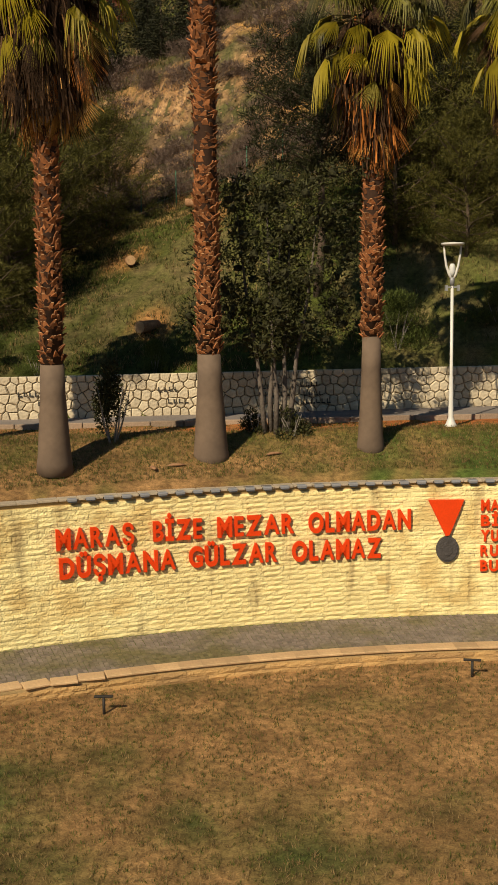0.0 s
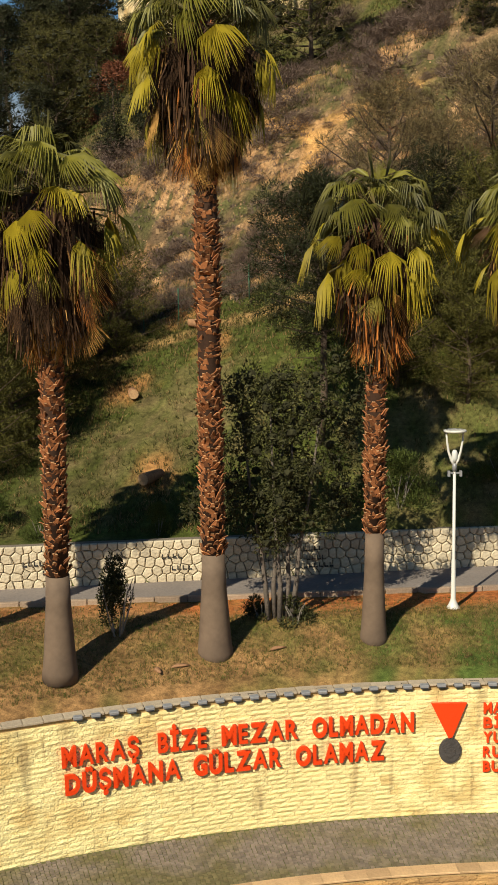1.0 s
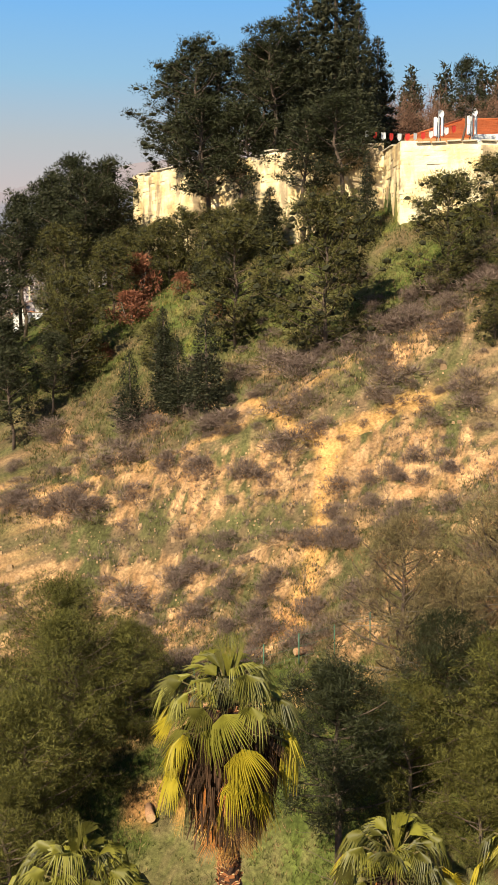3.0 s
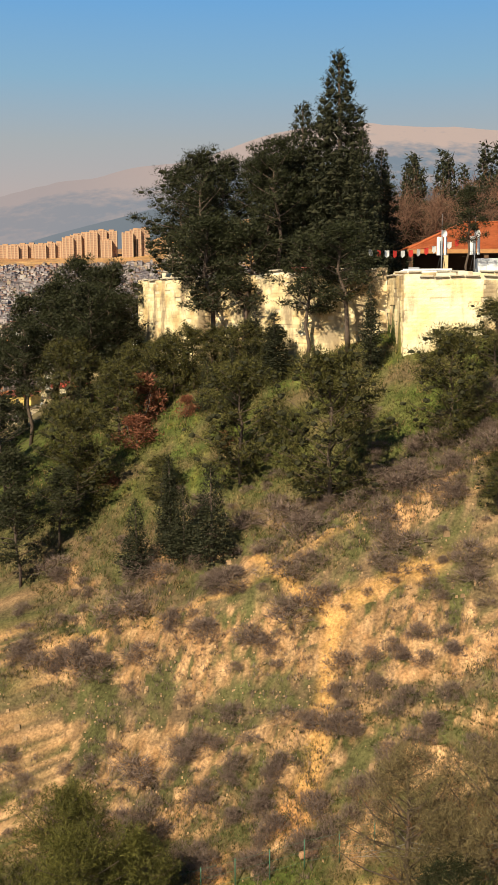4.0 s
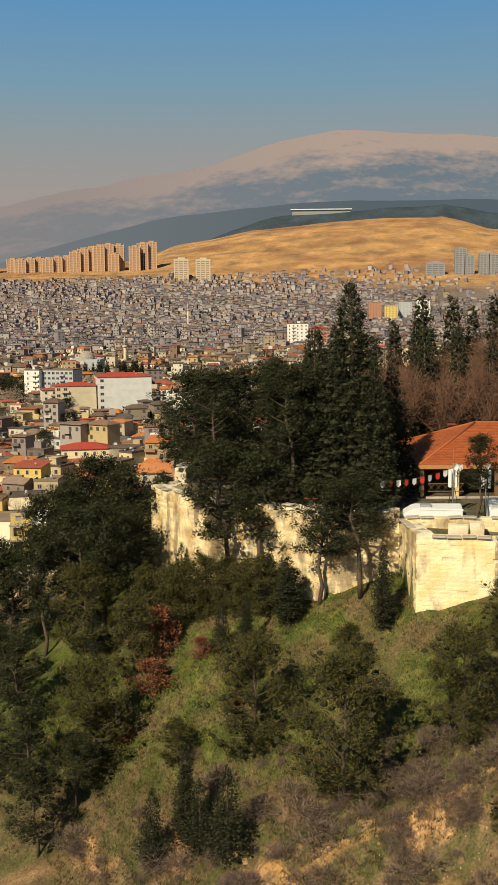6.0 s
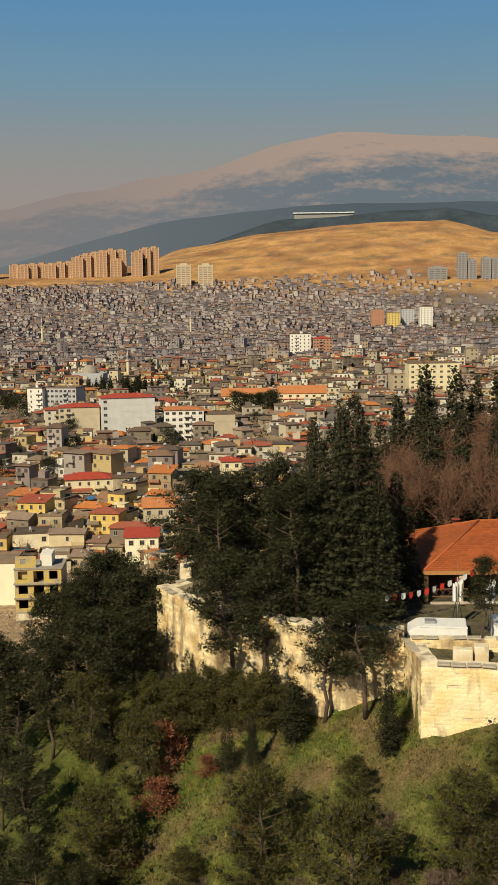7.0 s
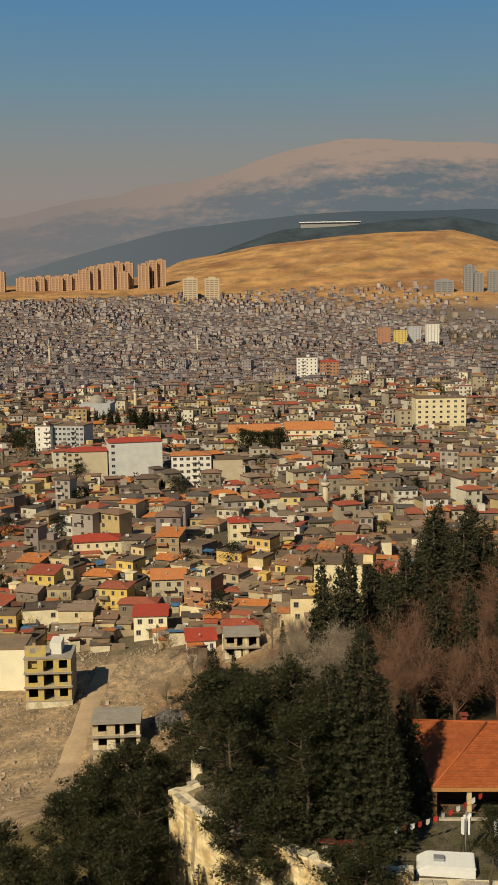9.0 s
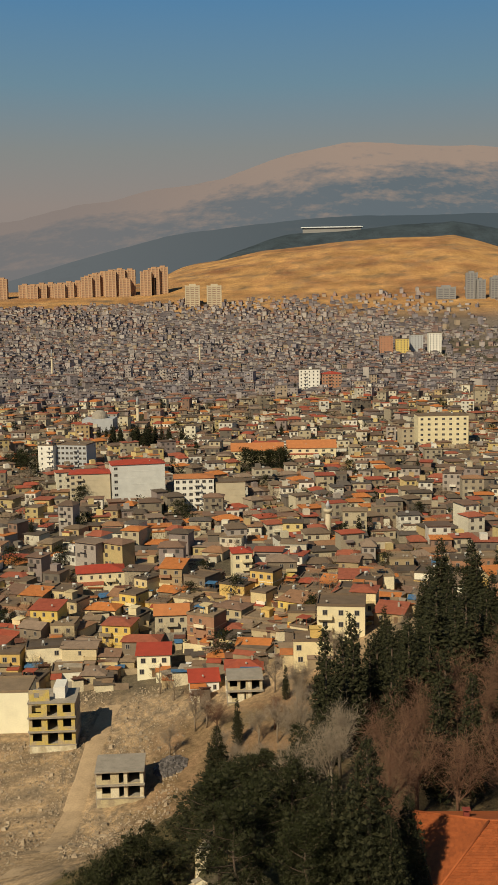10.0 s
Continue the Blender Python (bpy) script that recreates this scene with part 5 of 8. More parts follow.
def castle_wall(name, label, a, b, foot, top, deep=1.3, single=False, ruin=0.15, seed=0):
    """A length of rampart from a to b, of worn courses, with an uneven top and slab coping."""
    a, b = Vector((*a, 0)), Vector((*b, 0))
    d = b - a
    L = d.length
    w = tagged(new(name), label, "castle wall", kind="structure")
    w.matrix_world = Matrix.Translation(a) @ Matrix.Rotation(math.atan2(d.y, d.x), 4, "Z")
    rs = np.random.RandomState(seed)
    bm = bmesh.new()
    n = max(3, int(L / 0.6))
    tops = [top + ruin * fbm(i * 0.6 + seed, 0.3, 0.35) * 2 for i in range(n + 1)]
    rows = [[bm.verts.new((L * i / n, y, z)) for y, z in ((0.06, foot), (0.06, tops[i]), (deep, tops[i]), (deep, foot))] for i in range(n + 1)]
    for p, q in zip(rows, rows[1:]):
        for k in range(3):
            bm.faces.new((p[k], q[k], q[k + 1], p[k + 1]))
    bm.faces.new(rows[0])
    bm.faces.new(rows[-1][::-1])
    bmesh.ops.recalc_face_normals(bm, faces=bm.faces[:])
    part("core", bm, CASTLE_STONE, w)
    VV, FF, cnt = [], [], 0
    ch = 0.31
    for c in range(int((top - foot) / ch) + 1):
        x = -rs.uniform(0, 0.5)
        z = foot + (c + 0.5) * ch
        while x < L - 0.15:
            bw = rs.choice((0.45, 0.6, 0.75, 0.95))
            x0, x1 = max(0.0, x), min(L, x + bw)
            if x1 - x0 > 0.2 and z + ch / 2 < np.interp((x0 + x1) / 2, [L * i / n for i in range(n + 1)], tops) and rs.rand() > 0.05:
                v, f = brick_arrays(x1 - x0 - 0.004, ch - 0.004, rs.randint(1000), 0.02, 0.1)
                v = v + ((x0 + x1) / 2, rs.uniform(-0.004, 0.006) + (0.03 if rs.rand() < 0.08 else 0), z)
                if single:
                    part("block", arrays_mesh("block", v, f, [CASTLE_BLOCK]), None, w)
                else:
                    VV.append(v)
                    FF.append(f + cnt)
                    cnt += len(v)
            x += bw
    if VV:
        ob = part("block_courses", arrays_mesh("block_courses", np.vstack(VV), np.vstack(FF), [CASTLE_ROWS]), None, w)
        ob["kind"] = "stuff"
    for i in range(int(L / 1.1)):
        if rs.rand() < 0.8:
            x = (i + 0.5) * 1.1
            zz = float(np.interp(x, [L * k / n for k in range(n + 1)], tops))
            part("coping_slab", boxmesh("coping_slab", (-0.5, -0.14, 0), (0.5, 0.5, 0.12), 0.02), CASTLE_CAP, w, place=pose(x, 0, zz, rs.normal() * 1.5, rs.normal() * 1.5, rs.normal() * 2))
    return w


C = CASTLE
castle_wall("wall_tower", "lit face of the old limestone castle tower", C[0], C[1], 27.0, 37.9, seed=1)
castle_wall("wall_tower_flank", "worn limestone flank of the castle tower", C[1], C[2], 27.8, 37.6, seed=2)
castle_wall("wall_tower_back", "stump of limestone wall among trees behind the tower", (-8.9, 110.2), (-9.9, 107.6), 29.5, 38.8, seed=9)
castle_wall("wall_tower_west", "shaded limestone side of the castle tower", (-9.2, 104.6), C[0], 26.5, 37.8, seed=10)
castle_wall("wall_curtain", "weathered castle curtain wall with stained stones", C[2], C[3], 27.8, 38.0, ruin=0.5, seed=3)
castle_wall("wall_curtain_east", "weathered castle curtain wall behind a small cypress", C[3], C[4], 28.8, 38.3, ruin=0.25, seed=4)
castle_wall("wall_bastion_flank", "shaded limestone flank of the castle bastion", C[4], C[5], 29.0, 37.7, seed=5, ruin=0.1)
castle_wall("wall_bastion", "sunlit limestone bastion of the castle", C[5], C[6], 29.2, 37.5, single=True, seed=6, ruin=0.08)
castle_wall("wall_bastion_east", "sunlit limestone rampart of the castle", C[6], C[7], 29.2, 37.5, seed=7, ruin=0.08)
castle_wall("wall_inner", "low inner parapet of limestone behind the bastion", (10.2, 85.4), (27.0, 84.2), 36.4, 38.0, deep=0.9, seed=12, ruin=0.05)
castle_wall("wall_rampart", "long limestone rampart of the castle", C[7], C[8], 29.2, 38.4, seed=8)
bm = bmesh.new()
plan = [(-11.3, 102.3), (-5.8, 94.5), (-4.3, 94.8), (-3.4, 98.2), (-8.7, 104.9)]
ring = [[bm.verts.new((x, y, z)) for x, y in plan] for z in (27.0, 37.25)]
bm.faces.new(ring[1])
for k in range(5):
    bm.faces.new((ring[0][k], ring[0][(k + 1) % 5], ring[1][(k + 1) % 5], ring[1][k]))
whole("tower_platform", bm, CASTLE_CAP, "worn stone platform on top of the castle tower", "platform", kind="structure")
# crenel blocks and inner parapet near the bastion
for x, y, w_, d_, h_ in ((13.9, 83.2, 1.5, 0.9, 0.9), (15.4, 83.6, 1.1, 1.2, 1.0), (2.6, 89.3, 1.4, 1.0, 0.6)):
    bm = boxmesh("b", (-w_ / 2, -d_ / 2, -1.0), (w_ / 2, d_ / 2, h_), 0.04)
    whole("parapet_block", bm, CASTLE_STONE, "squat limestone parapet block on the castle rampart", "parapet", "parapet blocks", place=pose(x, y, land(x, y) + 0.1, 0, 0, -8))

# pavilion with a hipped tile roof
TILE = mat("orange_tiles", (0.34, 0.090, 0.026), rough=0.8, var=0.2, scale=0.7, fine=8, bump=0.3, spread=0.15)
WOOD = mat("brown_wood", (0.16, 0.09, 0.045), rough=0.7, var=0.25, scale=2, fine=20)
PLASTER = mat("warm_plaster", (0.62, 0.46, 0.24), rough=0.85, var=0.15, scale=1, fine=10)
RED_PAINT = mat("dark_red_paint", (0.22, 0.05, 0.035), rough=0.6, var=0.15)
WHITE_PAINT = mat("white_paint", (0.75, 0.74, 0.70), rough=0.45, var=0.08, scale=2, fine=15)
BLACK_GLASS = mat("dark_glass", (0.02, 0.022, 0.025), rough=0.1)
RUBBER = mat("rubber", (0.02, 0.02, 0.02), rough=0.8)
pav = thing("pavilion", "open pavilion with a hipped orange tile roof and terrace", "pavilion", at=(13.0, 97.4, 37.1))
RW, RD, RH, EZ = 17.0, 16.0, 2.9, 3.3
hip = [(0, 0, EZ), (RW, 0, EZ), (RW, RD, EZ), (0, RD, EZ), (6.5, 8.0, EZ + RH), (RW - 6.5, 8.0, EZ + RH)]
bm = bmesh.new()
vs = [bm.verts.new(p) for p in hip]
for f in ((0, 1, 5, 4), (1, 2, 5), (2, 3, 4, 5), (3, 0, 4), (3, 2, 1, 0)):
    bm.faces.new([vs[i] for i in f])
roof = part("roof", bm, TILE, pav, "hipped roof of orange tiles")
# rows of tiles on the four slopes
VV, FF, n = [], [], 0
for (pa, pb, pc, pd) in ((hip[0], hip[1], hip[5], hip[4]), (hip[3], hip[0], hip[4], hip[4]), (hip[1], hip[2], hip[5], hip[5])):
    pa, pb, pc, pd = (Vector(p) for p in (pa, pb, pc, pd))
    nr = 26
    up = (pb - pa).cross(pd - pa).normalized()
    for j in range(nr):
        v0, v1 = j / nr, (j + 1.12) / nr
        l0, r0, l1, r1 = pa.lerp(pd, v0), pb.lerp(pc, v0), pa.lerp(pd, min(1, v1)), pb.lerp(pc, min(1, v1))
        m = max(1, int((r0 - l0).length / 0.5))
        for i in range(m):
            q = [l0.lerp(r0, (i + 0.02) / m) + up * 0.07, l0.lerp(r0, (i + 0.98) / m) + up * 0.07, l1.lerp(r1, (i + 0.98) / m) + up * 0.02, l1.lerp(r1, (i + 0.02) / m) + up * 0.02,
                 l0.lerp(r0, (i + 0.02) / m), l0.lerp(r0, (i + 0.98) / m)]
            VV += [tuple(x) for x in q]
            FF += [(n, n + 1, n + 2, n + 3), (n + 4, n + 5, n + 1, n)]
            n += 6
TILE_J = mat("orange_tile_rows", (0.34, 0.090, 0.026), rough=0.8, var=0.2, scale=0.7, fine=8, bump=0.3, spread=0.14, island=True)
o = part("tiling", arrays_mesh("tiling", VV, FF, [TILE_J]), None, roof)
o["kind"] = "stuff"
for p, q in ((0, 4), (1, 5), (4, 5), (3, 4)):
    bm = bmesh.new()
    tube(bm, [hip[p], hip[q]], [0.13, 0.13], 6)
    part("ridge_tile", bm, TILE, roof, place=pose(0, 0, 0.06))
part("eave_board", boxmesh("eave", (-0.1, -0.08, EZ - 0.35), (RW, -0.02, EZ + 0.02)), mat("eave_wood", (0.42, 0.20, 0.07), rough=0.7, var=0.2), roof, "orange-brown scalloped eave")
part("eave_board", boxmesh("eave", (-0.1, 0, EZ - 0.35), (-0.04, RD, EZ + 0.02)), WOOD, pav)
for x, y in ((0.25, 0.3), (3.4, 0.3), (7.0, 0.3), (11.0, 0.3), (0.25, 5.0), (0.25, 10.0), (7.0, 8.0), (12.0, 9.0)):
    part("post", boxmesh("post", (x - 0.2, y - 0.2, 0), (x + 0.2, y + 0.2, EZ - 0.05), 0.02), PLASTER if (x, y) == (3.4, 0.3) else WOOD, pav)
part("plinth", boxmesh("plinth", (0.6, -0.35, -0.3), (16.5, 0.05, 0.45), 0.03), CASTLE_CAP, pav, "low stone plinth")
part("floor", boxmesh("floor", (0, 0, -0.2), (RW, RD, 0.08)), CASTLE_CAP, pav)
# made-up wall, its dark colour stands in for shade under the eaves
part("back_wall", boxmesh("back", (1.2, 4.0, 0), (RW, 4.3, EZ)), mat("eave_shade", (0.06, 0.035, 0.022), rough=0.8, var=0.3, scale=1, fine=12), pav, "dark wall put in for the shade under the roof")
for k in range(5):
    bm = bmesh.new()
    x = 0.8 + k * 0.65
    box(bm, (x, 0.1, 1.55), (x + 0.62, 0.16, 1.63))
    box(bm, (x, 0.1, 0.85), (x + 0.62, 0.16, 0.93))
    for s in (-1, 1):
        tube(bm, [(x + 0.31 - s * 0.29, 0.13, 0.9), (x + 0.31 + s * 0.29, 0.13, 1.58)], [0.025, 0.025], 4)
    part("balustrade", bm, WOOD, pav)
chim = thing("chimney", "small square brick roof chimney with a cap", "chimney", at=(17.9, 109.0, 41.4))
bm = boxmesh("c", (-0.28, -0.28, -1.2), (0.28, 0.28, 1.1), 0.02)
part("stack", bm, RED_PAINT, chim)
part("cap", boxmesh("cap", (-0.42, -0.42, 1.35), (0.42, 0.42, 1.45), 0.02), RED_PAINT, chim)
bm = bmesh.new()
for sx in (-0.2, 0.2):
    box(bm, (sx - 0.05, -0.2, 1.1), (sx + 0.05, 0.2, 1.36))
part("vent", bm, RED_PAINT, chim)
DISH = bmesh.new()
for j, (rr, d) in enumerate(((0.02, 0.0), (0.16, 0.03), (0.30, 0.11))):
    for k in range(16):
        DISH.verts.new((rr * math.cos(2 * math.pi * k / 16), -d, rr * math.sin(2 * math.pi * k / 16)))
DISH.verts.ensure_lookup_table()
for j in range(2):
    for k in range(16):
        DISH.faces.new([DISH.verts[i] for i in (j * 16 + k, j * 16 + (k + 1) % 16, (j + 1) * 16 + (k + 1) % 16, (j + 1) * 16 + k)])
dish_me = bpy.data.meshes.new("dish")
DISH.to_mesh(dish_me)
DISH.free()
part("dish", dish_me, WHITE_PAINT, chim, "white satellite dish", pose(0.0, -0.45, 0.35, 20, 0, 0))

shed = thing("lean_to", "low lean-to with a dark red sheet roof inside the castle wall", "shed", at=(4.4, 91.4, 37.4), rz=-14)
part("roof", boxmesh("roof", (-1.8, -1.0, -0.04), (1.8, 1.0, 0.04), 0.01), RED_PAINT, shed, "dark red sheet roof", pose(0, 0, 1.0, -14, 0, 0))
part("wall", boxmesh("wall", (-1.6, -0.8, -0.3), (1.6, 0.75, 0.75)), CASTLE_CAP, shed)
# low white shelter behind the parapet
shelter = thing("equipment_shelter", "low white metal shelter with a sloping end behind the parapet", "shelter", at=(12.9, 88.7, 37.42), rz=-8)
bm = bmesh.new()
prof = [(-2.5, -0.3), (-2.5, 0.35), (-1.8, 0.78), (-1.5, 0.86), (2.2, 0.92), (2.3, 0.82), (2.3, -0.3)]
for s in (-1, 1):
    q = [bm.verts.new((x, s * 1.3, z)) for x, z in prof]
    bm.faces.new(q if s < 0 else q[::-1])
bm.verts.ensure_lookup_table()
for k in range(7):
    bm.faces.new((bm.verts[k], bm.verts[k + 7], bm.verts[7 + (k + 1) % 7], bm.verts[(k + 1) % 7]))
bmesh.ops.recalc_face_normals(bm, faces=bm.faces[:])
bmesh.ops.bevel(bm, geom=bm.edges[:], offset=0.04, segments=2, affect="EDGES")
part("body", bm, WHITE_PAINT, shelter)
part("roof_unit", boxmesh("rb", (-1.1, -0.5, 0.84), (-0.2, 0.3, 1.1), 0.03), FLOOD, shelter, "grey roof unit")
part("roof_rim", boxmesh("rr", (-1.5, -1.34, 0.80), (2.32, -1.29, 0.94)), WHITE_PAINT, shelter)
cab = thing("equipment_cabinet", "white metal equipment cabinets on the castle rampart", "cabinet", at=(18.2, 87.4, 37.42), rz=-6)
part("body", boxmesh("b", (-1.2, -0.6, 0), (1.2, 0.6, 1.7), 0.03), WHITE_PAINT, cab)
for k in range(3):
    part("door", boxmesh("d", (-1.12 + k * 0.76, -0.64, 0.12), (-0.42 + k * 0.76, -0.6, 1.6), 0.01), WHITE_PAINT, cab)


def mast(x, y, h, label):
    t = thing("antenna_mast", label, "antenna", "antenna masts", (x, y, 37.4))
    bm = bmesh.new()
    tube(bm, [(0, 0, 0), (0, 0, h)], [0.06, 0.04], 8)
    part("pole", bm, FLOOD, t)
    bm = bmesh.new()
    for s, q in ((-0.5, 0), (0.5, 0), (0, 0.5)):
        tube(bm, [(s, q, 0), (s * 0.3, q * 0.3, 2.0), (0, 0, 2.2)], [0.03, 0.03, 0.03], 5)
    part("brace", bm, DARK_METAL, t)
    for q in (205, 330, 90):
        a = radians(q)
        p = Vector((0.32 * math.cos(a), 0.32 * math.sin(a), 2.9))
        bm = boxmesh("panel", (-0.08, -0.16, -0.75), (0.08, 0.16, 0.75), 0.03)
        part("panel", bm, WHITE_PAINT, t, "white sector antenna panel", Matrix.Translation(p) @ Matrix.Rotation(a, 4, "Z"))
    bm = bmesh.new()
    tube(bm, [(0, 0, h), (0, 0, h + 1.3)], [0.015, 0.01], 5)
    part("aerial", bm, FLOOD, t)
    part("dish", dish_me, None, t, place=pose(0.1, -0.2, h - 0.3, 0, 0, 30))
    return t


mast(14.8, 90.6, 4.2, "grey antenna mast with white panel antennas")
mast(17.4, 90.0, 4.2, "antenna mast with white panels beside a pine")
# bunting
CLOTH_W = mat("white_cloth", (0.75, 0.73, 0.68), rough=0.9, var=0.1)
CLOTH_R = mat("red_cloth", (0.60, 0.045, 0.03), rough=0.9, var=0.1)
bunt = thing("bunting", "string of red and white pennants across the castle terrace", "bunting", at=(8.6, 90.5, 40.1))
bm = bmesh.new()
pts = [Vector((8.6 * k / 12, 4.5 * k / 12, 1.1 * (k / 12) - 0.5 * math.sin(math.pi * k / 12))) for k in range(13)]
tube(bm, pts, [0.012] * 13, 4)
part("cord", bm, DARK_METAL, bunt)
for k in range(12):
    p = pts[k].lerp(pts[k + 1], 0.5)
    bm = bmesh.new()
    for s in (0, 1):
        q = [(-0.2, s * 0.012, 0), (0.2, s * 0.012, 0), (0.22, s * 0.012 + 0.05, -0.45), (0.0, s * 0.012 + 0.08, -0.62), (-0.18, s * 0.012 + 0.04, -0.45)]
        qv = [bm.verts.new(v) for v in q]
        bm.faces.new(qv if s else qv[::-1])
    part("pennant", bm, CLOTH_R if k % 2 else CLOTH_W, bunt, place=Matrix.Translation(p) @ Matrix.Rotation(0.45 + 0.2 * math.sin(k * 2.3), 4, "Z"))

# ---- the city ----
WALLS = [(0.58, 0.45, 0.24), (0.34, 0.25, 0.14), (0.22, 0.17, 0.12), (0.62, 0.44, 0.12), (0.72, 0.62, 0.42), (0.32, 0.17, 0.10), (0.60, 0.49, 0.30), (0.30, 0.23, 0.14), (0.50, 0.39, 0.22), (0.70, 0.58, 0.34), (0.20, 0.155, 0.11), (0.44, 0.35, 0.21), (0.74, 0.68, 0.54), (0.60, 0.40, 0.13)]
ROOFS = [(0.32, 0.075, 0.04), (0.28, 0.15, 0.08), (0.20, 0.12, 0.08), (0.46, 0.16, 0.045), (0.24, 0.17, 0.12), (0.30, 0.09, 0.05)]
FLATS = [(0.15, 0.105, 0.07), (0.23, 0.165, 0.105), (0.10, 0.075, 0.055), (0.17, 0.12, 0.08)]
H_WALL = mat("house_wall", (1, 1, 1), rough=0.9, var=0.22, scale=0.35, fine=4, ramp=WALLS)
H_ROOF = mat("house_tiles", (1, 1, 1), rough=0.85, var=0.3, scale=0.8, fine=7, bump=0.4, ramp=ROOFS)
H_FLAT = mat("house_flat_roof", (1, 1, 1), rough=0.95, var=0.3, scale=0.4, fine=5, ramp=FLATS)
# far walls: desaturated copies, a first step of distance haze in the colour
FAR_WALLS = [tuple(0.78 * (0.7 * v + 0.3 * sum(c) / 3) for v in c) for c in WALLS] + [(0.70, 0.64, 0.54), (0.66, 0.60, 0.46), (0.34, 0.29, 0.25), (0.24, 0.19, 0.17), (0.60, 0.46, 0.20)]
# further out: mauve-grey palettes with haze painted into the base colours
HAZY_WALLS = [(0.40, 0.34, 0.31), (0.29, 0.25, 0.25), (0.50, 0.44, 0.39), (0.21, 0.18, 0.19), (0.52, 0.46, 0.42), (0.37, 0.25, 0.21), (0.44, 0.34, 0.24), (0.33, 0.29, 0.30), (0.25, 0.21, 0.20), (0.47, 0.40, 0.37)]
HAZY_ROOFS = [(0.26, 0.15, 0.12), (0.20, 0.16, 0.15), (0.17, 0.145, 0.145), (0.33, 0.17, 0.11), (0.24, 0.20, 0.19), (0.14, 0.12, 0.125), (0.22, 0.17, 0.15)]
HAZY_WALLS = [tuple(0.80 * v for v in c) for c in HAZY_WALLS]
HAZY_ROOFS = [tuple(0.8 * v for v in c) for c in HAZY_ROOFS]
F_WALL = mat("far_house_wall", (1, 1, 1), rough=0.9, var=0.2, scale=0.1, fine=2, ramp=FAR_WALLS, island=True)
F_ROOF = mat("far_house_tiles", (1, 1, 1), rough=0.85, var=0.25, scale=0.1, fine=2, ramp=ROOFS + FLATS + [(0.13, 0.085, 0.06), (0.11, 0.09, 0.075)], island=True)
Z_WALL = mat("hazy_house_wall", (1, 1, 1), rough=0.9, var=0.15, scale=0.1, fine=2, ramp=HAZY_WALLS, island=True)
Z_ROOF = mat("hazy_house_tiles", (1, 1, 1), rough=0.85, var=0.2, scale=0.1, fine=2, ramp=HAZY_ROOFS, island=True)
GLASS = mat("window_glass", (0.035, 0.035, 0.04), rough=0.2, var=0.2)
FRAME = mat("window_frame", (0.34, 0.30, 0.25), rough=0.6, var=0.1)
TANK = mat("water_tank", (0.55, 0.54, 0.50), rough=0.45, metal=0.2, var=0.1)
BLUE = mat("blue_sheet", (0.06, 0.16, 0.30), rough=0.6, var=0.2)
CONCRETE = mat("raw_concrete", (0.30, 0.26, 0.21), rough=0.95, var=0.3, scale=0.6, fine=6, bump=0.4)
OPENING = mat("hole_shade", (0.03, 0.027, 0.025), rough=0.9)


def paint(name, c):
    return mat(name, c, rough=0.85, var=0.15, scale=0.3, fine=4)


P_WHITE, P_CREAM, P_YELLOW, P_BEIGE, P_GREY, P_BROWN = (paint("white_render", (0.72, 0.68, 0.60)), paint("cream_render", (0.70, 0.60, 0.38)), paint("yellow_render", (0.62, 0.46, 0.14)),
                                                      paint("beige_render", (0.50, 0.42, 0.29)), paint("grey_render", (0.42, 0.42, 0.42)), paint("brown_render", (0.40, 0.20, 0.12)))
T_RED = mat("red_tiles", (0.36, 0.055, 0.03), rough=0.8, var=0.2, scale=0.5, fine=6, bump=0.3)
T_ORANGE = mat("orange_roof", (0.45, 0.17, 0.06), rough=0.8, var=0.2, scale=0.5, fine=6, bump=0.3)


P_BRIGHT = paint("sunlit_cream_render", (0.80, 0.73, 0.52))
P_PALE = paint("pale_grey_render", (0.58, 0.57, 0.53))


def window_mesh(w, h):
    bm = bmesh.new()
    for f in bmesh.ops.create_grid(bm, x_segments=1, y_segments=1, size=0.5)["verts"]:
        f.co = Vector((f.co.x * w, -0.02, f.co.y * h))
    for x0, x1, z0, z1 in ((-0.5, -0.42, -0.5, 0.5), (0.42, 0.5, -0.5, 0.5), (-0.42, 0.42, 0.43, 0.5), (-0.5, 0.5, -0.54, -0.44), (-0.03, 0.03, -0.44, 0.43)):
        box(bm, (x0 * w, -0.06, z0 * h), (x1 * w, 0.05, z1 * h), 1)
    for f in bm.faces:
        if len({round(v.co.y, 3) for v in f.verts}) == 1 and abs(f.verts[0].co.y + 0.02) < 1e-4:
            f.material_index = 0
            if f.normal.y > 0:
                f.normal_flip()
    me = bpy.data.meshes.new("window")
    bm.to_mesh(me)
    bm.free()
    me.materials.append(GLASS)
    me.materials.append(FRAME)
    return me


WIN = [window_mesh(1.2, 1.3), window_mesh(0.8, 1.2), window_mesh(1.7, 1.3)]
DOOR = boxmesh("door", (-0.5, -0.06, 0), (0.5, 0.04, 2.1), 0.02)
door_me = bpy.data.meshes.new("door")
DOOR.to_mesh(door_me)
DOOR.free()
door_me.materials.append(WOOD)
dish_low = bmesh.new()
bmesh.ops.create_cone(dish_low, segments=8, radius1=0.3, radius2=0.08, depth=0.1, cap_ends=True)
bmesh.ops.rotate(dish_low, verts=dish_low.verts[:], cent=(0, 0, 0), matrix=Matrix.Rotation(radians(55), 3, "X"))
bmesh.ops.translate(dish_low, verts=dish_low.verts[:], vec=(0, 0, 0.6))
tube(dish_low, [(0, 0, 0), (0, 0, 0.6)], [0.03, 0.03], 4)
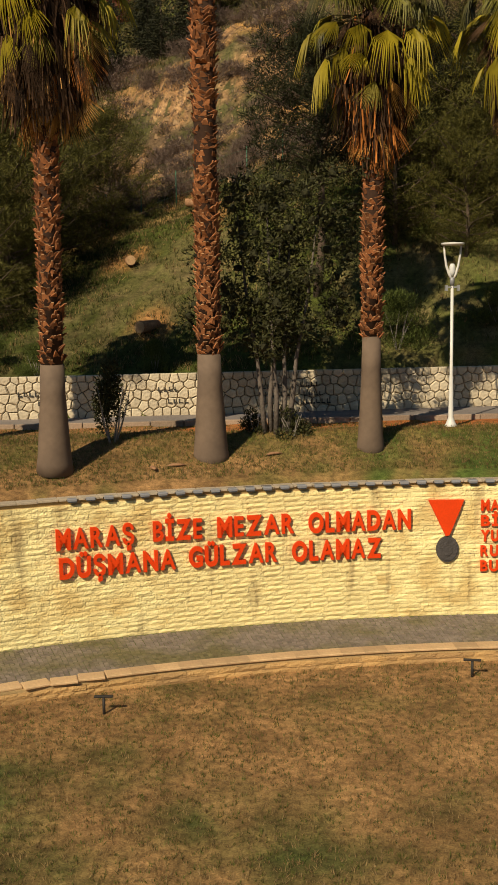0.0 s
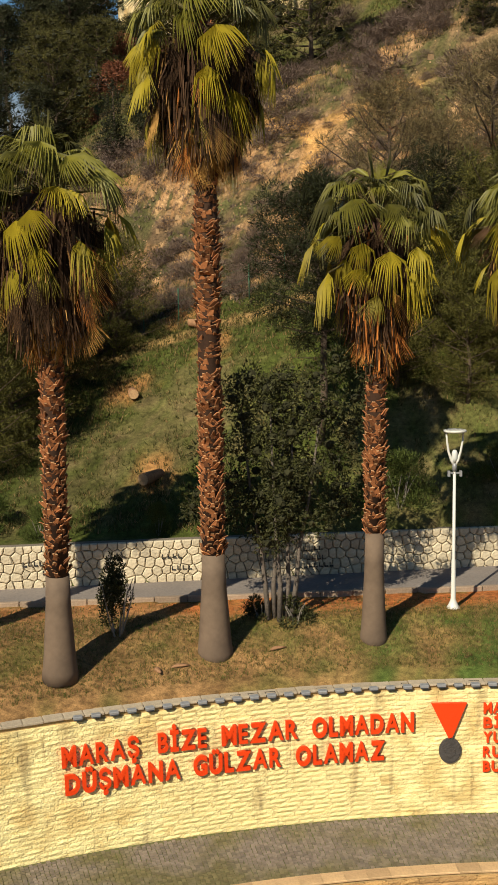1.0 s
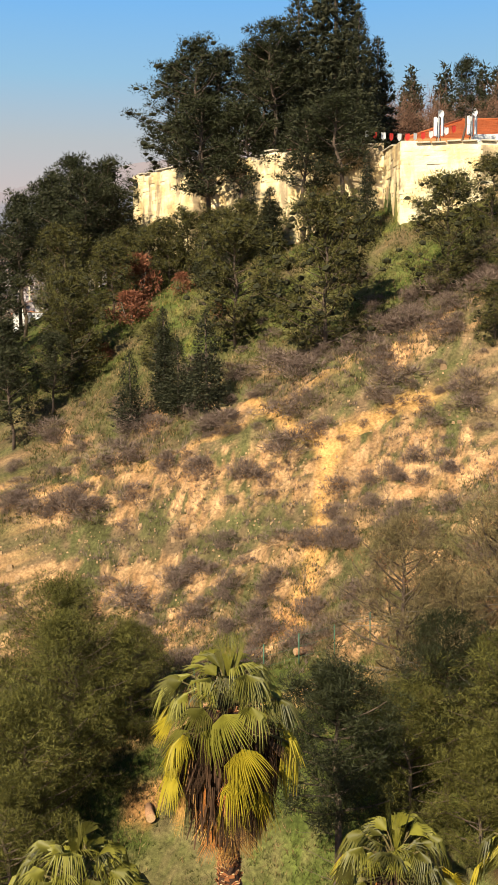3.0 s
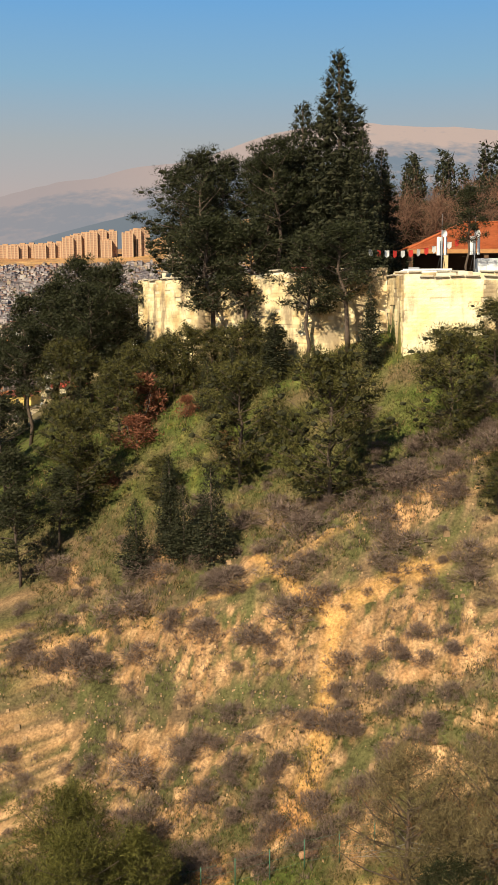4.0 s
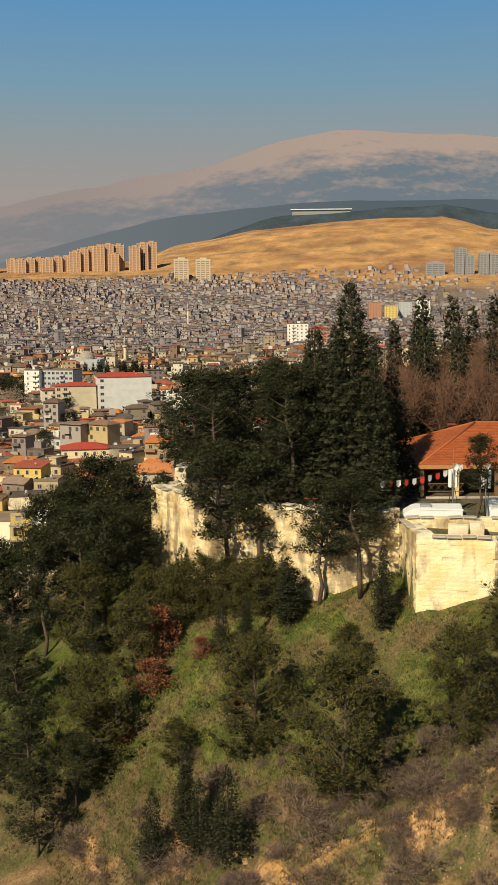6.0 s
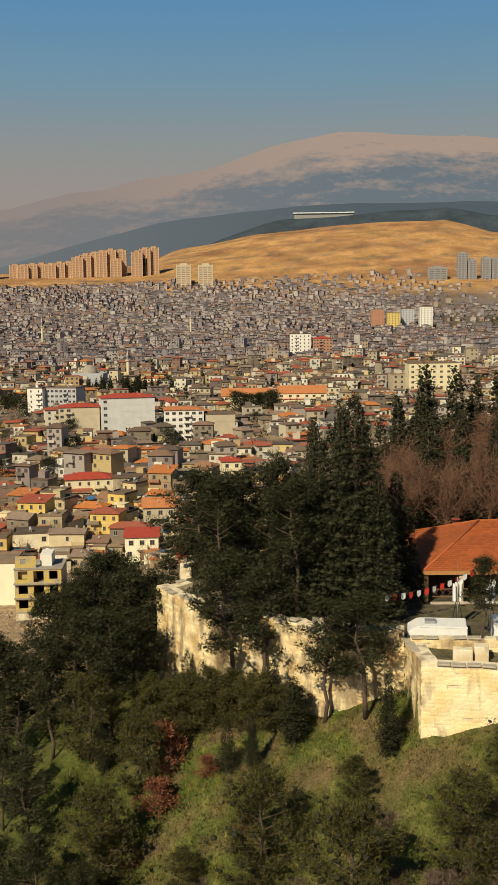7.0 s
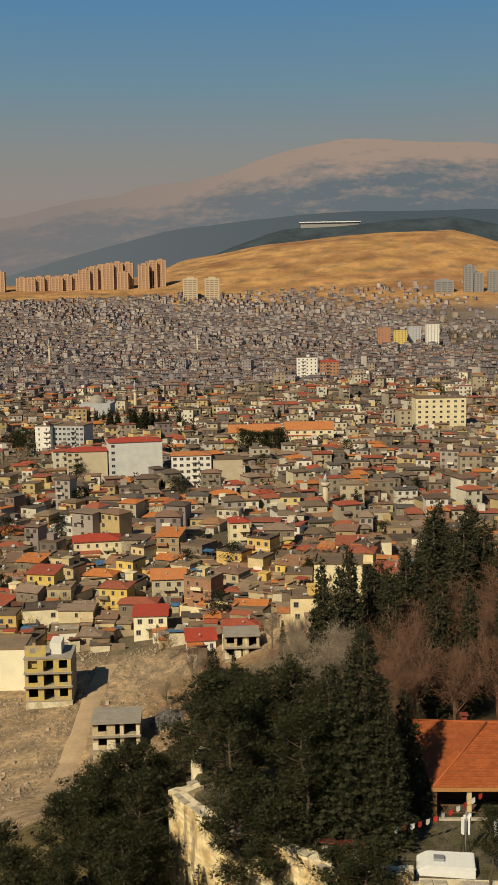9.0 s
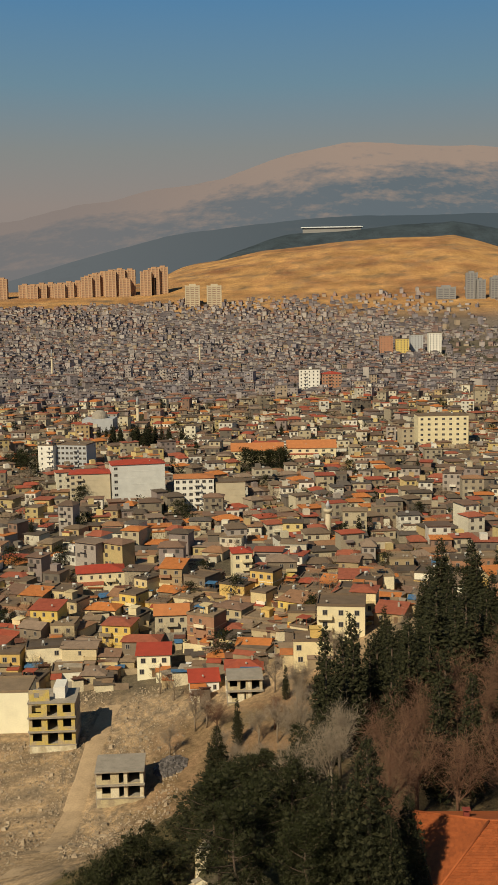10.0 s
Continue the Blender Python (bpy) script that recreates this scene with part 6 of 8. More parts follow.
dish2 = bpy.data.meshes.new("dish")
dish_low.to_mesh(dish2)
dish_low.free()
dish2.materials.append(FRAME)
tank_bm = bmesh.new()
tube(tank_bm, [(-0.6, 0, 1.0), (0.6, 0, 1.0)], [0.33, 0.33], 10)
for x in (-0.5, 0.5):
    for y in (-0.3, 0.3):
        box(tank_bm, (x - 0.03, y - 0.03, 0), (x + 0.03, y + 0.03, 0.8))
tank_me = bpy.data.meshes.new("water_tank")
tank_bm.to_mesh(tank_me)
tank_bm.free()
tank_me.materials.append(TANK)


def roof_bm(w, d, z, rise, over, kind, thick=0.14):
    """A pitched roof over a w by d plan, centred."""
    bm = bmesh.new()
    W, D = w / 2 + over, d / 2 + over
    if kind == "hip":
        k = min(W, D) * 0.95
        r = [(-W + k, 0), (W - k, 0)] if W > D else [(0, -D + k), (0, D - k)]
        pts = [(-W, -D, z), (W, -D, z), (W, D, z), (-W, D, z), (*r[0], z + rise), (*r[1], z + rise)]
        faces = ((0, 1, 5, 4), (1, 2, 5), (2, 3, 4, 5), (3, 0, 4)) if W > D else ((0, 1, 4), (1, 2, 5, 4), (2, 3, 5), (3, 0, 4, 5))
    elif kind == "gable":
        pts = [(-W, -D, z), (W, -D, z), (W, D, z), (-W, D, z), (-W, 0, z + rise), (W, 0, z + rise)]
        faces = ((0, 1, 5, 4), (1, 2, 5), (2, 3, 4, 5), (3, 0, 4))
    else:
        pts = [(-W, -D, z), (W, -D, z), (W, D, z + rise), (-W, D, z + rise)]
        faces = ((0, 1, 2, 3),)
    vs = [bm.verts.new(p) for p in pts]
    lo = [bm.verts.new((p[0], p[1], p[2] - thick)) for p in pts[:4]]
    for f in faces:
        bm.faces.new([vs[i] for i in f])
    for k in range(4):
        bm.faces.new((lo[k], lo[(k + 1) % 4], vs[(k + 1) % 4], vs[k]))
    bm.faces.new(lo[::-1])
    return bm


RC = random.Random(11)


def house(label, x, y, w, d, storeys, rz, roof="flat", wall=None, tiles=None, rise=1.3, z=None, sh=2.9, name="house", cols=None, cat="house", group="", balcony=True, clutter=True, ruin=False, rear=False, only=None):
    """A town house: walls, roof, windows with frames, door, balcony, roof clutter. Its front faces -y."""
    z = land(x, y) if z is None else z
    h = storeys * sh + 0.3
    t = thing(name, label, cat, group, (x, y, z), rz)
    wall, W, D = wall or H_WALL, w / 2, d / 2
    part("wall", boxmesh("wall", (-W, -D, -3.0), (W, D, h)), wall, t)
    if storeys > 2 and not ruin:
        for s in range(1, storeys):
            part("floor_band", boxmesh("floor_band", (-W - 0.05, -D - 0.05, s * sh), (W + 0.05, D + 0.05, s * sh + 0.18)), wall, t)
    if roof == "flat":
        bm = bmesh.new()
        box(bm, (-W - 0.12, -D - 0.12, h), (W + 0.12, D + 0.12, h + 0.16))
        for lo, hi in (((-W - 0.12, -D - 0.12), (W + 0.12, -D + 0.08)), ((-W - 0.12, D - 0.08), (W + 0.12, D + 0.12)), ((-W - 0.12, -D + 0.08), (-W + 0.08, D - 0.08)), ((W - 0.08, -D + 0.08), (W + 0.12, D - 0.08))):
            box(bm, (*lo, h + 0.162), (*hi, h + 0.162 + (0.45 if not ruin else 0.06)))
        top = part("roof", bm, H_FLAT if not ruin else CONCRETE, t)
    else:
        top = part("roof", roof_bm(w, d, h, rise, 0.45, roof), tiles or H_ROOF, t)
    n = cols or max(2, int(w / 2.6))
    wi = RC.randrange(2) if n < 6 else 2
    bal = RC.randrange(n) if (balcony and storeys > 1) else -1
    for s in range(storeys):
        for k in range(n):
            px, pz = -W + w * (k + 0.5) / n, s * sh + 1.65
            if only is not None and k not in only:
                continue
            if s == 0 and k == n // 2 and n > 1:
                part("door", door_me, None, t, place=pose(px, -D, 0.05))
                continue
            if ruin:
                # no real hole: a dark panel paints the unlit room behind
                part("opening", boxmesh("opening", (px - w / n * 0.27, -D - 0.03, pz - 0.75), (px + w / n * 0.27, -D + 0.02, pz + 0.7)), OPENING, t, "dark panel standing in for the shade of an empty window")
                continue
            if bal == k and s > 0:
                bb = bmesh.new()
                bw = min(w / n * 0.55, 1.8)
                box(bb, (px - bw, -D - 1.1, s * sh + 0.05), (px + bw, -D, s * sh + 0.2))
                box(bb, (px - bw, -D - 1.1, s * sh + 0.2), (px + bw, -D - 1.02, s * sh + 1.0))
                for q in (-1, 1):
                    box(bb, (px + q * bw - 0.04, -D - 1.02, s * sh + 0.2), (px + q * bw + 0.04, -D, s * sh + 1.0))
                part("balcony", bb, wall, t)
            if group != "houses of the old town" or RC.random() < 0.75:
                part("window", WIN[wi], None, t, place=pose(px + (RC.uniform(-0.3, 0.3) if storeys < 3 else 0), -D - 0.02, pz))
        m = max(1, int(d / 3.2))
        for side in (-1, 1):
            for k in range(m):
                if RC.random() < 0.14:
                    part("window", WIN[1], None, t, place=pose(side * (W + 0.02), -D + d * (k + 0.5) / m, s * sh + 1.65, 0, 0, 90 * side))
    if clutter and roof == "flat":
        if RC.random() < 0.7:
            part("water_tank", tank_me, None, top, place=pose(RC.uniform(-W * 0.6, W * 0.6), RC.uniform(-D * 0.5, D * 0.6), h + 0.16, 0, 0, RC.uniform(0, 90)))
        if RC.random() < 0.22:
            q = RC.uniform(-W * 0.4, W * 0.4)
            bm = boxmesh("stair_head", (q - 1.3, -1.2, h + 0.16), (q + 1.3, 1.4, h + 2.3))
            box(bm, (q - 1.5, -1.4, h + 2.3), (q + 1.5, 1.6, h + 2.42))
            part("stair_head", bm, wall, top)
        if RC.random() < 0.3:
            q = RC.uniform(-W * 0.4, W * 0.4)
            bm = bmesh.new()
            box(bm, (q - 1.6, -D * 0.6, h + 1.9), (q + 1.6, D * 0.3, h + 1.96))
            for a in (q - 1.5, q + 1.5):
                for b in (-D * 0.55, D * 0.25):
                    box(bm, (a - 0.04, b - 0.04, h + 0.16), (a + 0.04, b + 0.04, h + 1.9))
            part("roof_shelter", bm, BLUE if RC.random() < 0.35 else H_ROOF, top)
    if clutter and RC.random() < 0.6:
        aw, ad, ah = RC.uniform(2.4, w * 0.7), RC.uniform(1.8, 3.2), RC.uniform(2.0, 2.7)
        q = RC.choice((-W + aw / 2, W - aw / 2))
        bm = bmesh.new()
        box(bm, (q - aw / 2, -D - ad, -2.0), (q + aw / 2, -D + 0.02, ah))
        part("annex", bm, wall, t)
        bm = roof_bm(aw, ad, ah + 0.02, RC.uniform(0.2, 0.7), 0.15, "shed", 0.1)
        part("annex_roof", bm, H_ROOF, t, place=pose(q, -D - ad / 2, 0.1))
    if clutter and RC.random() < 0.55:
        yw, yd, yh = w * RC.uniform(0.7, 1.15), RC.uniform(2.5, 4.0), RC.uniform(1.5, 2.1)
        bm = bmesh.new()
        box(bm, (-yw / 2, -D - yd, -2.0), (yw / 2, -D - yd + 0.2, yh))
        for q in (-1, 1):
            box(bm, (q * yw / 2 - 0.1, -D - yd + 0.2, -2.0), (q * yw / 2 + 0.1, -D, yh - 0.1))
        part("yard_wall", bm, CONCRETE if RC.random() < 0.6 else wall, t)
    if clutter:
        for _ in range(RC.choice((0, 0, 1, 1, 2))):
            zz = h + 0.16 if roof == "flat" else h + rise * 0.35
            part("dish", dish2, None, top, place=pose(RC.uniform(-W * 0.7, W * 0.7), -D * 0.6, zz, 0, 0, RC.uniform(-30, 30)))
        if roof != "flat" and RC.random() < 0.5:
            part("chimney", boxmesh("ch", (W * 0.4, 0.2, h), (W * 0.4 + 0.5, 0.7, h + rise + 0.6)), CONCRETE, top)
    return t


# buildings that stand out
G = "landmark buildings of the city"
def holed(bm, w, h, y0, y1, holes):
    """A wall on x-z with rectangular holes, of boxes between the holes' edges."""
    xs_ = sorted({-w / 2, w / 2, *(v for q in holes for v in q[:2])})
    zs_ = sorted({-2.5, h, *(v for q in holes for v in q[2:])})
    for xa, xb in zip(xs_, xs_[1:]):
        for za, zb in zip(zs_, zs_[1:]):
            xm, zm = (xa + xb) / 2, (za + zb) / 2
            if not any(q[0] < xm < q[1] and q[2] < zm < q[3] for q in holes):
                box(bm, (xa, y0, za), (xb, y1, zb))


P_RUIN = mat("peeling_yellow", (0.56, 0.42, 0.12), rough=0.9, var=0.35, scale=0.6, fine=4, second=(0.36, 0.28, 0.17))
P_PATCH = mat("old_white_plaster", (0.72, 0.64, 0.46), rough=0.9, var=0.3, scale=0.5, fine=4, second=(0.42, 0.34, 0.22))
P_RUIN_C = mat("peeling_cream", (0.52, 0.43, 0.26), rough=0.9, var=0.35, scale=0.6, fine=4, second=(0.30, 0.24, 0.16))


def ruined(label, x, y, z, w, d, storeys, sh, rz, bays, wall, upper):
    """A gutted house: slabs, holed front wall, side and back walls, open rooms."""
    t = thing("ruined_house", label, "ruin", "", (x, y, z), rz)
    W, D = w / 2, d / 2
    h = storeys * sh
    holes = []
    for s in range(storeys):
        for k, (a0, a1, kind) in enumerate(bays):
            zb = s * sh + (0.25 if kind == "room" else 0.95)
            holes.append((-W + a0 * w, -W + a1 * w, zb, s * sh + sh - 0.45))
    bm = bmesh.new()
    holed(bm, w, h, -D, -D + 0.25, holes)
    bmesh.ops.remove_doubles(bm, verts=bm.verts[:], dist=0.0005)
    part("front_wall", bm, wall, t)
    for s in (-1, 1):
        part("side_wall", boxmesh("sw", (s * W - 0.12, -D + 0.25, -2.5), (s * W + 0.12, D, h)), CONCRETE, t)
    part("back_wall", boxmesh("bw", (-W + 0.12, D - 0.2, -2.5), (W - 0.12, D, h)), CONCRETE, t)
    for s in range(storeys + 1):
        part("slab", boxmesh("slab", (-W - 0.25, -D - (0.7 if s in (1, 2) else 0.15), s * sh - 0.12), (W + 0.25, D + 0.2, s * sh + 0.1)), CONCRETE, t)
    for k in (0.36, 0.66):
        part("partition", boxmesh("pt", (-W + k * w - 0.1, -D + 0.3, 0), (-W + k * w + 0.1, D - 0.3, h - 0.2)), wall, t)
    if upper:
        bm = bmesh.new()
        holed(bm, w * 0.45, 2.6, -D + 1.0, -D + 1.2, [(-1.2, 0.0, 0.8, 2.0)])
        bmesh.ops.translate(bm, verts=bm.verts[:], vec=(-W * 0.55, 0, h + 0.1))
        part("upper_wall", bm, wall, t)
        part("plinth", boxmesh("pl", (-W - 0.1, -D - 0.08, -2.6), (W + 0.1, -D + 0.2, -0.13)), P_PATCH, t, "patchy white base wall")
        part("stair_head", boxmesh("sh", (0.2, -D + 2.5, h + 0.1), (2.8, D - 1, h + 2.7)), P_WHITE, t)
    else:
        for a0, a1, z0, z1 in ((0.582, 0.658, 0, h), (0.922, 1.0, 0, h), (0.30, 0.478, 0, sh - 0.5), (0.0, 0.118, 0, sh * 0.6), (0.662, 0.92, h - 0.43, h)):
            part("plaster", boxmesh("pl", (-W + a0 * w, -D - 0.02, z0 + 0.02), (-W + a1 * w, -D, z1 - 0.14)), P_PATCH, t, "remains of white plaster")
    return t


ruined("half-ruined yellow three-storey block with open gutted rooms", -52.7, 237, -2.6, 10.3, 9, 3, 3.3, 4, ((0.07, 0.27, "win"), (0.40, 0.62, "room"), (0.74, 0.92, "win")), P_RUIN, True)
house("white blank-walled house beside the ruined block", -67.7, 247, 15, 10, 2, 3, wall=P_BRIGHT, sh=5.2, cols=2, z=-4.5, clutter=False, only=())
ruined("abandoned two-storey house with flat concrete roof and gutted rooms", -34.2, 214, -4.4, 9.6, 8, 2, 2.9, 5, ((0.12, 0.30, "win"), (0.48, 0.58, "room"), (0.66, 0.92, "room")), P_RUIN_C, False)
ruined("collapsed concrete house with broken open rooms above the lot", -9.2, 243, land(-9.2, 243) - 0.6, 8, 7, 2, 2.8, 4, ((0.06, 0.28, "win"), (0.36, 0.52, "room"), (0.70, 0.92, "room")), P_RUIN_C, False)
house("low house with a red sheet roof at the lot's edge", -19.5, 254, 7, 5.5, 1, 8, "shed", P_WHITE, T_RED, 1.3, cols=3)
bm = bmesh.new()
for k in range(9):
    xa, xb = -26 + 3.4 * k, -26 + 3.4 * (k + 1)
    ya, yb = 266 - 0.2 * (xa + 26), 266 - 0.2 * (xb + 26)
    m = Matrix.Translation((xa, ya, land(xa, ya))) @ Matrix.Rotation(math.atan2(yb - ya, xb - xa), 4, "Z")
    if k != 3:
        box(bm, (0, -0.12, -2), (math.hypot(xb - xa, yb - ya) - 0.01, 0.12, 2.0 + 0.25 * (k % 3)), 0, m)
part("wall", bm, CONCRETE, thing("retaining_wall", "rough concrete wall along the lane above the lot", "wall"))
house("cream house with a low red hipped roof", -60.2, 347, 15.5, 10, 2, 12, "hip", P_CREAM, T_RED, 1.6, cols=5)
house("big pale block of flats with blank wall and red roof", -67.7, 501, 25, 14, 6, 14, "hip", P_PALE, T_RED, 1.6, cols=7, only=(0,), sh=3.1, group=G, name="apartment_block", cat="apartment block")
house("beige block of flats with white balconies and red roof", -90, 500, 19, 14, 5, 8, "hip", P_BEIGE, T_RED, 1.4, cols=6, only=(0, 1), sh=2.9, group=G, name="apartment_block", cat="apartment block")
house("white and brown block of flats with many windows", -39.3, 484, 18, 13, 5, 6, "hip", P_WHITE, T_ORANGE, 1.2, cols=6, sh=2.9, group=G, name="apartment_block", cat="apartment block")
house("pale block of flats with a blank side wall", -23, 486, 13.5, 12, 4, 8, "flat", P_BEIGE, cols=4, only=(), group=G, name="apartment_block", cat="apartment block")
house("yellow six-storey block with rows of windows", 98.6, 640, 30, 16, 6, 2, "flat", P_CREAM, cols=7, sh=3.1, group=G, name="apartment_block", cat="apartment block", balcony=False)
house("white block with orange lower floor in the dense city", 30.5, 985, 19, 16, 6, 0, "flat", P_WHITE, cols=5, sh=3.2, group=G, name="apartment_block", cat="apartment block")
house("long block with a red roof in the dense city", 51, 985, 18, 16, 5, 0, "hip", P_BROWN, T_RED, 2, cols=6, group=G, name="apartment_block", cat="apartment block")
house("long low hall with an orange roof", 19.3, 612, 28, 14, 2, 0, "gable", P_CREAM, T_ORANGE, 4, cols=6, group=G, name="hall", cat="hall")
house("long low hall with an orange roof and pale gable", -12.1, 610, 30, 13, 2, 3, "gable", P_CREAM, T_ORANGE, 4, cols=6, group=G, name="hall", cat="hall")
house("grey-blue block of flats with white end wall", -114, 592, 18, 14, 5, -12, "flat", P_GREY, cols=7, group=G, name="apartment_block", cat="apartment block")
house("white end block of flats", -128.5, 590, 9, 12, 5, -12, "flat", P_WHITE, cols=2, group=G, name="apartment_block", cat="apartment block")
house("narrow white house with a red roof", -13.4, 354, 6.5, 8, 3, 8, "hip", P_CREAM, T_RED, 1.2, cols=2)
house("four-storey flats with white parapets and balconies", 14.5, 257.5, 11.5, 10, 4, -6, "flat", P_CREAM, cols=3, z=11.4)
house("white low house with a red sheet roof", -33.5, 270, 8.5, 7, 2, 4, "shed", P_BRIGHT, T_RED, 1.0, cols=3)
house("cream house with orange tile roof", -31.6, 298, 9.5, 8, 2, 6, "gable", P_BEIGE, T_ORANGE, 2.2, cols=3)
for x, y, c, s in ((203, 1360, P_WHITE, 9), (180, 1362, P_GREY, 8), (140, 1350, P_BROWN, 8), (160, 1345, P_YELLOW, 7)):
    house("mid-rise block standing over the dense city", x, y, 16, 14, s, 0, "flat", c, cols=4, group=G, name="apartment_block", cat="apartment block", balcony=False, clutter=False)


P_CONC = paint("unfinished_concrete", (0.26, 0.25, 0.24))
P_TOWER, P_BAY, P_PIER = paint("tower_render", (0.42, 0.25, 0.14)), paint("tower_bay", (0.26, 0.16, 0.11)), paint("tower_pier", (0.46, 0.31, 0.19))


def tower_block(x, y, w, d, h, wall, label, bands=P_BAY):
    """A far tower: bands of storeys with rows of windows and a stepped top."""
    t = thing("tower_block", label, "tower block", "tower blocks on the far slope", (x, y, land(x, y) - 2))
    part("wall", boxmesh("walls", (-w / 2, -d / 2, -8), (w / 2, d / 2, h)), wall, t)
    part("roof", boxmesh("roof", (-w / 4, -d / 4, h), (w / 4, d / 4, h + 3)), wall, t)
    n = int(h / 3.2)
    for k in range(n):
        bm = bmesh.new()
        box(bm, (-w * 0.45, -d / 2 - 0.06, k * 3.2 + 1.2), (w * 0.45, -d / 2 + 0.02, k * 3.2 + 2.6))
        part("window_band", bm, bands, t)
    for c in (-0.5, -0.17, 0.17, 0.5):
        part("pier", boxmesh("pier", (c * w - 1.0, -d / 2 - 0.5, 0), (c * w + 1.0, -d / 2 + 0.1, h + 0.5)), P_PIER if wall == P_TOWER else wall, t)
    return t


for i, (px, row, hh) in enumerate(((158, 520, 40), (172, 520, 44), (186, 520, 46), (200, 520, 50), (216, 520, 52), (234, 520, 50), (262, 517, 48), (276, 517, 52), (291, 517, 52), (225, 522, 34), (270, 520, 34),
                                   (48, 533, 26), (62, 532, 26), (78, 532, 28), (94, 531, 28), (110, 530, 28), (126, 530, 30), (142, 528, 30), (8, 550, 40))):
    y = 2050 + 7 * (i % 3)
    tower_block(-1 + (y - 6) * ((px - 441) / 1853 - 0.0241), y, 20, 14, hh, P_TOWER, "tall cream tower block with brown bays on the far slope")
for px in (343, 381):
    tower_block(-1 + 1874 * ((px - 441) / 1853 - 0.0241), 1880, 24, 16, 38, P_BEIGE, "broad cream tower block standing alone on the slope")
for px, hh in ((784, 22), (828, 46), (842, 34), (870, 38), (884, 36)):
    tower_block(-1 + 1894 * ((px - 441) / 1853 - 0.0241), 1900, 18 if px != 784 else 32, 16, hh, P_CONC, "grey unfinished tower block on the golden slope", paint("grey_bay", (0.13, 0.13, 0.14)))
st = thing("stadium_roof", "long white roofed stadium on the wooded ridge", "stadium", at=(156, 2885, land(156, 2885) + 3), rz=-2)
part("roof", roof_bm(160, 34, 7, 4, 2, "gable"), WHITE_PAINT, st)
part("wall", boxmesh("walls", (-78, -15, -25), (78, 15, 6.8)), P_CONC, st)


def minaret(x, y, h, label):
    t = thing("minaret", label, "minaret", "minarets", (x, y, land(x, y)))
    bm = bmesh.new()
    tube(bm, [(0, 0, -1), (0, 0, 3), (0, 0, h * 0.7)], [1.5, 1.2, 1.0], 10)
    part("shaft", bm, P_BEIGE, t)
    bm = bmesh.new()
    tube(bm, [(0, 0, h * 0.7 - 0.6), (0, 0, h * 0.7), (0, 0, h * 0.7 + 1.1)], [1.1, 1.8, 1.8], 10)
    part("balcony", bm, P_BEIGE, t)
    bm = bmesh.new()
    tube(bm, [(0, 0, h * 0.7), (0, 0, h * 0.84), (0, 0, h * 0.85), (0, 0, h)], [0.85, 0.85, 1.05, 0.05], 10)
    part("spire", bm, P_GREY, t)


minaret(-94, 1305, 32, "slender pale stone minaret")
minaret(-245, 1150, 34, "slender stone minaret above the roofs")
minaret(-99, 746, 26, "stone minaret beside a domed mosque")
minaret(18.7, 408, 15, "small yellow minaret among houses")
mosque = thing("mosque", "small mosque with a grey dome among the houses", "mosque", at=(-128, 757, land(-128, 757)))
part("wall", boxmesh("walls", (-11, -11, -2), (11, 11, 9)), P_GREY, mosque)
bm = bmesh.new()
bmesh.ops.create_uvsphere(bm, u_segments=20, v_segments=10, radius=6)
bmesh.ops.delete(bm, geom=[v for v in bm.verts if v.co.z < -0.1], context="VERTS")
bmesh.ops.translate(bm, verts=bm.verts[:], vec=(0, 0, 9))
part("dome", bm, CONCRETE, mosque)

# keep-clear places: x, y, radius
TAKEN = [(-54.0, 243, 9), (-67.5, 247, 11), (-34.2, 214, 9), (-60.2, 347, 10), (-67.7, 501, 16), (-90, 500, 13), (-39.3, 484, 13), (-23, 486, 10), (98.6, 640, 21), (30.5, 985, 14), (51, 985, 13), (19.3, 612, 17), (-12.1, 610, 18),
         (-114, 592, 13), (-128.5, 590, 9), (-13.4, 354, 6), (14.5, 257.5, 8), (-9.2, 243, 6), (-19.5, 254, 4), (-33.5, 270, 6), (-31.6, 298, 8), (-128, 757, 16), (-91, 676, 17), (-5.2, 575, 15), (-99, 746, 4), (18.7, 408, 3)]


def free(x, y, r):
    return all(math.hypot(x - a, y - b) > r + q for a, b, q in TAKEN)


def plots(y0, y1):
    """House plots on jittered, slightly turned rows with lanes between the blocks."""
    out = []
    y = y0
    row = 0
    while y < y1:
        depth = RC.uniform(7.5, 9.8) + (1.5 if y > 700 else 0)
        half = 0.29 * y + 14
        x = -half + RC.uniform(0, 5)
        turn = 8 * math.sin(y * 0.013) + 4
        while x < half:
            w = RC.uniform(6.0, 10.5) * (0.78 if y > 1150 else 1)
            yy = y + 3.0 * math.sin(x * 0.05 + row) + RC.uniform(-2.4, 2.4) + 0.12 * x
            out.append((x + w / 2, yy, w - RC.uniform(0.2, 1.4), depth - RC.uniform(0.6, 2.2), turn + 16 * math.sin(x * 0.021 + y * 0.017) + RC.uniform(-16, 16)))
            x += w + (RC.uniform(4, 9) if RC.random() < 0.16 else 0)
        y += depth + (4.0 if row % 3 == 2 else 0.3)
        row += 1
    return out


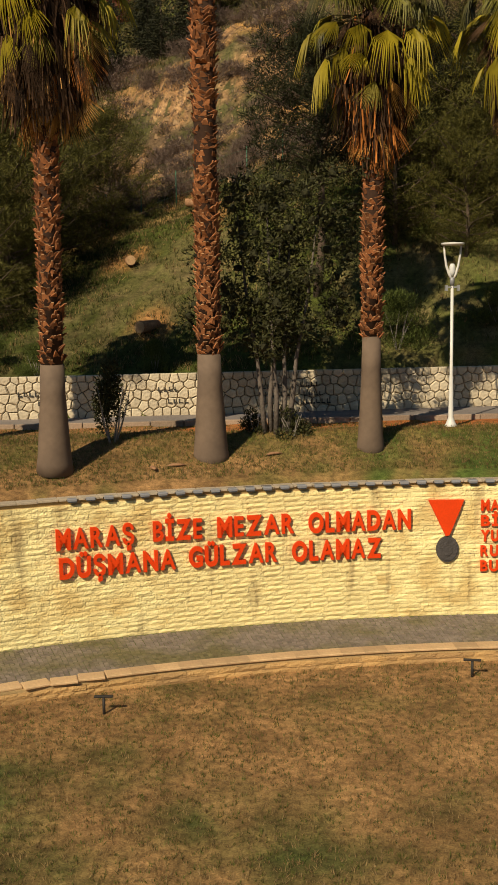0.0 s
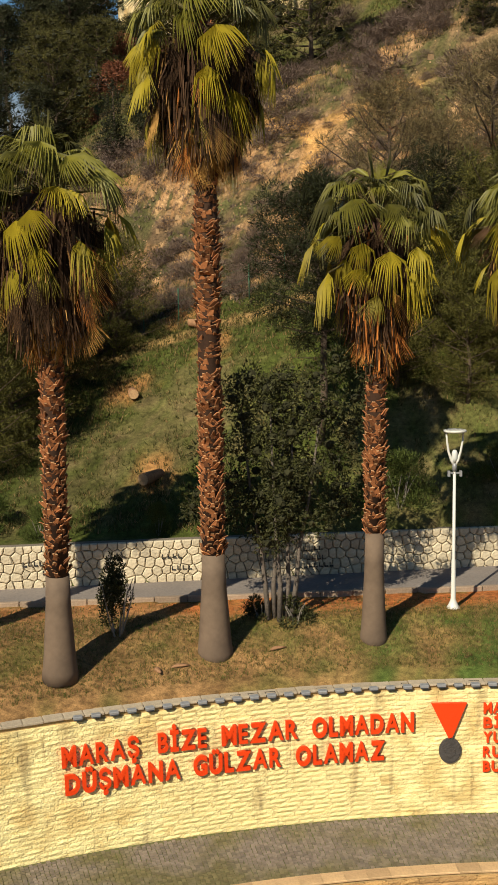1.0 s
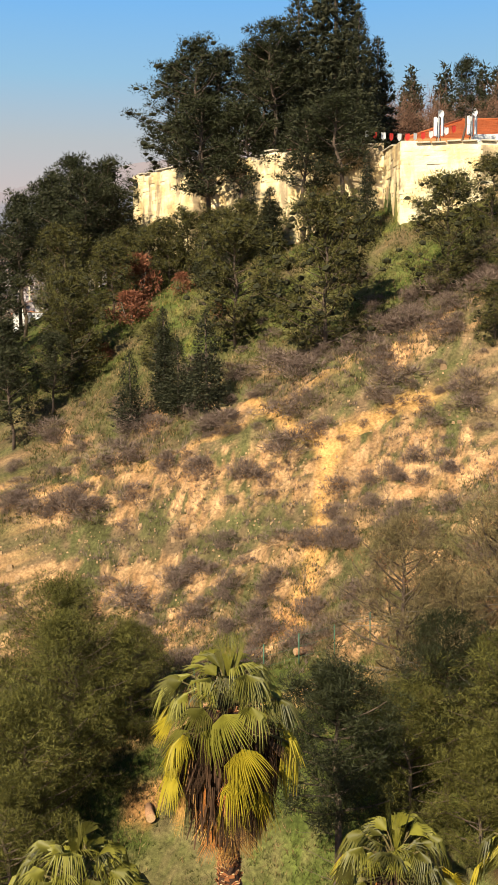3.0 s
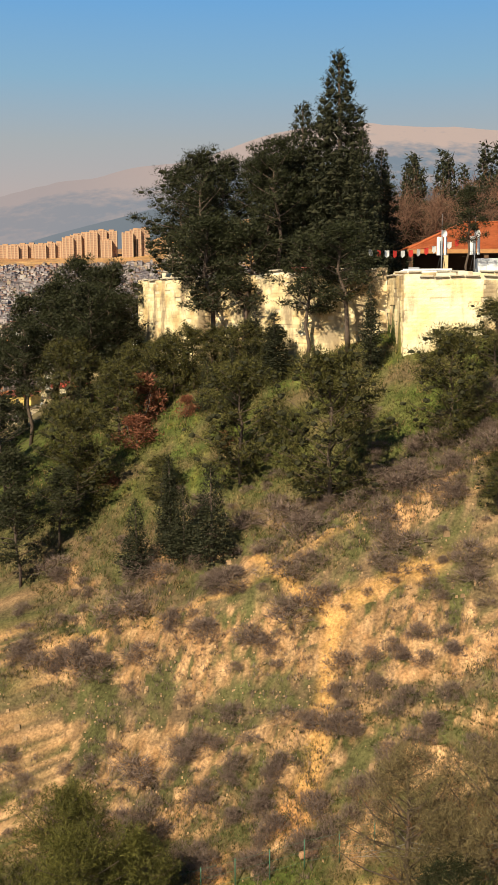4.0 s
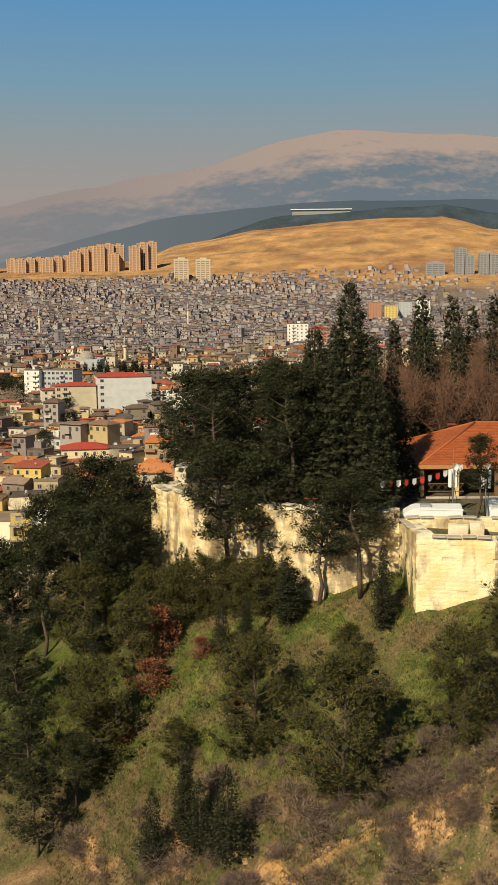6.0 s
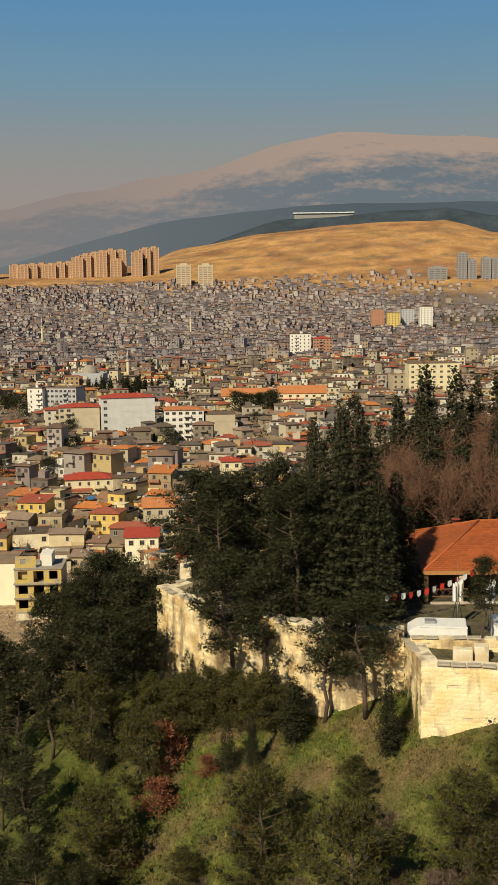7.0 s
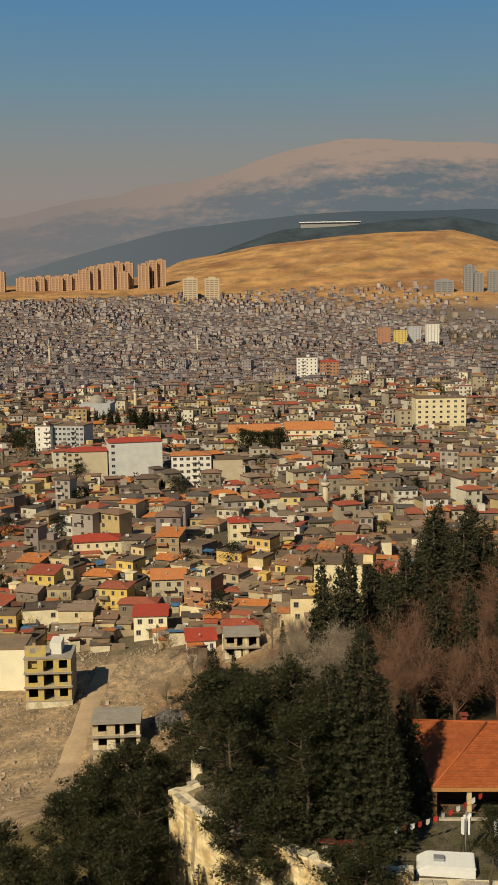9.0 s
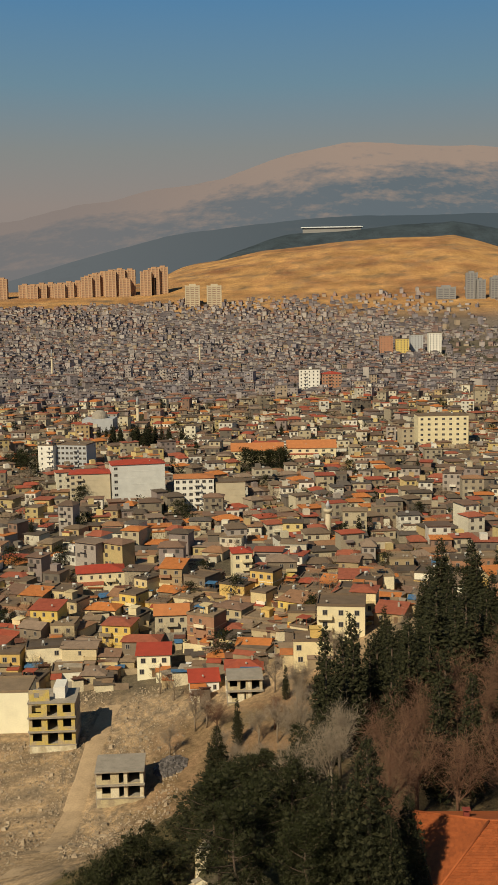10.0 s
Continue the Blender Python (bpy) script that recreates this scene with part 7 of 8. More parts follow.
LBL = {"flat": "tan rendered town house with a flat cluttered roof", "hip": "town house with a hipped brown tile roof", "gable": "town house with a gabled tile roof", "shed": "small town house with a sloping sheet roof"}
near_n = 0
for x, y, w, d, rz in plots(234, 352):
    if not free(x, y, 4.5) or RC.random() < 0.10:
        continue
    if y < 262 and (x < -27 or x > 14 or y < 236 - 0.25 * x) or y < 250 and x < -40 or (x > 34 and y < 290):
        continue
    kind = RC.choices(("flat", "hip", "gable", "shed"), (0.56, 0.17, 0.14, 0.13))[0]
    s = RC.choices((1, 2, 3), (0.60, 0.34, 0.06))[0]
    house(LBL[kind], x, y, w, d, s, rz, kind, rise=RC.uniform(0.7, 1.5), group="houses of the old town", sh=2.8)
    near_n += 1


# sheds, lean-tos and yard walls crowded between the near houses
SHEET = mat("old_sheet_roof", (1, 1, 1), rough=0.8, metal=0.0, var=0.35, scale=0.6, fine=6, island=True, ramp=[(0.16, 0.075, 0.045), (0.09, 0.07, 0.055), (0.24, 0.17, 0.11), (0.13, 0.055, 0.035), (0.30, 0.25, 0.19), (0.20, 0.13, 0.08), (0.42, 0.15, 0.05), (0.06, 0.15, 0.28), (0.11, 0.085, 0.065)])
SHED_WALL = mat("shed_wall", (1, 1, 1), rough=0.95, var=0.3, scale=0.5, fine=5, island=True, ramp=[(0.34, 0.26, 0.17), (0.22, 0.16, 0.11), (0.52, 0.42, 0.26), (0.15, 0.11, 0.08), (0.40, 0.30, 0.17), (0.64, 0.55, 0.38)])
rk = random.Random(51)
bm = bmesh.new()
for _ in range(520):
    y = rk.uniform(246, 356)
    x = rk.uniform(-0.29 * y, 0.17 * y)
    if not free(x, y, 1) or y < 262 and (x < -32 or x > 12) or x > 34 and y < 290:
        continue
    w, d, h, tip = rk.uniform(1.6, 5.5), rk.uniform(1.6, 3.6), rk.uniform(1.7, 3.1), rk.uniform(0.15, 0.7)
    m = Matrix.Translation((x, y, land(x, y))) @ Matrix.Rotation(radians(rk.gauss(5, 14)), 4, "Z")
    box(bm, (-w / 2, -d / 2, -1.5), (w / 2, d / 2, h), 0, m)
    lift = rk.choice((-1, 1, 1))
    for v in box(bm, (-w / 2 - 0.25, -d / 2 - 0.3, h + 0.02), (w / 2 + 0.25, d / 2 + 0.3, h + 0.1), 1, m):
        if (m.inverted() @ v.co).y * lift > 0:
            v.co.z += tip
    if rk.random() < 0.4:
        box(bm, (w / 2 + 0.1, -d / 2 - 0.2, -1.5), (w / 2 + rk.uniform(2, 5), -d / 2, rk.uniform(1.2, 1.9)), 0, m)
me = bpy.data.meshes.new("sheds")
bm.to_mesh(me)
bm.free()
me.materials.append(SHED_WALL)
me.materials.append(SHEET)
tagged(new("sheds", me), "brown sheds, lean-tos and yard walls crowded between the houses", "sheds", kind="stuff")

# paler than the near glass, with haze put into its colour
FAR_GLASS = mat("far_window", (0.075, 0.065, 0.06), rough=0.4, var=0.2)


def far_quarter(name, label, y0, y1, win):
    """Houses further off, joined: walls, roofs, window rows, parapets."""
    V, F, M, n = [], [], [], 0

    def add(lo, hi, mi, c, s, ox, oy, oz, faces=((4, 5, 6, 7), (0, 1, 5, 4), (1, 2, 6, 5), (2, 3, 7, 6), (3, 0, 4, 7))):
        nonlocal n
        p = [(lo[0], lo[1], lo[2]), (hi[0], lo[1], lo[2]), (hi[0], hi[1], lo[2]), (lo[0], hi[1], lo[2]), (lo[0], lo[1], hi[2]), (hi[0], lo[1], hi[2]), (hi[0], hi[1], hi[2]), (lo[0], hi[1], hi[2])]
        V.extend([(ox + a * c - b * s, oy + a * s + b * c, oz + h_) for a, b, h_ in p])
        F.extend([tuple(n + i for i in f) for f in faces])
        M.extend([mi] * len(faces))
        n += 8
    for x, y, w, d, rz in plots(y0, y1):
        if not free(x, y, 3) or RC.random() < 0.08 + (0.75 * smooth(1650, 1950, y + 0.35 * x) if y > 1500 else 0):
            continue
        if y > 1200 and x / y > 0.15 and RC.random() < 0.75:
            continue
        st_ = RC.choices((1, 2, 3, 4, 5), (0.60, 0.31, 0.07, 0.016, 0.004))[0]
        h_, z_ = min(st_, 5 if y < 1150 else 3) * (2.9 if y < 1150 else 2.4) + 0.4, land(x, y)
        c, s = math.cos(radians(rz)), math.sin(radians(rz))
        W, D = w / 2, d / 2
        add((-W, -D, -4), (W, D, h_), 0, c, s, x, y, z_)
        if RC.random() < 0.5:
            rr = RC.uniform(0.6, 1.5)
            k = n
            V.extend([(x + a * c - b * s, y + a * s + b * c, z_ + e) for a, b, e in ((-W - .5, -D - .5, h_), (W + .5, -D - .5, h_), (W + .5, D + .5, h_), (-W - .5, D + .5, h_), (-W * 0.4, 0, h_ + rr), (W * 0.4, 0, h_ + rr), (-W - .5, -D - .5, h_ - .2), (W + .5, -D - .5, h_ - .2))])
            F.extend([(k, k + 1, k + 5, k + 4), (k + 1, k + 2, k + 5, k + 5), (k + 2, k + 3, k + 4, k + 5), (k + 3, k, k + 4, k + 4), (k + 6, k + 7, k + 1, k)])
            M.extend([1] * 5)
            n += 8
        else:
            over = RC.choice((0.15, 0.4, 0.7))
            add((-W - over, -D - over, h_), (W + over, D + over, h_ + 0.22), 1, c, s, x, y, z_)
            if RC.random() < 0.45:
                q = RC.uniform(-W * 0.5, W * 0.5)
                add((q - 1.3, -1, h_ + 0.2), (q + 1.3, 1.6, h_ + 2.4), 0, c, s, x, y, z_)
            if RC.random() < 0.4:
                q = RC.uniform(-W * 0.7, W * 0.7)
                add((q - 0.6, -D * 0.5, h_ + 0.6), (q + 0.6, -D * 0.5 + 0.7, h_ + 1.3), 3, c, s, x, y, z_)
        if RC.random() < 0.55 and y < 1150:
            aw, ad, q = RC.uniform(2.2, w * 0.75), RC.uniform(1.6, 3.0), RC.uniform(-W * 0.4, W * 0.4)
            ah = RC.uniform(1.9, 2.6) + (2.7 if st_ > 1 and RC.random() < 0.3 else 0)
            add((q - aw / 2, -D - ad, -3), (q + aw / 2, -D + 0.02, ah), 0, c, s, x, y, z_)
            add((q - aw / 2 - .2, -D - ad - .25, ah), (q + aw / 2 + .2, -D, ah + 0.12), 1, c, s, x, y, z_)
        if win:
            m = max(2, int(w / 2.8))
            for fl_ in range(st_ if y < 1150 else min(st_, 2)):
                for q in range(m):
                    if RC.random() < 0.85:
                        cx = -W + w * (q + 0.5) / m
                        add((cx - 0.6, -D - 0.05, fl_ * 2.9 + 1.1), (cx + 0.6, -D + 0.02, fl_ * 2.9 + 2.4), 2, c, s, x, y, z_, ((0, 1, 5, 4), (4, 5, 6, 7)))
                if RC.random() < 0.5:
                    cx = RC.uniform(-W * 0.5, W * 0.5)
                    add((cx - 1.4, -D - 1.0, fl_ * 2.9 + 0.1), (cx + 1.4, -D, fl_ * 2.9 + 1.0), 0, c, s, x, y, z_)
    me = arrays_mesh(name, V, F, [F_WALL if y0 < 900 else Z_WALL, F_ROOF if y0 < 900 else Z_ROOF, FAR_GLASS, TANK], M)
    ob = new(name, me)
    return tagged(ob, label, "houses", kind="stuff")


far_quarter("city_quarter", "dense quarter of tan and brown town houses", 354, 900, True)
far_quarter("city_quarter", "dense hazy quarter of small town houses further out", 902, 1300, True)
far_quarter("city_quarter", "far hazy quarter of houses climbing the slope", 1302, 1950, False)

# rubble lot and dirt track
RUBBLE_GREY = mat("rubble_heap", (0.33, 0.255, 0.175), rough=0.95, var=0.3, scale=1, fine=6, spread=0.35, island=True)
rs8 = np.random.RandomState(8)
VV, FF, n = [], [], 0
for _ in range(9500):
    x, y = rs8.uniform(-75, -22), rs8.uniform(176, 262)
    if abs(x - track_x(y)) < 2.8 or not free(x, y, -1):
        continue
    if x > -30 and y > 220 and rs8.rand() < 0.6:
        continue
    s = rs8.uniform(0.06, 0.22) * (1 if rs8.rand() < 0.94 else 2.4)
    v = np.array([(-1, -1, -1), (1, -1, -1), (1, 1, -1), (-1, 1, -1), (-0.7, -0.7, 1), (0.8, -0.6, 0.8), (0.6, 0.7, 1), (-0.7, 0.8, 0.7)]) * s * rs8.uniform(0.5, 1.2, 3) + rs8.normal(size=(8, 3)) * s * 0.15
    VV.append(v + (x, y, land(x, y) + s * 0.2))
    FF.append(np.array([(4, 5, 6, 7), (0, 1, 5, 4), (1, 2, 6, 5), (2, 3, 7, 6), (3, 0, 4, 7)]) + n)
    n += 8
tagged(new("rubble", arrays_mesh("rubble", np.vstack(VV), np.vstack(FF), [RUBBLE_GREY])), "loose broken masonry rubble on the cleared lot", "rubble", kind="stuff")
HEAP = mat("dark_rubble", (0.12, 0.105, 0.10), rough=0.95, var=0.3, scale=1, fine=6, spread=0.5, island=True)
VV, FF, n = [], [], 0
for _ in range(420):
    q, rr = rs8.uniform(0, 6.283), 3.6 * rs8.uniform(0, 1) ** 0.6
    x, y = -24.5 + rr * math.cos(q), 220 + rr * math.sin(q)
    s = rs8.uniform(0.12, 0.42)
    v = np.array([(-1, -1, -1), (1, -1, -1), (1, 1, -1), (-1, 1, -1), (-0.7, -0.7, 1), (0.8, -0.6, 0.8), (0.6, 0.7, 1), (-0.7, 0.8, 0.7)]) * s * rs8.uniform(0.5, 1.2, 3) + rs8.normal(size=(8, 3)) * s * 0.15
    VV.append(v + (x, y, land(x, y) + s * 0.2 + 1.5 * max(0, 1 - rr / 3.6) * rs8.uniform(0.3, 1)))
    FF.append(np.array([(4, 5, 6, 7), (0, 1, 5, 4), (1, 2, 6, 5), (2, 3, 7, 6), (3, 0, 4, 7)]) + n)
    n += 8
tagged(new("rubble", arrays_mesh("rubble", np.vstack(VV), np.vstack(FF), [HEAP])), "heap of dark grey broken stones at the lot's edge", "rubble", kind="stuff")
TRACK = mat("dirt_track", (0.40, 0.285, 0.17), rough=0.95, var=0.3, scale=0.3, fine=3)
V, F = [], []
for i in range(40):
    y = 172 + i * 2.1
    xc = track_x(y)
    for k in range(7):
        x = xc - 2.7 + 0.9 * k + 0.7 * fbm(k * 9, y, 0.15)
        V.append((x, y, land(x, y) + (-0.12, 0.06, 0.10, 0.08, 0.10, 0.06, -0.12)[k]))
F = [(i * 7 + k, i * 7 + k + 1, i * 7 + k + 8, i * 7 + k + 7) for i in range(39) for k in range(6)]
tagged(new("road", arrays_mesh("road", V, F, [TRACK])), "pale dirt track winding through the rubble lot", "track", kind="structure")


def car(x, y, rz, paint_):
    t = thing("car", "small parked car in a lane of the old town", "car", "parked cars", (x, y, land(x, y) + 0.02), rz)
    bm = boxmesh("b", (-2.0, -0.82, 0.3), (2.0, 0.82, 0.85), 0.12)
    for v in box(bm, (-1.3, -0.72, 0.85), (1.1, 0.72, 1.4)):
        if v.co.z > 1.3:
            v.co.x *= 0.72
            v.co.y *= 0.88
    part("body", bm, paint_, t)
    bm = boxmesh("w", (-1.12, -0.745, 0.93), (0.92, 0.745, 1.28))
    part("windows", bm, BLACK_GLASS, t)
    for a in (-1.25, 1.25):
        for s in (-1, 1):
            bm = bmesh.new()
            tube(bm, [(a, s * 0.62, 0.3), (a, s * 0.84, 0.3)], [0.3, 0.3], 10)
            part("wheel", bm, RUBBER, t)


car(-24.3, 270, 5, WHITE_PAINT)
car(-28, 268, 12, FLOOD)
car(-60, 402, 0, WHITE_PAINT)

# ---- trees and shrubs ----
def plant(proto, rows, label=None):
    """Copies of a plant at rows of x, y, size, girth, turn; the first row takes the model itself."""
    first = not proto.get("planted")
    base_label = proto["label"]
    for x, y, s, g, q in rows:
        m = Matrix.Translation((x, y, land(x, y) - 0.05)) @ Matrix.Rotation(radians(q), 4, "Z") @ Matrix.Diagonal((s * g, s * g, s, 1))
        if first:
            proto.matrix_world = m
            proto["planted"], first, ob = 1, False, proto
        else:
            made = proto.copy()
            scene.collection.objects.link(made)
            for o in proto.children:
                c = o.copy()
                scene.collection.objects.link(c)
                c.parent = made
            made.matrix_world = m
            ob = made
        if label:
            ob["label"] = label


PINE_L = "bushy green pine with branches down to the grass"
pine_a = pine("pine_tree", PINE_L, 10, 4.3, 0.03, 0.95, 56, PINE, nlimb=46, group="pines of the hillside", width=0.05, length=0.24, sprays=44, spray=(0.30, 0.065))
pine_b = pine("pine_tree", PINE_L, 8, 3.2, 0.04, 0.8, 46, PINE, nlimb=38, lean=0.05, group="pines of the hillside", width=0.045, length=0.22, sprays=42, spray=(0.28, 0.06))
pine_c = pine("pine_tree", "tall dark pine with a bare leaning trunk", 13, 2.9, 0.40, 0.85, 32, PINE_DARK, lean=0.06, nlimb=28, group="tall pines by the castle", dead=8, width=0.045, length=0.28, sprays=44, spray=(0.32, 0.085), core=0.38)
pine_d = pine("pine_tree", "tall broad dark pine with an uneven crown", 14, 4.2, 0.26, 1.15, 36, PINE_DARK, lean=-0.03, nlimb=36, group="tall pines by the castle", dead=7, width=0.045, length=0.28, sprays=48, spray=(0.32, 0.085), core=0.4)
cyp_a = conifer("cypress_tree", "young dark cypress of broad cone shape", 6, 1.6, CYPRESS, tiers=22, clump=0.34, droop=0.1, group="young cypresses", count=16)
cyp_b = conifer("cypress_tree", "slim dark cypress with upright sprays", 6.5, 0.95, CYPRESS, tiers=26, clump=0.28, droop=0.25, group="young cypresses", count=14, power=0.6)
spruce = conifer("spruce_tree", "very tall dark conifer with drooping tiers of branches", 19.3, 4.4, CYPRESS, tiers=46, clump=0.78, droop=-0.30, group="tall conifers", power=0.66, count=34, width=0.08, length=0.34, core=0.66)
tallcyp = conifer("cypress_tree", "tall dark cypress standing among bare trees", 15, 2.3, CYPRESS, tiers=25, clump=0.66, droop=0.1, group="tall conifers", power=0.6, count=6, width=0.15, length=0.55, core=0.7)
bare_a = bare_tree("bare_tree", "leafless rust-brown tree behind the pavilion", 12, 5, TWIG, "bare trees", 2000)
bare_b = bare_tree("bare_tree", "leafless pale grey tree with fine twigs", 11, 4, TWIG_PALE, "bare trees", 1800)
rust = shrub("rusty_shrub", "red-brown leafy shrub on the slope", 3.4, 1.9, RUST, 60, 0.22, 0.13, 34, group="rusty shrubs")

pine_n = pine("pine_tree", "bushy olive-green pine on the lower slope", 9, 3.7, 0.05, 0.85, 66, PINE_NEAR, nlimb=48, group="pines of the lower slope", dead=9, core=0, width=0.022, length=0.19, sprays=120, spray=(0.24, 0.036))
pine_m = pine("pine_tree", "dark pine with a bare trunk on the lower slope", 12.5, 3.1, 0.42, 0.9, 70, PINE_DARK, nlimb=40, group="pines of the lower slope", lean=0.01, dead=14, core=0, width=0.024, length=0.2, sprays=150, spray=(0.26, 0.042))
pine_s = pine("pine_tree", "thin brownish pine with many dead twigs on the lower slope", 9.5, 3.4, 0.08, 0.8, 56, PINE_DRY, nlimb=48, group="pines of the lower slope", dead=24, width=0.018, length=0.2, core=0, sprays=84, spray=(0.25, 0.028), rusty=0.1)
plant(pine_s, [(9.6, 42.3, 1.0, 1.0, 250), (5.6, 43.0, 0.95, 0.95, 30), (13.4, 42.0, 1.0, 1.0, 60), (7.4, 41.4, 0.85, 1.0, 130), (11.6, 44.5, 0.85, 1.0, 200)])
plant(pine_n, [(-9.3, 47.6, 0.9, 0.95, 100), (-13.0, 45.5, 0.85, 1.0, 150), (-12.0, 41.0, 0.8, 1.0, 210), (7.8, 38.2, 0.55, 1.0, 20), (-9.6, 38.5, 0.68, 1.0, 90), (11.5, 37.8, 0.65, 1.1, 45), (-6.0, 46.9, 0.60, 1.0, 30), (-9.4, 41.0, 0.85, 1.0, 10), (-8.3, 45.2, 0.85, 1.05, 280), (8.9, 39.2, 0.85, 1.05, 130), (5.4, 39.4, 0.7, 1.0, 75)])
plant(pine_m, [(2.4, 37.6, 0.76, 1.1, 60), (7.0, 40.3, 0.62, 1.0, 200)])
plant(pine_a, [(4.1, 68.2, 0.97, 1.0, 10), (-1.7, 75.2, 0.86, 1.0, 80), (11.9, 69.4, 0.72, 1.05, 140), (-13.9, 79.6, 0.80, 0.95, 200),
               (15.8, 74.5, 0.52, 1.05, 300), (-16.6, 92.5, 0.8, 1.0, 20)])
plant(pine_b, [(-7.4, 77.1, 0.40, 1.3, 80), (-13.5, 80.5, 0.5, 1.1, 20), (-10.9, 92.4, 0.70, 1.0, 160), (-9.3, 91.4, 0.72, 1.0, 20), (-7.5, 90.9, 0.68, 1.0, 95), (-5.8, 91.0, 0.66, 1.0, 200), (-4.4, 90.6, 0.6, 1.0, 310), (-2.8, 88.9, 0.6, 1.0, 45), (-0.9, 87.9, 0.6, 1.0, 140), (1.0, 86.6, 0.5, 1.0, 260),
               (13.4, 62.3, 0.42, 1.1, 240), (5.0, 77.4, 0.52, 0.9, 300), (-11.6, 86.5, 0.8, 1.0, 100), 
               (15.5, 65.5, 0.55, 1.0, 200)])
plant(pine_c, [(-4.0, 92.6, 1.05, 1.2, 190), (6.6, 84.6, 0.78, 1.35, 170), (-1.6, 91.0, 0.95, 1.25, 20), (3.4, 86.2, 0.8, 1.1, 300), (-19.5, 101.5, 1.0, 1.0, 90), (-15.4, 95.0, 0.92, 1.0, 300), (-23.0, 104.0, 1.0, 1.0, 30),
               (-17.5, 105.5, 1.05, 1.0, 200), (15.9, 85.2, 0.56, 0.95, 60), (-26.5, 100.0, 1.0, 1.0, 330), (1.6, 93.0, 0.95, 1.0, 140), (-21.0, 96.5, 0.9, 1.0, 240)])
plant(pine_d, [(-7.2, 104.5, 0.82, 1.2, 0), (-3.2, 102.0, 0.84, 1.15, 70), (-0.2, 105.0, 0.9, 1.0, 140), (-16.5, 110.0, 0.85, 1.0, 280), (-29.5, 107.0, 0.9, 1.0, 40), (-5.5, 110.5, 0.72, 1.2, 100), (2.6, 99.6, 0.85, 0.85, 160), (-5.0, 97.8, 0.85, 1.0, 25), (0.2, 95.6, 0.8, 1.0, 200), (6.6, 98.0, 0.75, 1.0, 90), (-17.5, 99.0, 0.8, 1.1, 15), (-14.2, 103.0, 0.85, 1.1, 75), (-20.5, 108.0, 0.85, 1.1, 135), (-13.4, 97.5, 0.7, 1.1, 255), (-24.5, 99.0, 0.8, 1.1, 300), (-17.1, 73.9, 0.5, 1.1, 0), (-20.8, 85.7, 0.58, 1.1, 70), (-18.5, 79.0, 0.5, 1.1, 10), (-24, 90, 0.6, 1.1, 130), (-14.8, 76.6, 0.42, 1.1, 210), (-22.5, 80.5, 0.55, 1.1, 260)])
plant(cyp_a, [(-8.5, 69.9, 0.85, 1.0, 0), (-3.4, 67.6, 1.05, 1.0, 90), (-8.4, 96.3, 0.85, 1.0, 180), (-4.4, 84.9, 0.7, 1.0, 20), (-5.3, 69.3, 0.85, 1.0, 60), (-6.6, 95.0, 0.62, 1.0, 110), (-2.2, 81.5, 0.6, 1.0, 50), (-10.8, 93.5, 0.7, 1.0, 0)])
plant(cyp_b, [(-6.3, 70.4, 1.05, 1.0, 0), (7.9, 80.4, 1.0, 1.0, 40), (0.9, 85.2, 0.85, 1.5, 80), (-2.4, 84.0, 0.7, 1.0, 120), (-15.3, 90.6, 1.05, 0.8, 160), (-0.6, 88.0, 0.9, 1.3, 200)])
plant(spruce, [(6.5, 94.2, 1.0, 1.0, 0), (3.6, 95.5, 0.80, 1.05, 100), (8.4, 92.6, 0.66, 0.95, 200), (10.6, 98.2, 0.62, 1.0, 250), (-9.0, 133.0, 0.62, 1.0, 50)])
plant(tallcyp, [(17.0, 121.5, 0.95, 1.0, 0), (21.0, 122.5, 0.98, 1.0, 60), (5.0, 136.0, 1.0, 1.0, 120), (8.8, 141.0, 1.05, 1.0, 180), (17.7, 176.0, 1.15, 1.0, 240), (24.2, 184.0, 1.15, 1.1, 300), (41.0, 272.0, 1.25, 1.3, 20), (48.0, 268.0, 1.2, 1.3, 80),
                (38.0, 204.0, 1.1, 1.0, 140), (27.0, 124.0, 0.9, 1.0, 200), (13.5, 158.0, 1.0, 1.0, 260), (30.0, 165.0, 1.1, 1.1, 320), (21.0, 190.0, 1.0, 1.2, 30), (-14.5, 199.0, 0.75, 0.9, 90), (33.0, 185.0, 1.05, 1.1, 70), (10.0, 165.0, 0.9, 1.0, 70),
                (28.0, 150.0, 1.0, 1.1, 15), (34.0, 220.0, 1.1, 1.1, 150), (14.0, 168.0, 1.05, 1.2, 40), (19.0, 166.0, 1.0, 1.2, 90), (22.5, 174.0, 1.1, 1.2, 10), (27.5, 172.0, 1.15, 1.2, 70), (12.0, 178.0, 0.9, 1.2, 130), (25.0, 196.0, 1.05, 1.3, 20), (30.0, 200.0, 1.1, 1.3, 55), (16.5, 186.0, 0.95, 1.2, 200),
                (36.0, 176.0, 1.1, 1.2, 25), (8.0, 150.0, 1.0, 1.2, 60), (33.0, 238.0, 1.1, 1.3, 33), (44.0, 240.0, 1.2, 1.3, 80), (40.0, 160.0, 1.1, 1.2, 99), (22.0, 155.0, 1.0, 1.2, 44), (17.0, 148.0, 0.95, 1.1, 12), (11.5, 147.0, 0.9, 1.1, 78)])
plant(tallcyp, [(5.7, 156.0, 1.25, 0.95, 0), (9.7, 156.5, 1.25, 0.95, 70), (-10.0, 219.3, 0.68, 0.9, 20), (0.4, 229.8, 0.52, 0.9, 80), (18.3, 137.5, 0.95, 0.9, 140)])
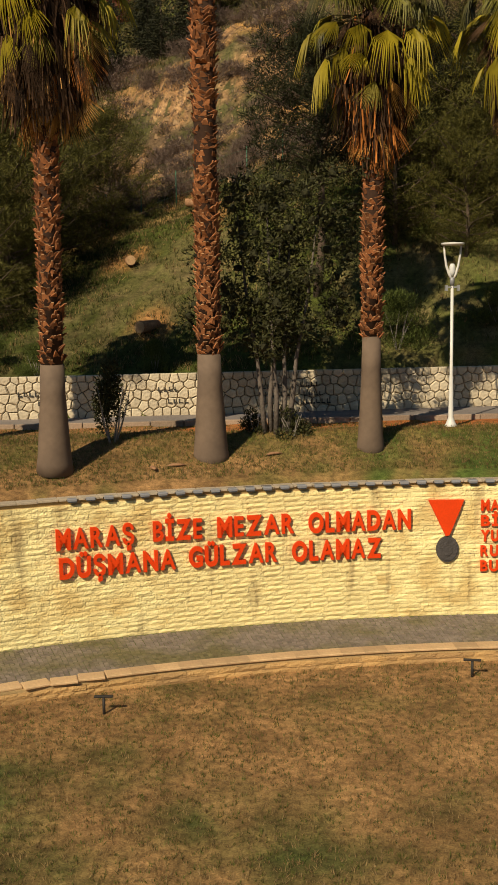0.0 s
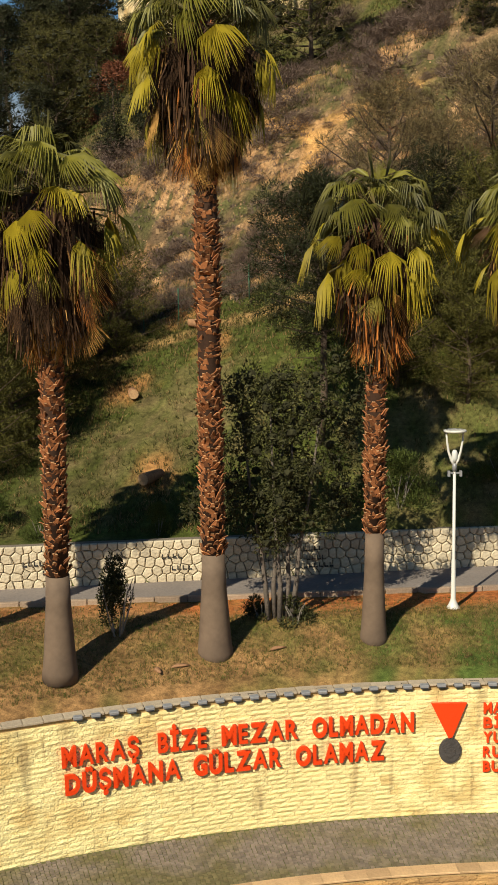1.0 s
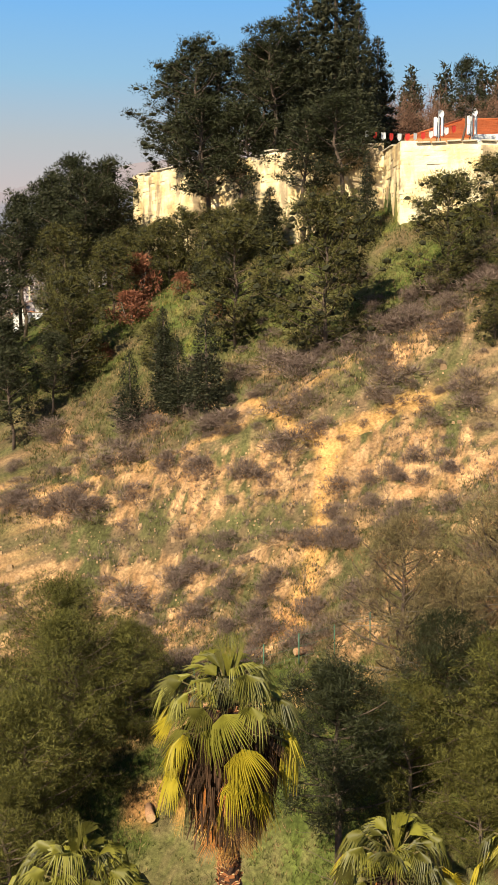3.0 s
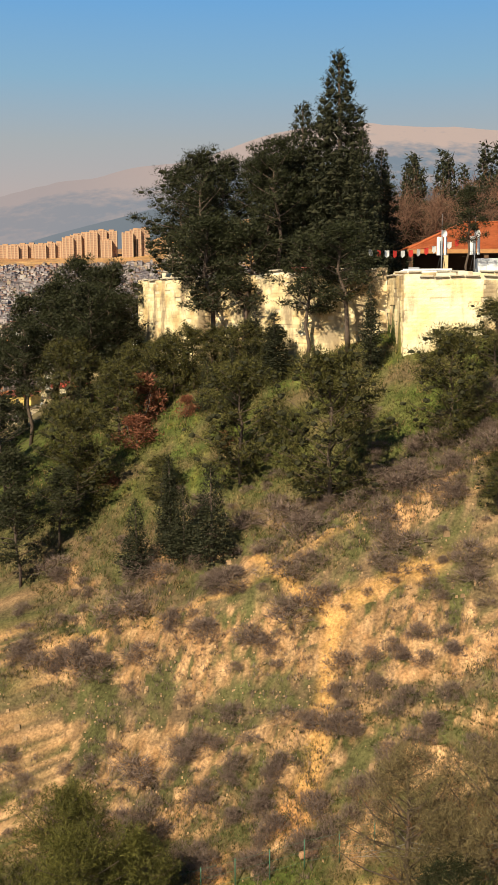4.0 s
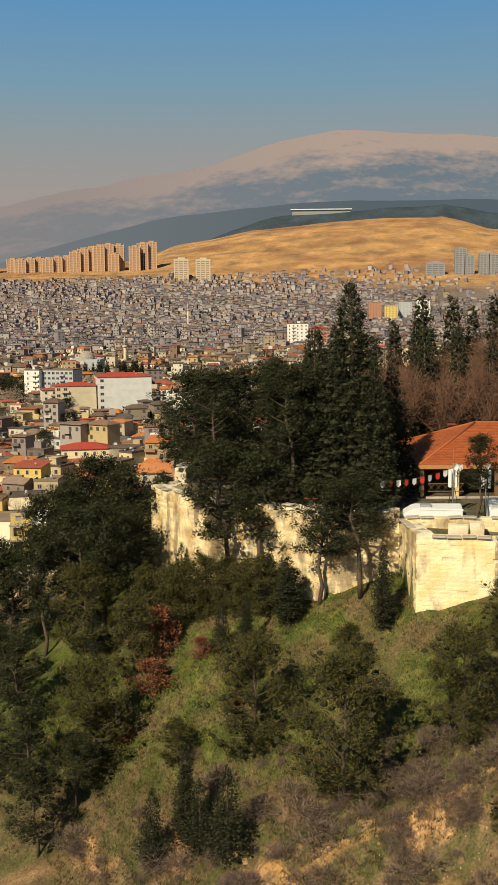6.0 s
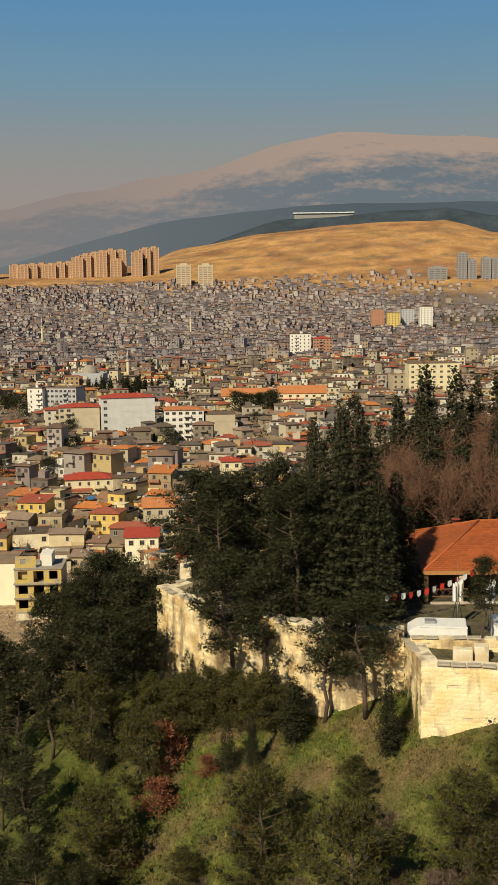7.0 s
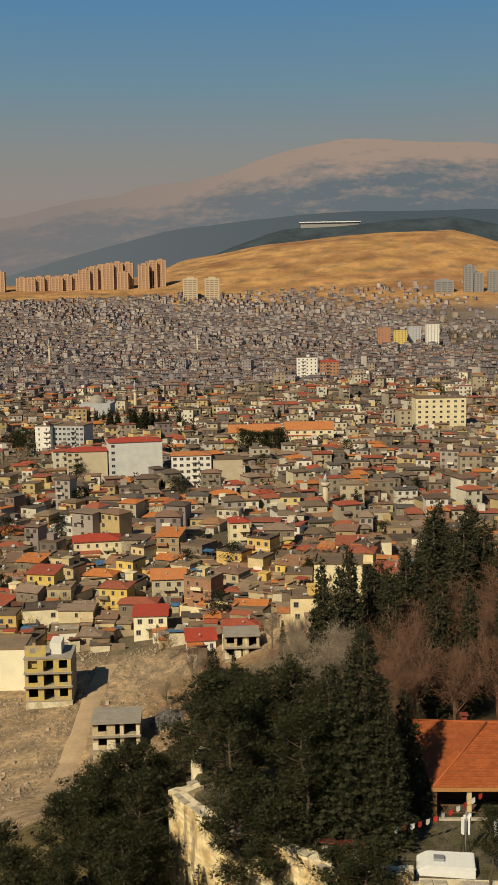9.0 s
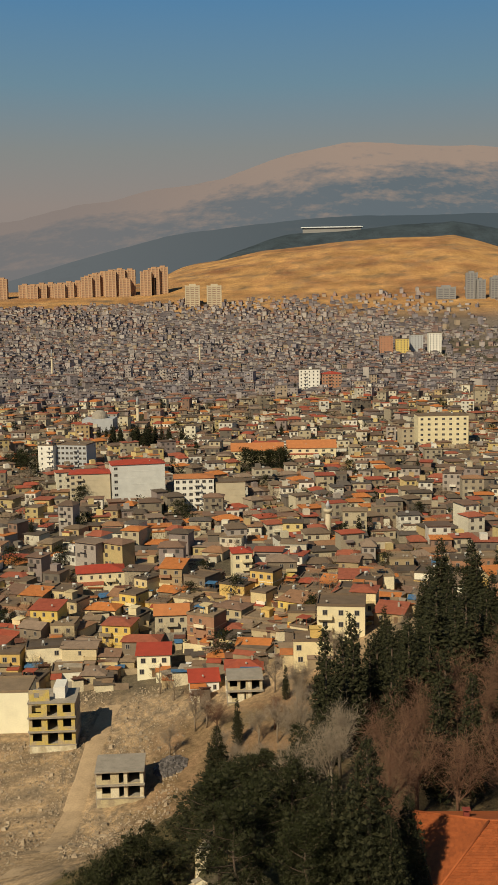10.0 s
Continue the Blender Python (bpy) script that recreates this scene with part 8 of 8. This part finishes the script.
plant(bare_a, [(10.5, 113.0, 1.0, 1.0, 0), (14.0, 117.5, 1.0, 1.1, 60), (18.5, 116.5, 0.95, 1.0, 120), (23.5, 118.0, 1.05, 1.1, 180), (11.5, 122.5, 1.0, 1.0, 240), (16.0, 128.0, 1.0, 1.1, 300), (24.0, 131.0, 1.0, 1.0, 30), (27.5, 136.0, 1.1, 1.1, 90), (20.0, 139.0, 1.0, 1.1, 150),
                (9.0, 107.5, 0.75, 1.0, 10), (-15.0, 229.0, 0.65, 1.2, 40), (-20.5, 241.0, 0.6, 1.2, 90), (-2.0, 219.0, 0.7, 1.2, 130), (30.0, 142.0, 1.05, 1.0, 200), (31.0, 158.0, 1.0, 1.1, 20)])
plant(bare_b, [(4.6, 121.0, 1.0, 1.0, 0), (6.2, 128.0, 0.95, 1.0, 90), (0.5, 118.0, 0.9, 1.0, 180), (1.5, 150.0, 0.9, 1.0, 20), (-10.0, 205.0, 0.8, 1.0, 80), (-25.0, 224.0, 0.7, 1.0, 40), (-13.0, 214.0, 0.8, 1.1, 120), (26.0, 232.0, 0.9, 1.0, 60), (33.0, 250.0, 1.0, 1.0, 130), (-20.0, 232.0, 0.75, 1.0, 200),
                (4.0, 225.0, 0.9, 1.0, 60), (-5.5, 216.0, 0.8, 1.2, 15), (-1.5, 213.0, 0.85, 1.2, 215), (3.5, 214.0, 0.9, 1.2, 100), (-17.5, 232.0, 0.7, 1.2, 300), (12.0, 236.0, 0.9, 1.0, 10), (-2.0, 236.0, 0.9, 1.0, 70)])
plant(rust, [(-10.0, 84.0, 0.75, 1.5, 0), (-10.0, 88.0, 1.25, 0.95, 90), (-13.6, 82.5, 0.5, 1.2, 140), (-6.1, 85.2, 0.5, 1.2, 40), (-11.8, 80.5, 0.45, 1.2, 70), (-3.0, 79.5, 0.4, 1.0, 20)])
rw = random.Random(29)
more = []
while len(more) < 46:
    x, y = rw.uniform(8, 66), rw.uniform(158, 262)
    if x > 0.30 * (y - 158) - 4 + 0.04 * (y - 158) and x < 0.26 * y and all(math.hypot(x - a, y - b) > 3.6 for a, b, *_ in more):
        more.append((x, y, rw.uniform(0.62, 1.08), rw.uniform(1.1, 1.4), rw.uniform(0, 360)))
plant(tallcyp, more + [(21.0, 150.0, 1.2, 1.2, 0), (24.5, 146.0, 1.1, 1.2, 50), (16.0, 140.0, 1.0, 1.1, 100), (28.5, 139.0, 1.05, 1.2, 150), (13.0, 133.5, 0.85, 1.1, 200), (32.0, 147.0, 1.1, 1.2, 250), (19.5, 133.0, 0.9, 1.1, 300), (26.0, 128.0, 0.85, 1.1, 20), (22.5, 160.0, 1.25, 1.2, 70)])
plant(bare_b, [(rw.uniform(-8, 14), rw.uniform(196, 232), rw.uniform(0.6, 0.9), 1.0, rw.uniform(0, 360)) for _ in range(9)])
# the woods behind the castle
pine_w = [pine("pine_tree", "dark pine of the wood behind the castle", 13, 4.2, 0.2, 1.3, 16, PINE_DARK, nlimb=25, group="wood behind the castle", dead=2, width=0.07, length=0.38, sprays=22, spray=(0.42, 0.11), core=0.5) for _ in range(2)]
rw = random.Random(17)
spots = []
tries = 0
while len(spots) < 26 and tries < 3000:
    tries += 1
    y = rw.uniform(110, 146)
    x = rw.uniform(-19 + 0.1 * (y - 113) + max(0, y - 122) * 0.45, 7 - 0.09 * (y - 113))
    if all(math.hypot(x - a, y - b) > 3.9 for a, b in spots) and not (x > 2 and y < 132):
        spots.append((x, y))
for i, (x, y) in enumerate(spots):
    plant(pine_w[i % 2], [(x, y, rw.uniform(0.5, 0.62) * (1 if y < 116 else 0.8), rw.uniform(1.05, 1.3), rw.uniform(0, 360))], "dark pine of the wood behind the castle")
# trees among the houses
pine_e = pine("pine_tree", "dark round-topped tree among the houses", 9, 3.6, 0.2, 1.1, 14, PINE_DARK, nlimb=20, group="trees of the city", width=0.2, length=0.6, dead=0, sprays=0, core=0)
cyp_e = conifer("cypress_tree", "dark cypress among the houses", 11, 1.7, CYPRESS, tiers=16, clump=0.7, droop=0.1, group="trees of the city", count=4, power=0.6, length=0.7, width=0.25)
bare_c = bare_tree("bare_tree", "leafless grey tree among the houses", 9, 4, TWIG_PALE, "trees of the city", 300)
city_rows = {"p": [], "c": [], "b": []}
for k in range(26):
    city_rows["c"].append((rw.gauss(-91, 11), rw.gauss(676, 6), rw.uniform(0.9, 1.3), 1.1, rw.uniform(0, 360)))
for k in range(10):
    city_rows["p"].append((rw.gauss(-143, 8), rw.gauss(585, 8), rw.uniform(0.9, 1.3), 1.1, rw.uniform(0, 360)))
for k in range(16):
    city_rows["p"].append((rw.gauss(-5.2, 10), rw.gauss(575, 5), rw.uniform(0.9, 1.3), 1.1, rw.uniform(0, 360)))
for k in range(130):
    y = 262 + 700 * rw.random() ** 1.3
    x = rw.uniform(-0.27, 0.25) * y
    if free(x, y, 2):
        city_rows[rw.choice("ppcbbb")].append((x, y, rw.uniform(0.55, 1.15), 1.0, rw.uniform(0, 360)))
for x, y, s in ((-93, 490, 1.1), (-52.5, 480, 1.0), (-44, 455, 1.1), (-40, 450, 1.0), (-136, 560, 1.2), (-128, 548, 1.1), (-118, 505, 0.8), (-26, 352, 0.75), (-8, 330, 0.8)):
    city_rows["p"].append((x, y, s, 1.0, 40 * s))
for k in range(22):
    y = rw.uniform(250, 400)
    city_rows["b"].append((rw.uniform(-0.27, 0.08) * y, y, rw.uniform(0.6, 1.0), 1.0, rw.uniform(0, 360)))
for k in range(12):
    city_rows["b"].append((rw.gauss(-130, 8), rw.gauss(520, 18), rw.uniform(0.9, 1.3), 1.2, rw.uniform(0, 360)))
plant(pine_e, city_rows["p"])
plant(cyp_e, city_rows["c"])
plant(bare_c, city_rows["b"])

# leafless and evergreen growth between the far houses, too much to count
C, S = [], []
for k in range(1700):
    y = 430 + 1200 * rw.random() ** 0.9
    x = rw.uniform(-0.28, 0.26) * y
    s = rw.uniform(1.5, 3.6)
    C.append((x, y, land(x, y) + s * 0.8))
    S.append((s, s, s * 0.9))
v, f = needles(C, S, 16, 2.0, 1.0, 0.3)
C2, S2 = [], []
for k in range(1100):
    y = 300 + 900 * rw.random()
    x = rw.uniform(-0.28, 0.26) * y
    s = rw.uniform(1.6, 3.4)
    if free(x, y, 1):
        C2.append((x, y, land(x, y) + s * 1.1))
        S2.append((s, s, s))
v2, f2 = needles(C2, S2, 60, 1.5, 0.14, 0.6)
tagged(new("far_bare_trees", arrays_mesh("far_bare_trees", v2, f2, [TWIG])), "leafless brown trees between the houses", "trees", kind="stuff")
tagged(new("far_trees", arrays_mesh("far_trees", v, f, [PINE_DARK])), "dark trees scattered between the far houses", "trees", kind="stuff")

# near shrubs on the terrace
BARK_DIM = mat("brown_grey_bark", (0.13, 0.105, 0.085), rough=0.95, var=0.35, scale=3, fine=18, bump=0.6)
laurel = thing("laurel_tree", "multi-stemmed evergreen tree with grey trunks on the terrace", "tree", at=(0.62, 29.3, land(0.62, 29.3)))
C, S = [], []
for i, (dx, dy, tx) in enumerate(((-0.22, 0, -0.9), (0.08, -0.1, -0.1), (0.25, 0.1, 0.55), (-0.05, 0.15, 0.3), (0.4, 0.0, 1.3))):
    bm = bmesh.new()
    pts = [(dx, dy, -0.1), (dx * 1.4, dy, 1.0), (dx + 0.3 * (tx - dx), dy * 1.5, 2.1), (dx + 0.7 * (tx - dx), dy * 2, 3.9), (tx, dy * 3, 6.0)]
    tube(bm, pts, [0.085, 0.07, 0.055, 0.04, 0.02], 8)
    part("stem", bm, BARK_DIM, laurel)
    for _ in range(27):
        u = R.uniform(0.30, 1.12)
        p = Vector(pts[2]).lerp(Vector(pts[4]), min(1.1, (u - 0.34) / 0.7))
        C.append((p.x + R.normal() * 0.75, p.y + R.normal() * 0.6, p.z + R.normal() * 0.35 + 0.5))
        S.append((0.42, 0.42, 0.38))
for q in ((-2.1, 0.3, 3.6), (-1.9, 0.4, 4.4), (-2.3, 0.2, 3.1), (-1.5, 0.3, 5.0), (-1.8, 0.3, 2.6), (2.0, 0.1, 3.8), (1.9, 0.2, 3.0), (-1.5, 0, 2.9), (-1.3, 0.2, 3.5), (-1.7, 0.1, 3.1), (1.6, 0, 3.3), (1.75, 0.1, 4.3), (-0.9, 0.1, 4.6), (1.5, 0.2, 2.6)):
    C.append(q)
    S.append((0.45, 0.4, 0.35))
crown(laurel, C, S, 125, 0.12, 0.055, LAUREL, up=0.2, core=0.46)
plant(shrub("evergreen_shrub", "dark upright evergreen shrub on the terrace", 2.35, 0.55, LAUREL, 150, 0.09, 0.05, 22), [(-3.75, 28.2, 1.0, 1.0, 0)])
plant(shrub("evergreen_shrub", "low dark shrub round the foot of the laurel tree", 1.0, 0.6, LAUREL, 120, 0.09, 0.05, 12, group="shrubs at the tree's foot"), [(1.15, 29.2, 1.0, 1.0, 0), (0.15, 29.5, 0.9, 0.8, 60)])
plant(shrub("bush", "light green bush hanging over the stone wall", 1.9, 1.3, BUSH, 260, 0.16, 0.03, 20, group="bushes above the stone wall", up=0.9), [(4.9, 34.9, 1.0, 0.95, 0), (-3.1, 34.1, 0.6, 0.6, 40), (1.2, 35.2, 0.55, 0.8, 80), (8.4, 35.6, 0.7, 1.0, 120), (-6.9, 34.0, 0.6, 0.9, 160), (-8.6, 34.6, 0.7, 0.9, 200), (2.9, 36.5, 0.45, 1.0, 10)])
dry = [shrub("dry_shrub", "low dry grey-brown shrub on the bare slope", 1.0, 0.85, HEATH, 66, 0.30, 0.022, 11, stem=False, group="dry shrubs of the slope", up=0.9) for _ in range(2)]
rows = [[], []]
rd = random.Random(23)
for k in range(270):
    x, y = rd.uniform(-17, 16), rd.gauss(65, 5.5)
    if 55 < y < 78 and land(x, y) < 36 and not (abs(y + 0.22 * x - 59) < 2.2 and k % 3):
        rows[k % 2].append((x, y, rd.choice((0.45, 0.6, 0.8, 1.15)) * rd.uniform(0.8, 1.1), rd.uniform(1.0, 2.2), rd.uniform(0, 360)))
for k in range(90):
    rows[k % 2].append((rd.uniform(-11, 11), rd.uniform(48.5, 58), rd.uniform(0.5, 1.1), 1.2, rd.uniform(0, 360)))
plant(dry[0], rows[0])
plant(dry[1], rows[1])

# grass tufts, straw and stones: too many to count
def tufts(name, label, n, where, material, length, width, blades, seed):
    rs = np.random.RandomState(seed)
    P = []
    while len(P) < n:
        x, y = where(rs)
        if x is not None:
            P.append((x, y, land(x, y)))
    P = np.repeat(np.array(P), blades, axis=0) + rs.normal(size=(n * blades, 3)) * (length * 0.35, length * 0.35, 0)
    way = rs.normal(size=P.shape) * (0.45, 0.45, 0.1) + (0, 0, 1)
    side = rs.normal(size=P.shape) * (1, 1, 0)
    side /= np.linalg.norm(side, axis=1)[:, None]
    ln = length * rs.uniform(0.5, 1.3, (len(P), 1))
    v = np.stack([P - side * width / 2, P + side * width / 2, P + way * ln], 1).reshape(-1, 3)
    ob = new(name, arrays_mesh(name, v, np.arange(len(v)).reshape(-1, 3), [material]))
    return tagged(ob, label, "grass", kind="stuff")


def on_lawn(rs):
    x, y = rs.uniform(-8, 8), rs.uniform(14, 24.5)
    return (x, y) if math.hypot(x - AX, y - AY) < AR - PATH_W - 0.4 else (None, None)


def on_terrace(rs):
    x, y = rs.uniform(-8.5, 9), rs.uniform(24.5, 31.2)
    return (x, y) if math.hypot(x - AX, y - AY) > AR + 0.8 and y < kerb_y(x) - (0.1 if rs.rand() < 0.25 else 1.5) else (None, None)


def on_slope(rs):
    x, y = rs.uniform(-12, 13), rs.uniform(34.2, 55.5)
    return (x, y) if y > stone_wall_y(x) + 0.7 and rs.uniform(-0.05, 0.4) > fbm(x + 40, y, 0.12) + 0.5 * fbm(x, y, 0.6) else (None, None)


def on_bank(rs):
    x, y = rs.uniform(-17, 16), rs.uniform(47.5, 70)
    return (x, y) if fbm(x, y, 0.3) + 0.6 * fbm(x, y, 1.1) > 0.02 else (None, None)


def on_top(rs):
    x, y = rs.uniform(-20, 19), rs.uniform(63, 93)
    yf = float(np.interp(x, [p[0] for p in CASTLE], [p[1] for p in CASTLE]))
    return (x, y) if y < yf - 0.2 and fbm(x + 40, y, 0.12) < 0.16 else (None, None)


def on_path(rs):
    p_, _ = on_arc(rs.uniform(-8, 9), AR - (abs(rs.normal() * 0.12) + 0.04 if rs.rand() < 0.6 else rs.uniform(0.1, PATH_W)), 0)
    return (p_.x, p_.y) if fbm(p_.x, p_.y, 0.6) > -0.05 else (None, None)


tufts("grass", "weeds in the joints of the cobbled path", 2600, on_path, GRASS, 0.09, 0.014, 4, 11)
tufts("grass", "short green and dry lawn grass", 8000, on_lawn, STRAW, 0.07, 0.014, 4, 1)
tufts("grass", "green grass in the lawn", 5000, on_lawn, GRASS, 0.07, 0.014, 4, 2)
tufts("grass", "patchy dry grass of the terrace", 6000, on_terrace, STRAW, 0.08, 0.014, 4, 3)
tufts("grass", "patchy green grass of the terrace", 7000, on_terrace, GRASS, 0.08, 0.014, 4, 4)
GRASS_DEEP = leaf_mat("deep_green_blades", (0.056, 0.059, 0.013), spread=0.5, translucent=0.12)
tufts("grass", "green grass of the lower slope", 17000, on_slope, GRASS_DEEP, 0.17, 0.03, 4, 5)
tufts("grass", "dry grass of the lower slope", 7000, on_slope, STRAW, 0.18, 0.03, 4, 6)
tufts("grass", "green grass below the castle", 10000, on_top, GRASS_DEEP, 0.24, 0.045, 4, 7)
tufts("grass", "dry stalks below the castle", 4000, on_top, STRAW, 0.30, 0.04, 4, 8)
tufts("grass", "dry brown tufts of the eroded bank", 9000, on_bank, HEATH, 0.24, 0.03, 5, 12)
tufts("grass", "olive tufts of the eroded bank", 3500, on_bank, GRASS_DEEP, 0.16, 0.03, 4, 13)
PEBBLE = mat("pale_stone_bits", (0.30, 0.19, 0.095), rough=0.95, var=0.3, scale=2, fine=8, spread=0.35, island=True)
rs9 = np.random.RandomState(9)
VV, FF, n = [], [], 0
for _ in range(2600):
    x, y = rs9.uniform(-17, 16), rs9.normal(59, 4.5)
    if not 48 < y < 72:
        continue
    s = rs9.uniform(0.02, 0.07) * (1 if rs9.rand() < 0.97 else 2.6)
    v = np.array([(-1, -1, -1), (1, -1, -1), (1, 1, -1), (-1, 1, -1), (-0.7, -0.7, 1), (0.8, -0.6, 0.8), (0.6, 0.7, 1), (-0.7, 0.8, 0.7)]) * s * rs9.uniform(0.6, 1.3, 3)
    VV.append(v + (x, y, land(x, y) + s * 0.2))
    FF.append(np.array([(4, 5, 6, 7), (0, 1, 5, 4), (1, 2, 6, 5), (2, 3, 7, 6), (3, 0, 4, 7)]) + n)
    n += 8
tagged(new("stones", arrays_mesh("stones", np.vstack(VV), np.vstack(FF), [PEBBLE])), "loose pale stones on the eroded bank", "stones", kind="stuff")

# cut logs and fence posts on the slope
LOG_END = mat("cut_wood", (0.42, 0.26, 0.13), rough=0.85, var=0.25, scale=6, fine=20)
for x, y, q, s in ((-4.7, 42.3, 100, 1.0), (-3.55, 36.9, 60, 1.1), (-2.2, 47.0, 170, 1.0), (1.8, 48.5, 20, 0.9)):
    t = thing("log", "cut tree log lying on bare reddish earth", "log", "cut logs", (x, y, land(x, y) + 0.18 * s), q)
    bm = bmesh.new()
    tube(bm, [(-0.45 * s, 0, 0), (0.0, 0.02, 0.01), (0.5 * s, 0, 0.05)], [0.2 * s, 0.19 * s, 0.17 * s], 10)
    part("bark", bm, DEBRIS, t)
    for e, a, rr in ((-0.45, 0.0, 0.19), (0.5, 0.05, 0.16)):
        bm = bmesh.new()
        tube(bm, [(e * s - 0.01, 0, a * s), (e * s + 0.012, 0, a * s)], [rr * s, rr * s], 10)
        part("cut_end", bm, LOG_END, t)
FENCE = mat("green_post", (0.05, 0.12, 0.07), rough=0.5, var=0.15)
fence = thing("fence", "thin green wire fence on the slope", "fence", at=(0, 0, 0))
prev = None
for k in range(9):
    x = -8.0 + k * 1.6
    y = 48.6 - 0.1 * k
    z = land(x, y)
    bm = bmesh.new()
    tube(bm, [(x, y, z - 0.2), (x, y, z + 1.5)], [0.028, 0.028], 6)
    part("post", bm, FENCE, fence)
    if prev:
        for hh in (0.4, 0.9, 1.4):
            bm = bmesh.new()
            tube(bm, [(prev[0], prev[1], prev[2] + hh), (x, y, z + hh)], [0.006, 0.006], 4)
            part("wire", bm, FENCE, fence)
    prev = (x, y, z)
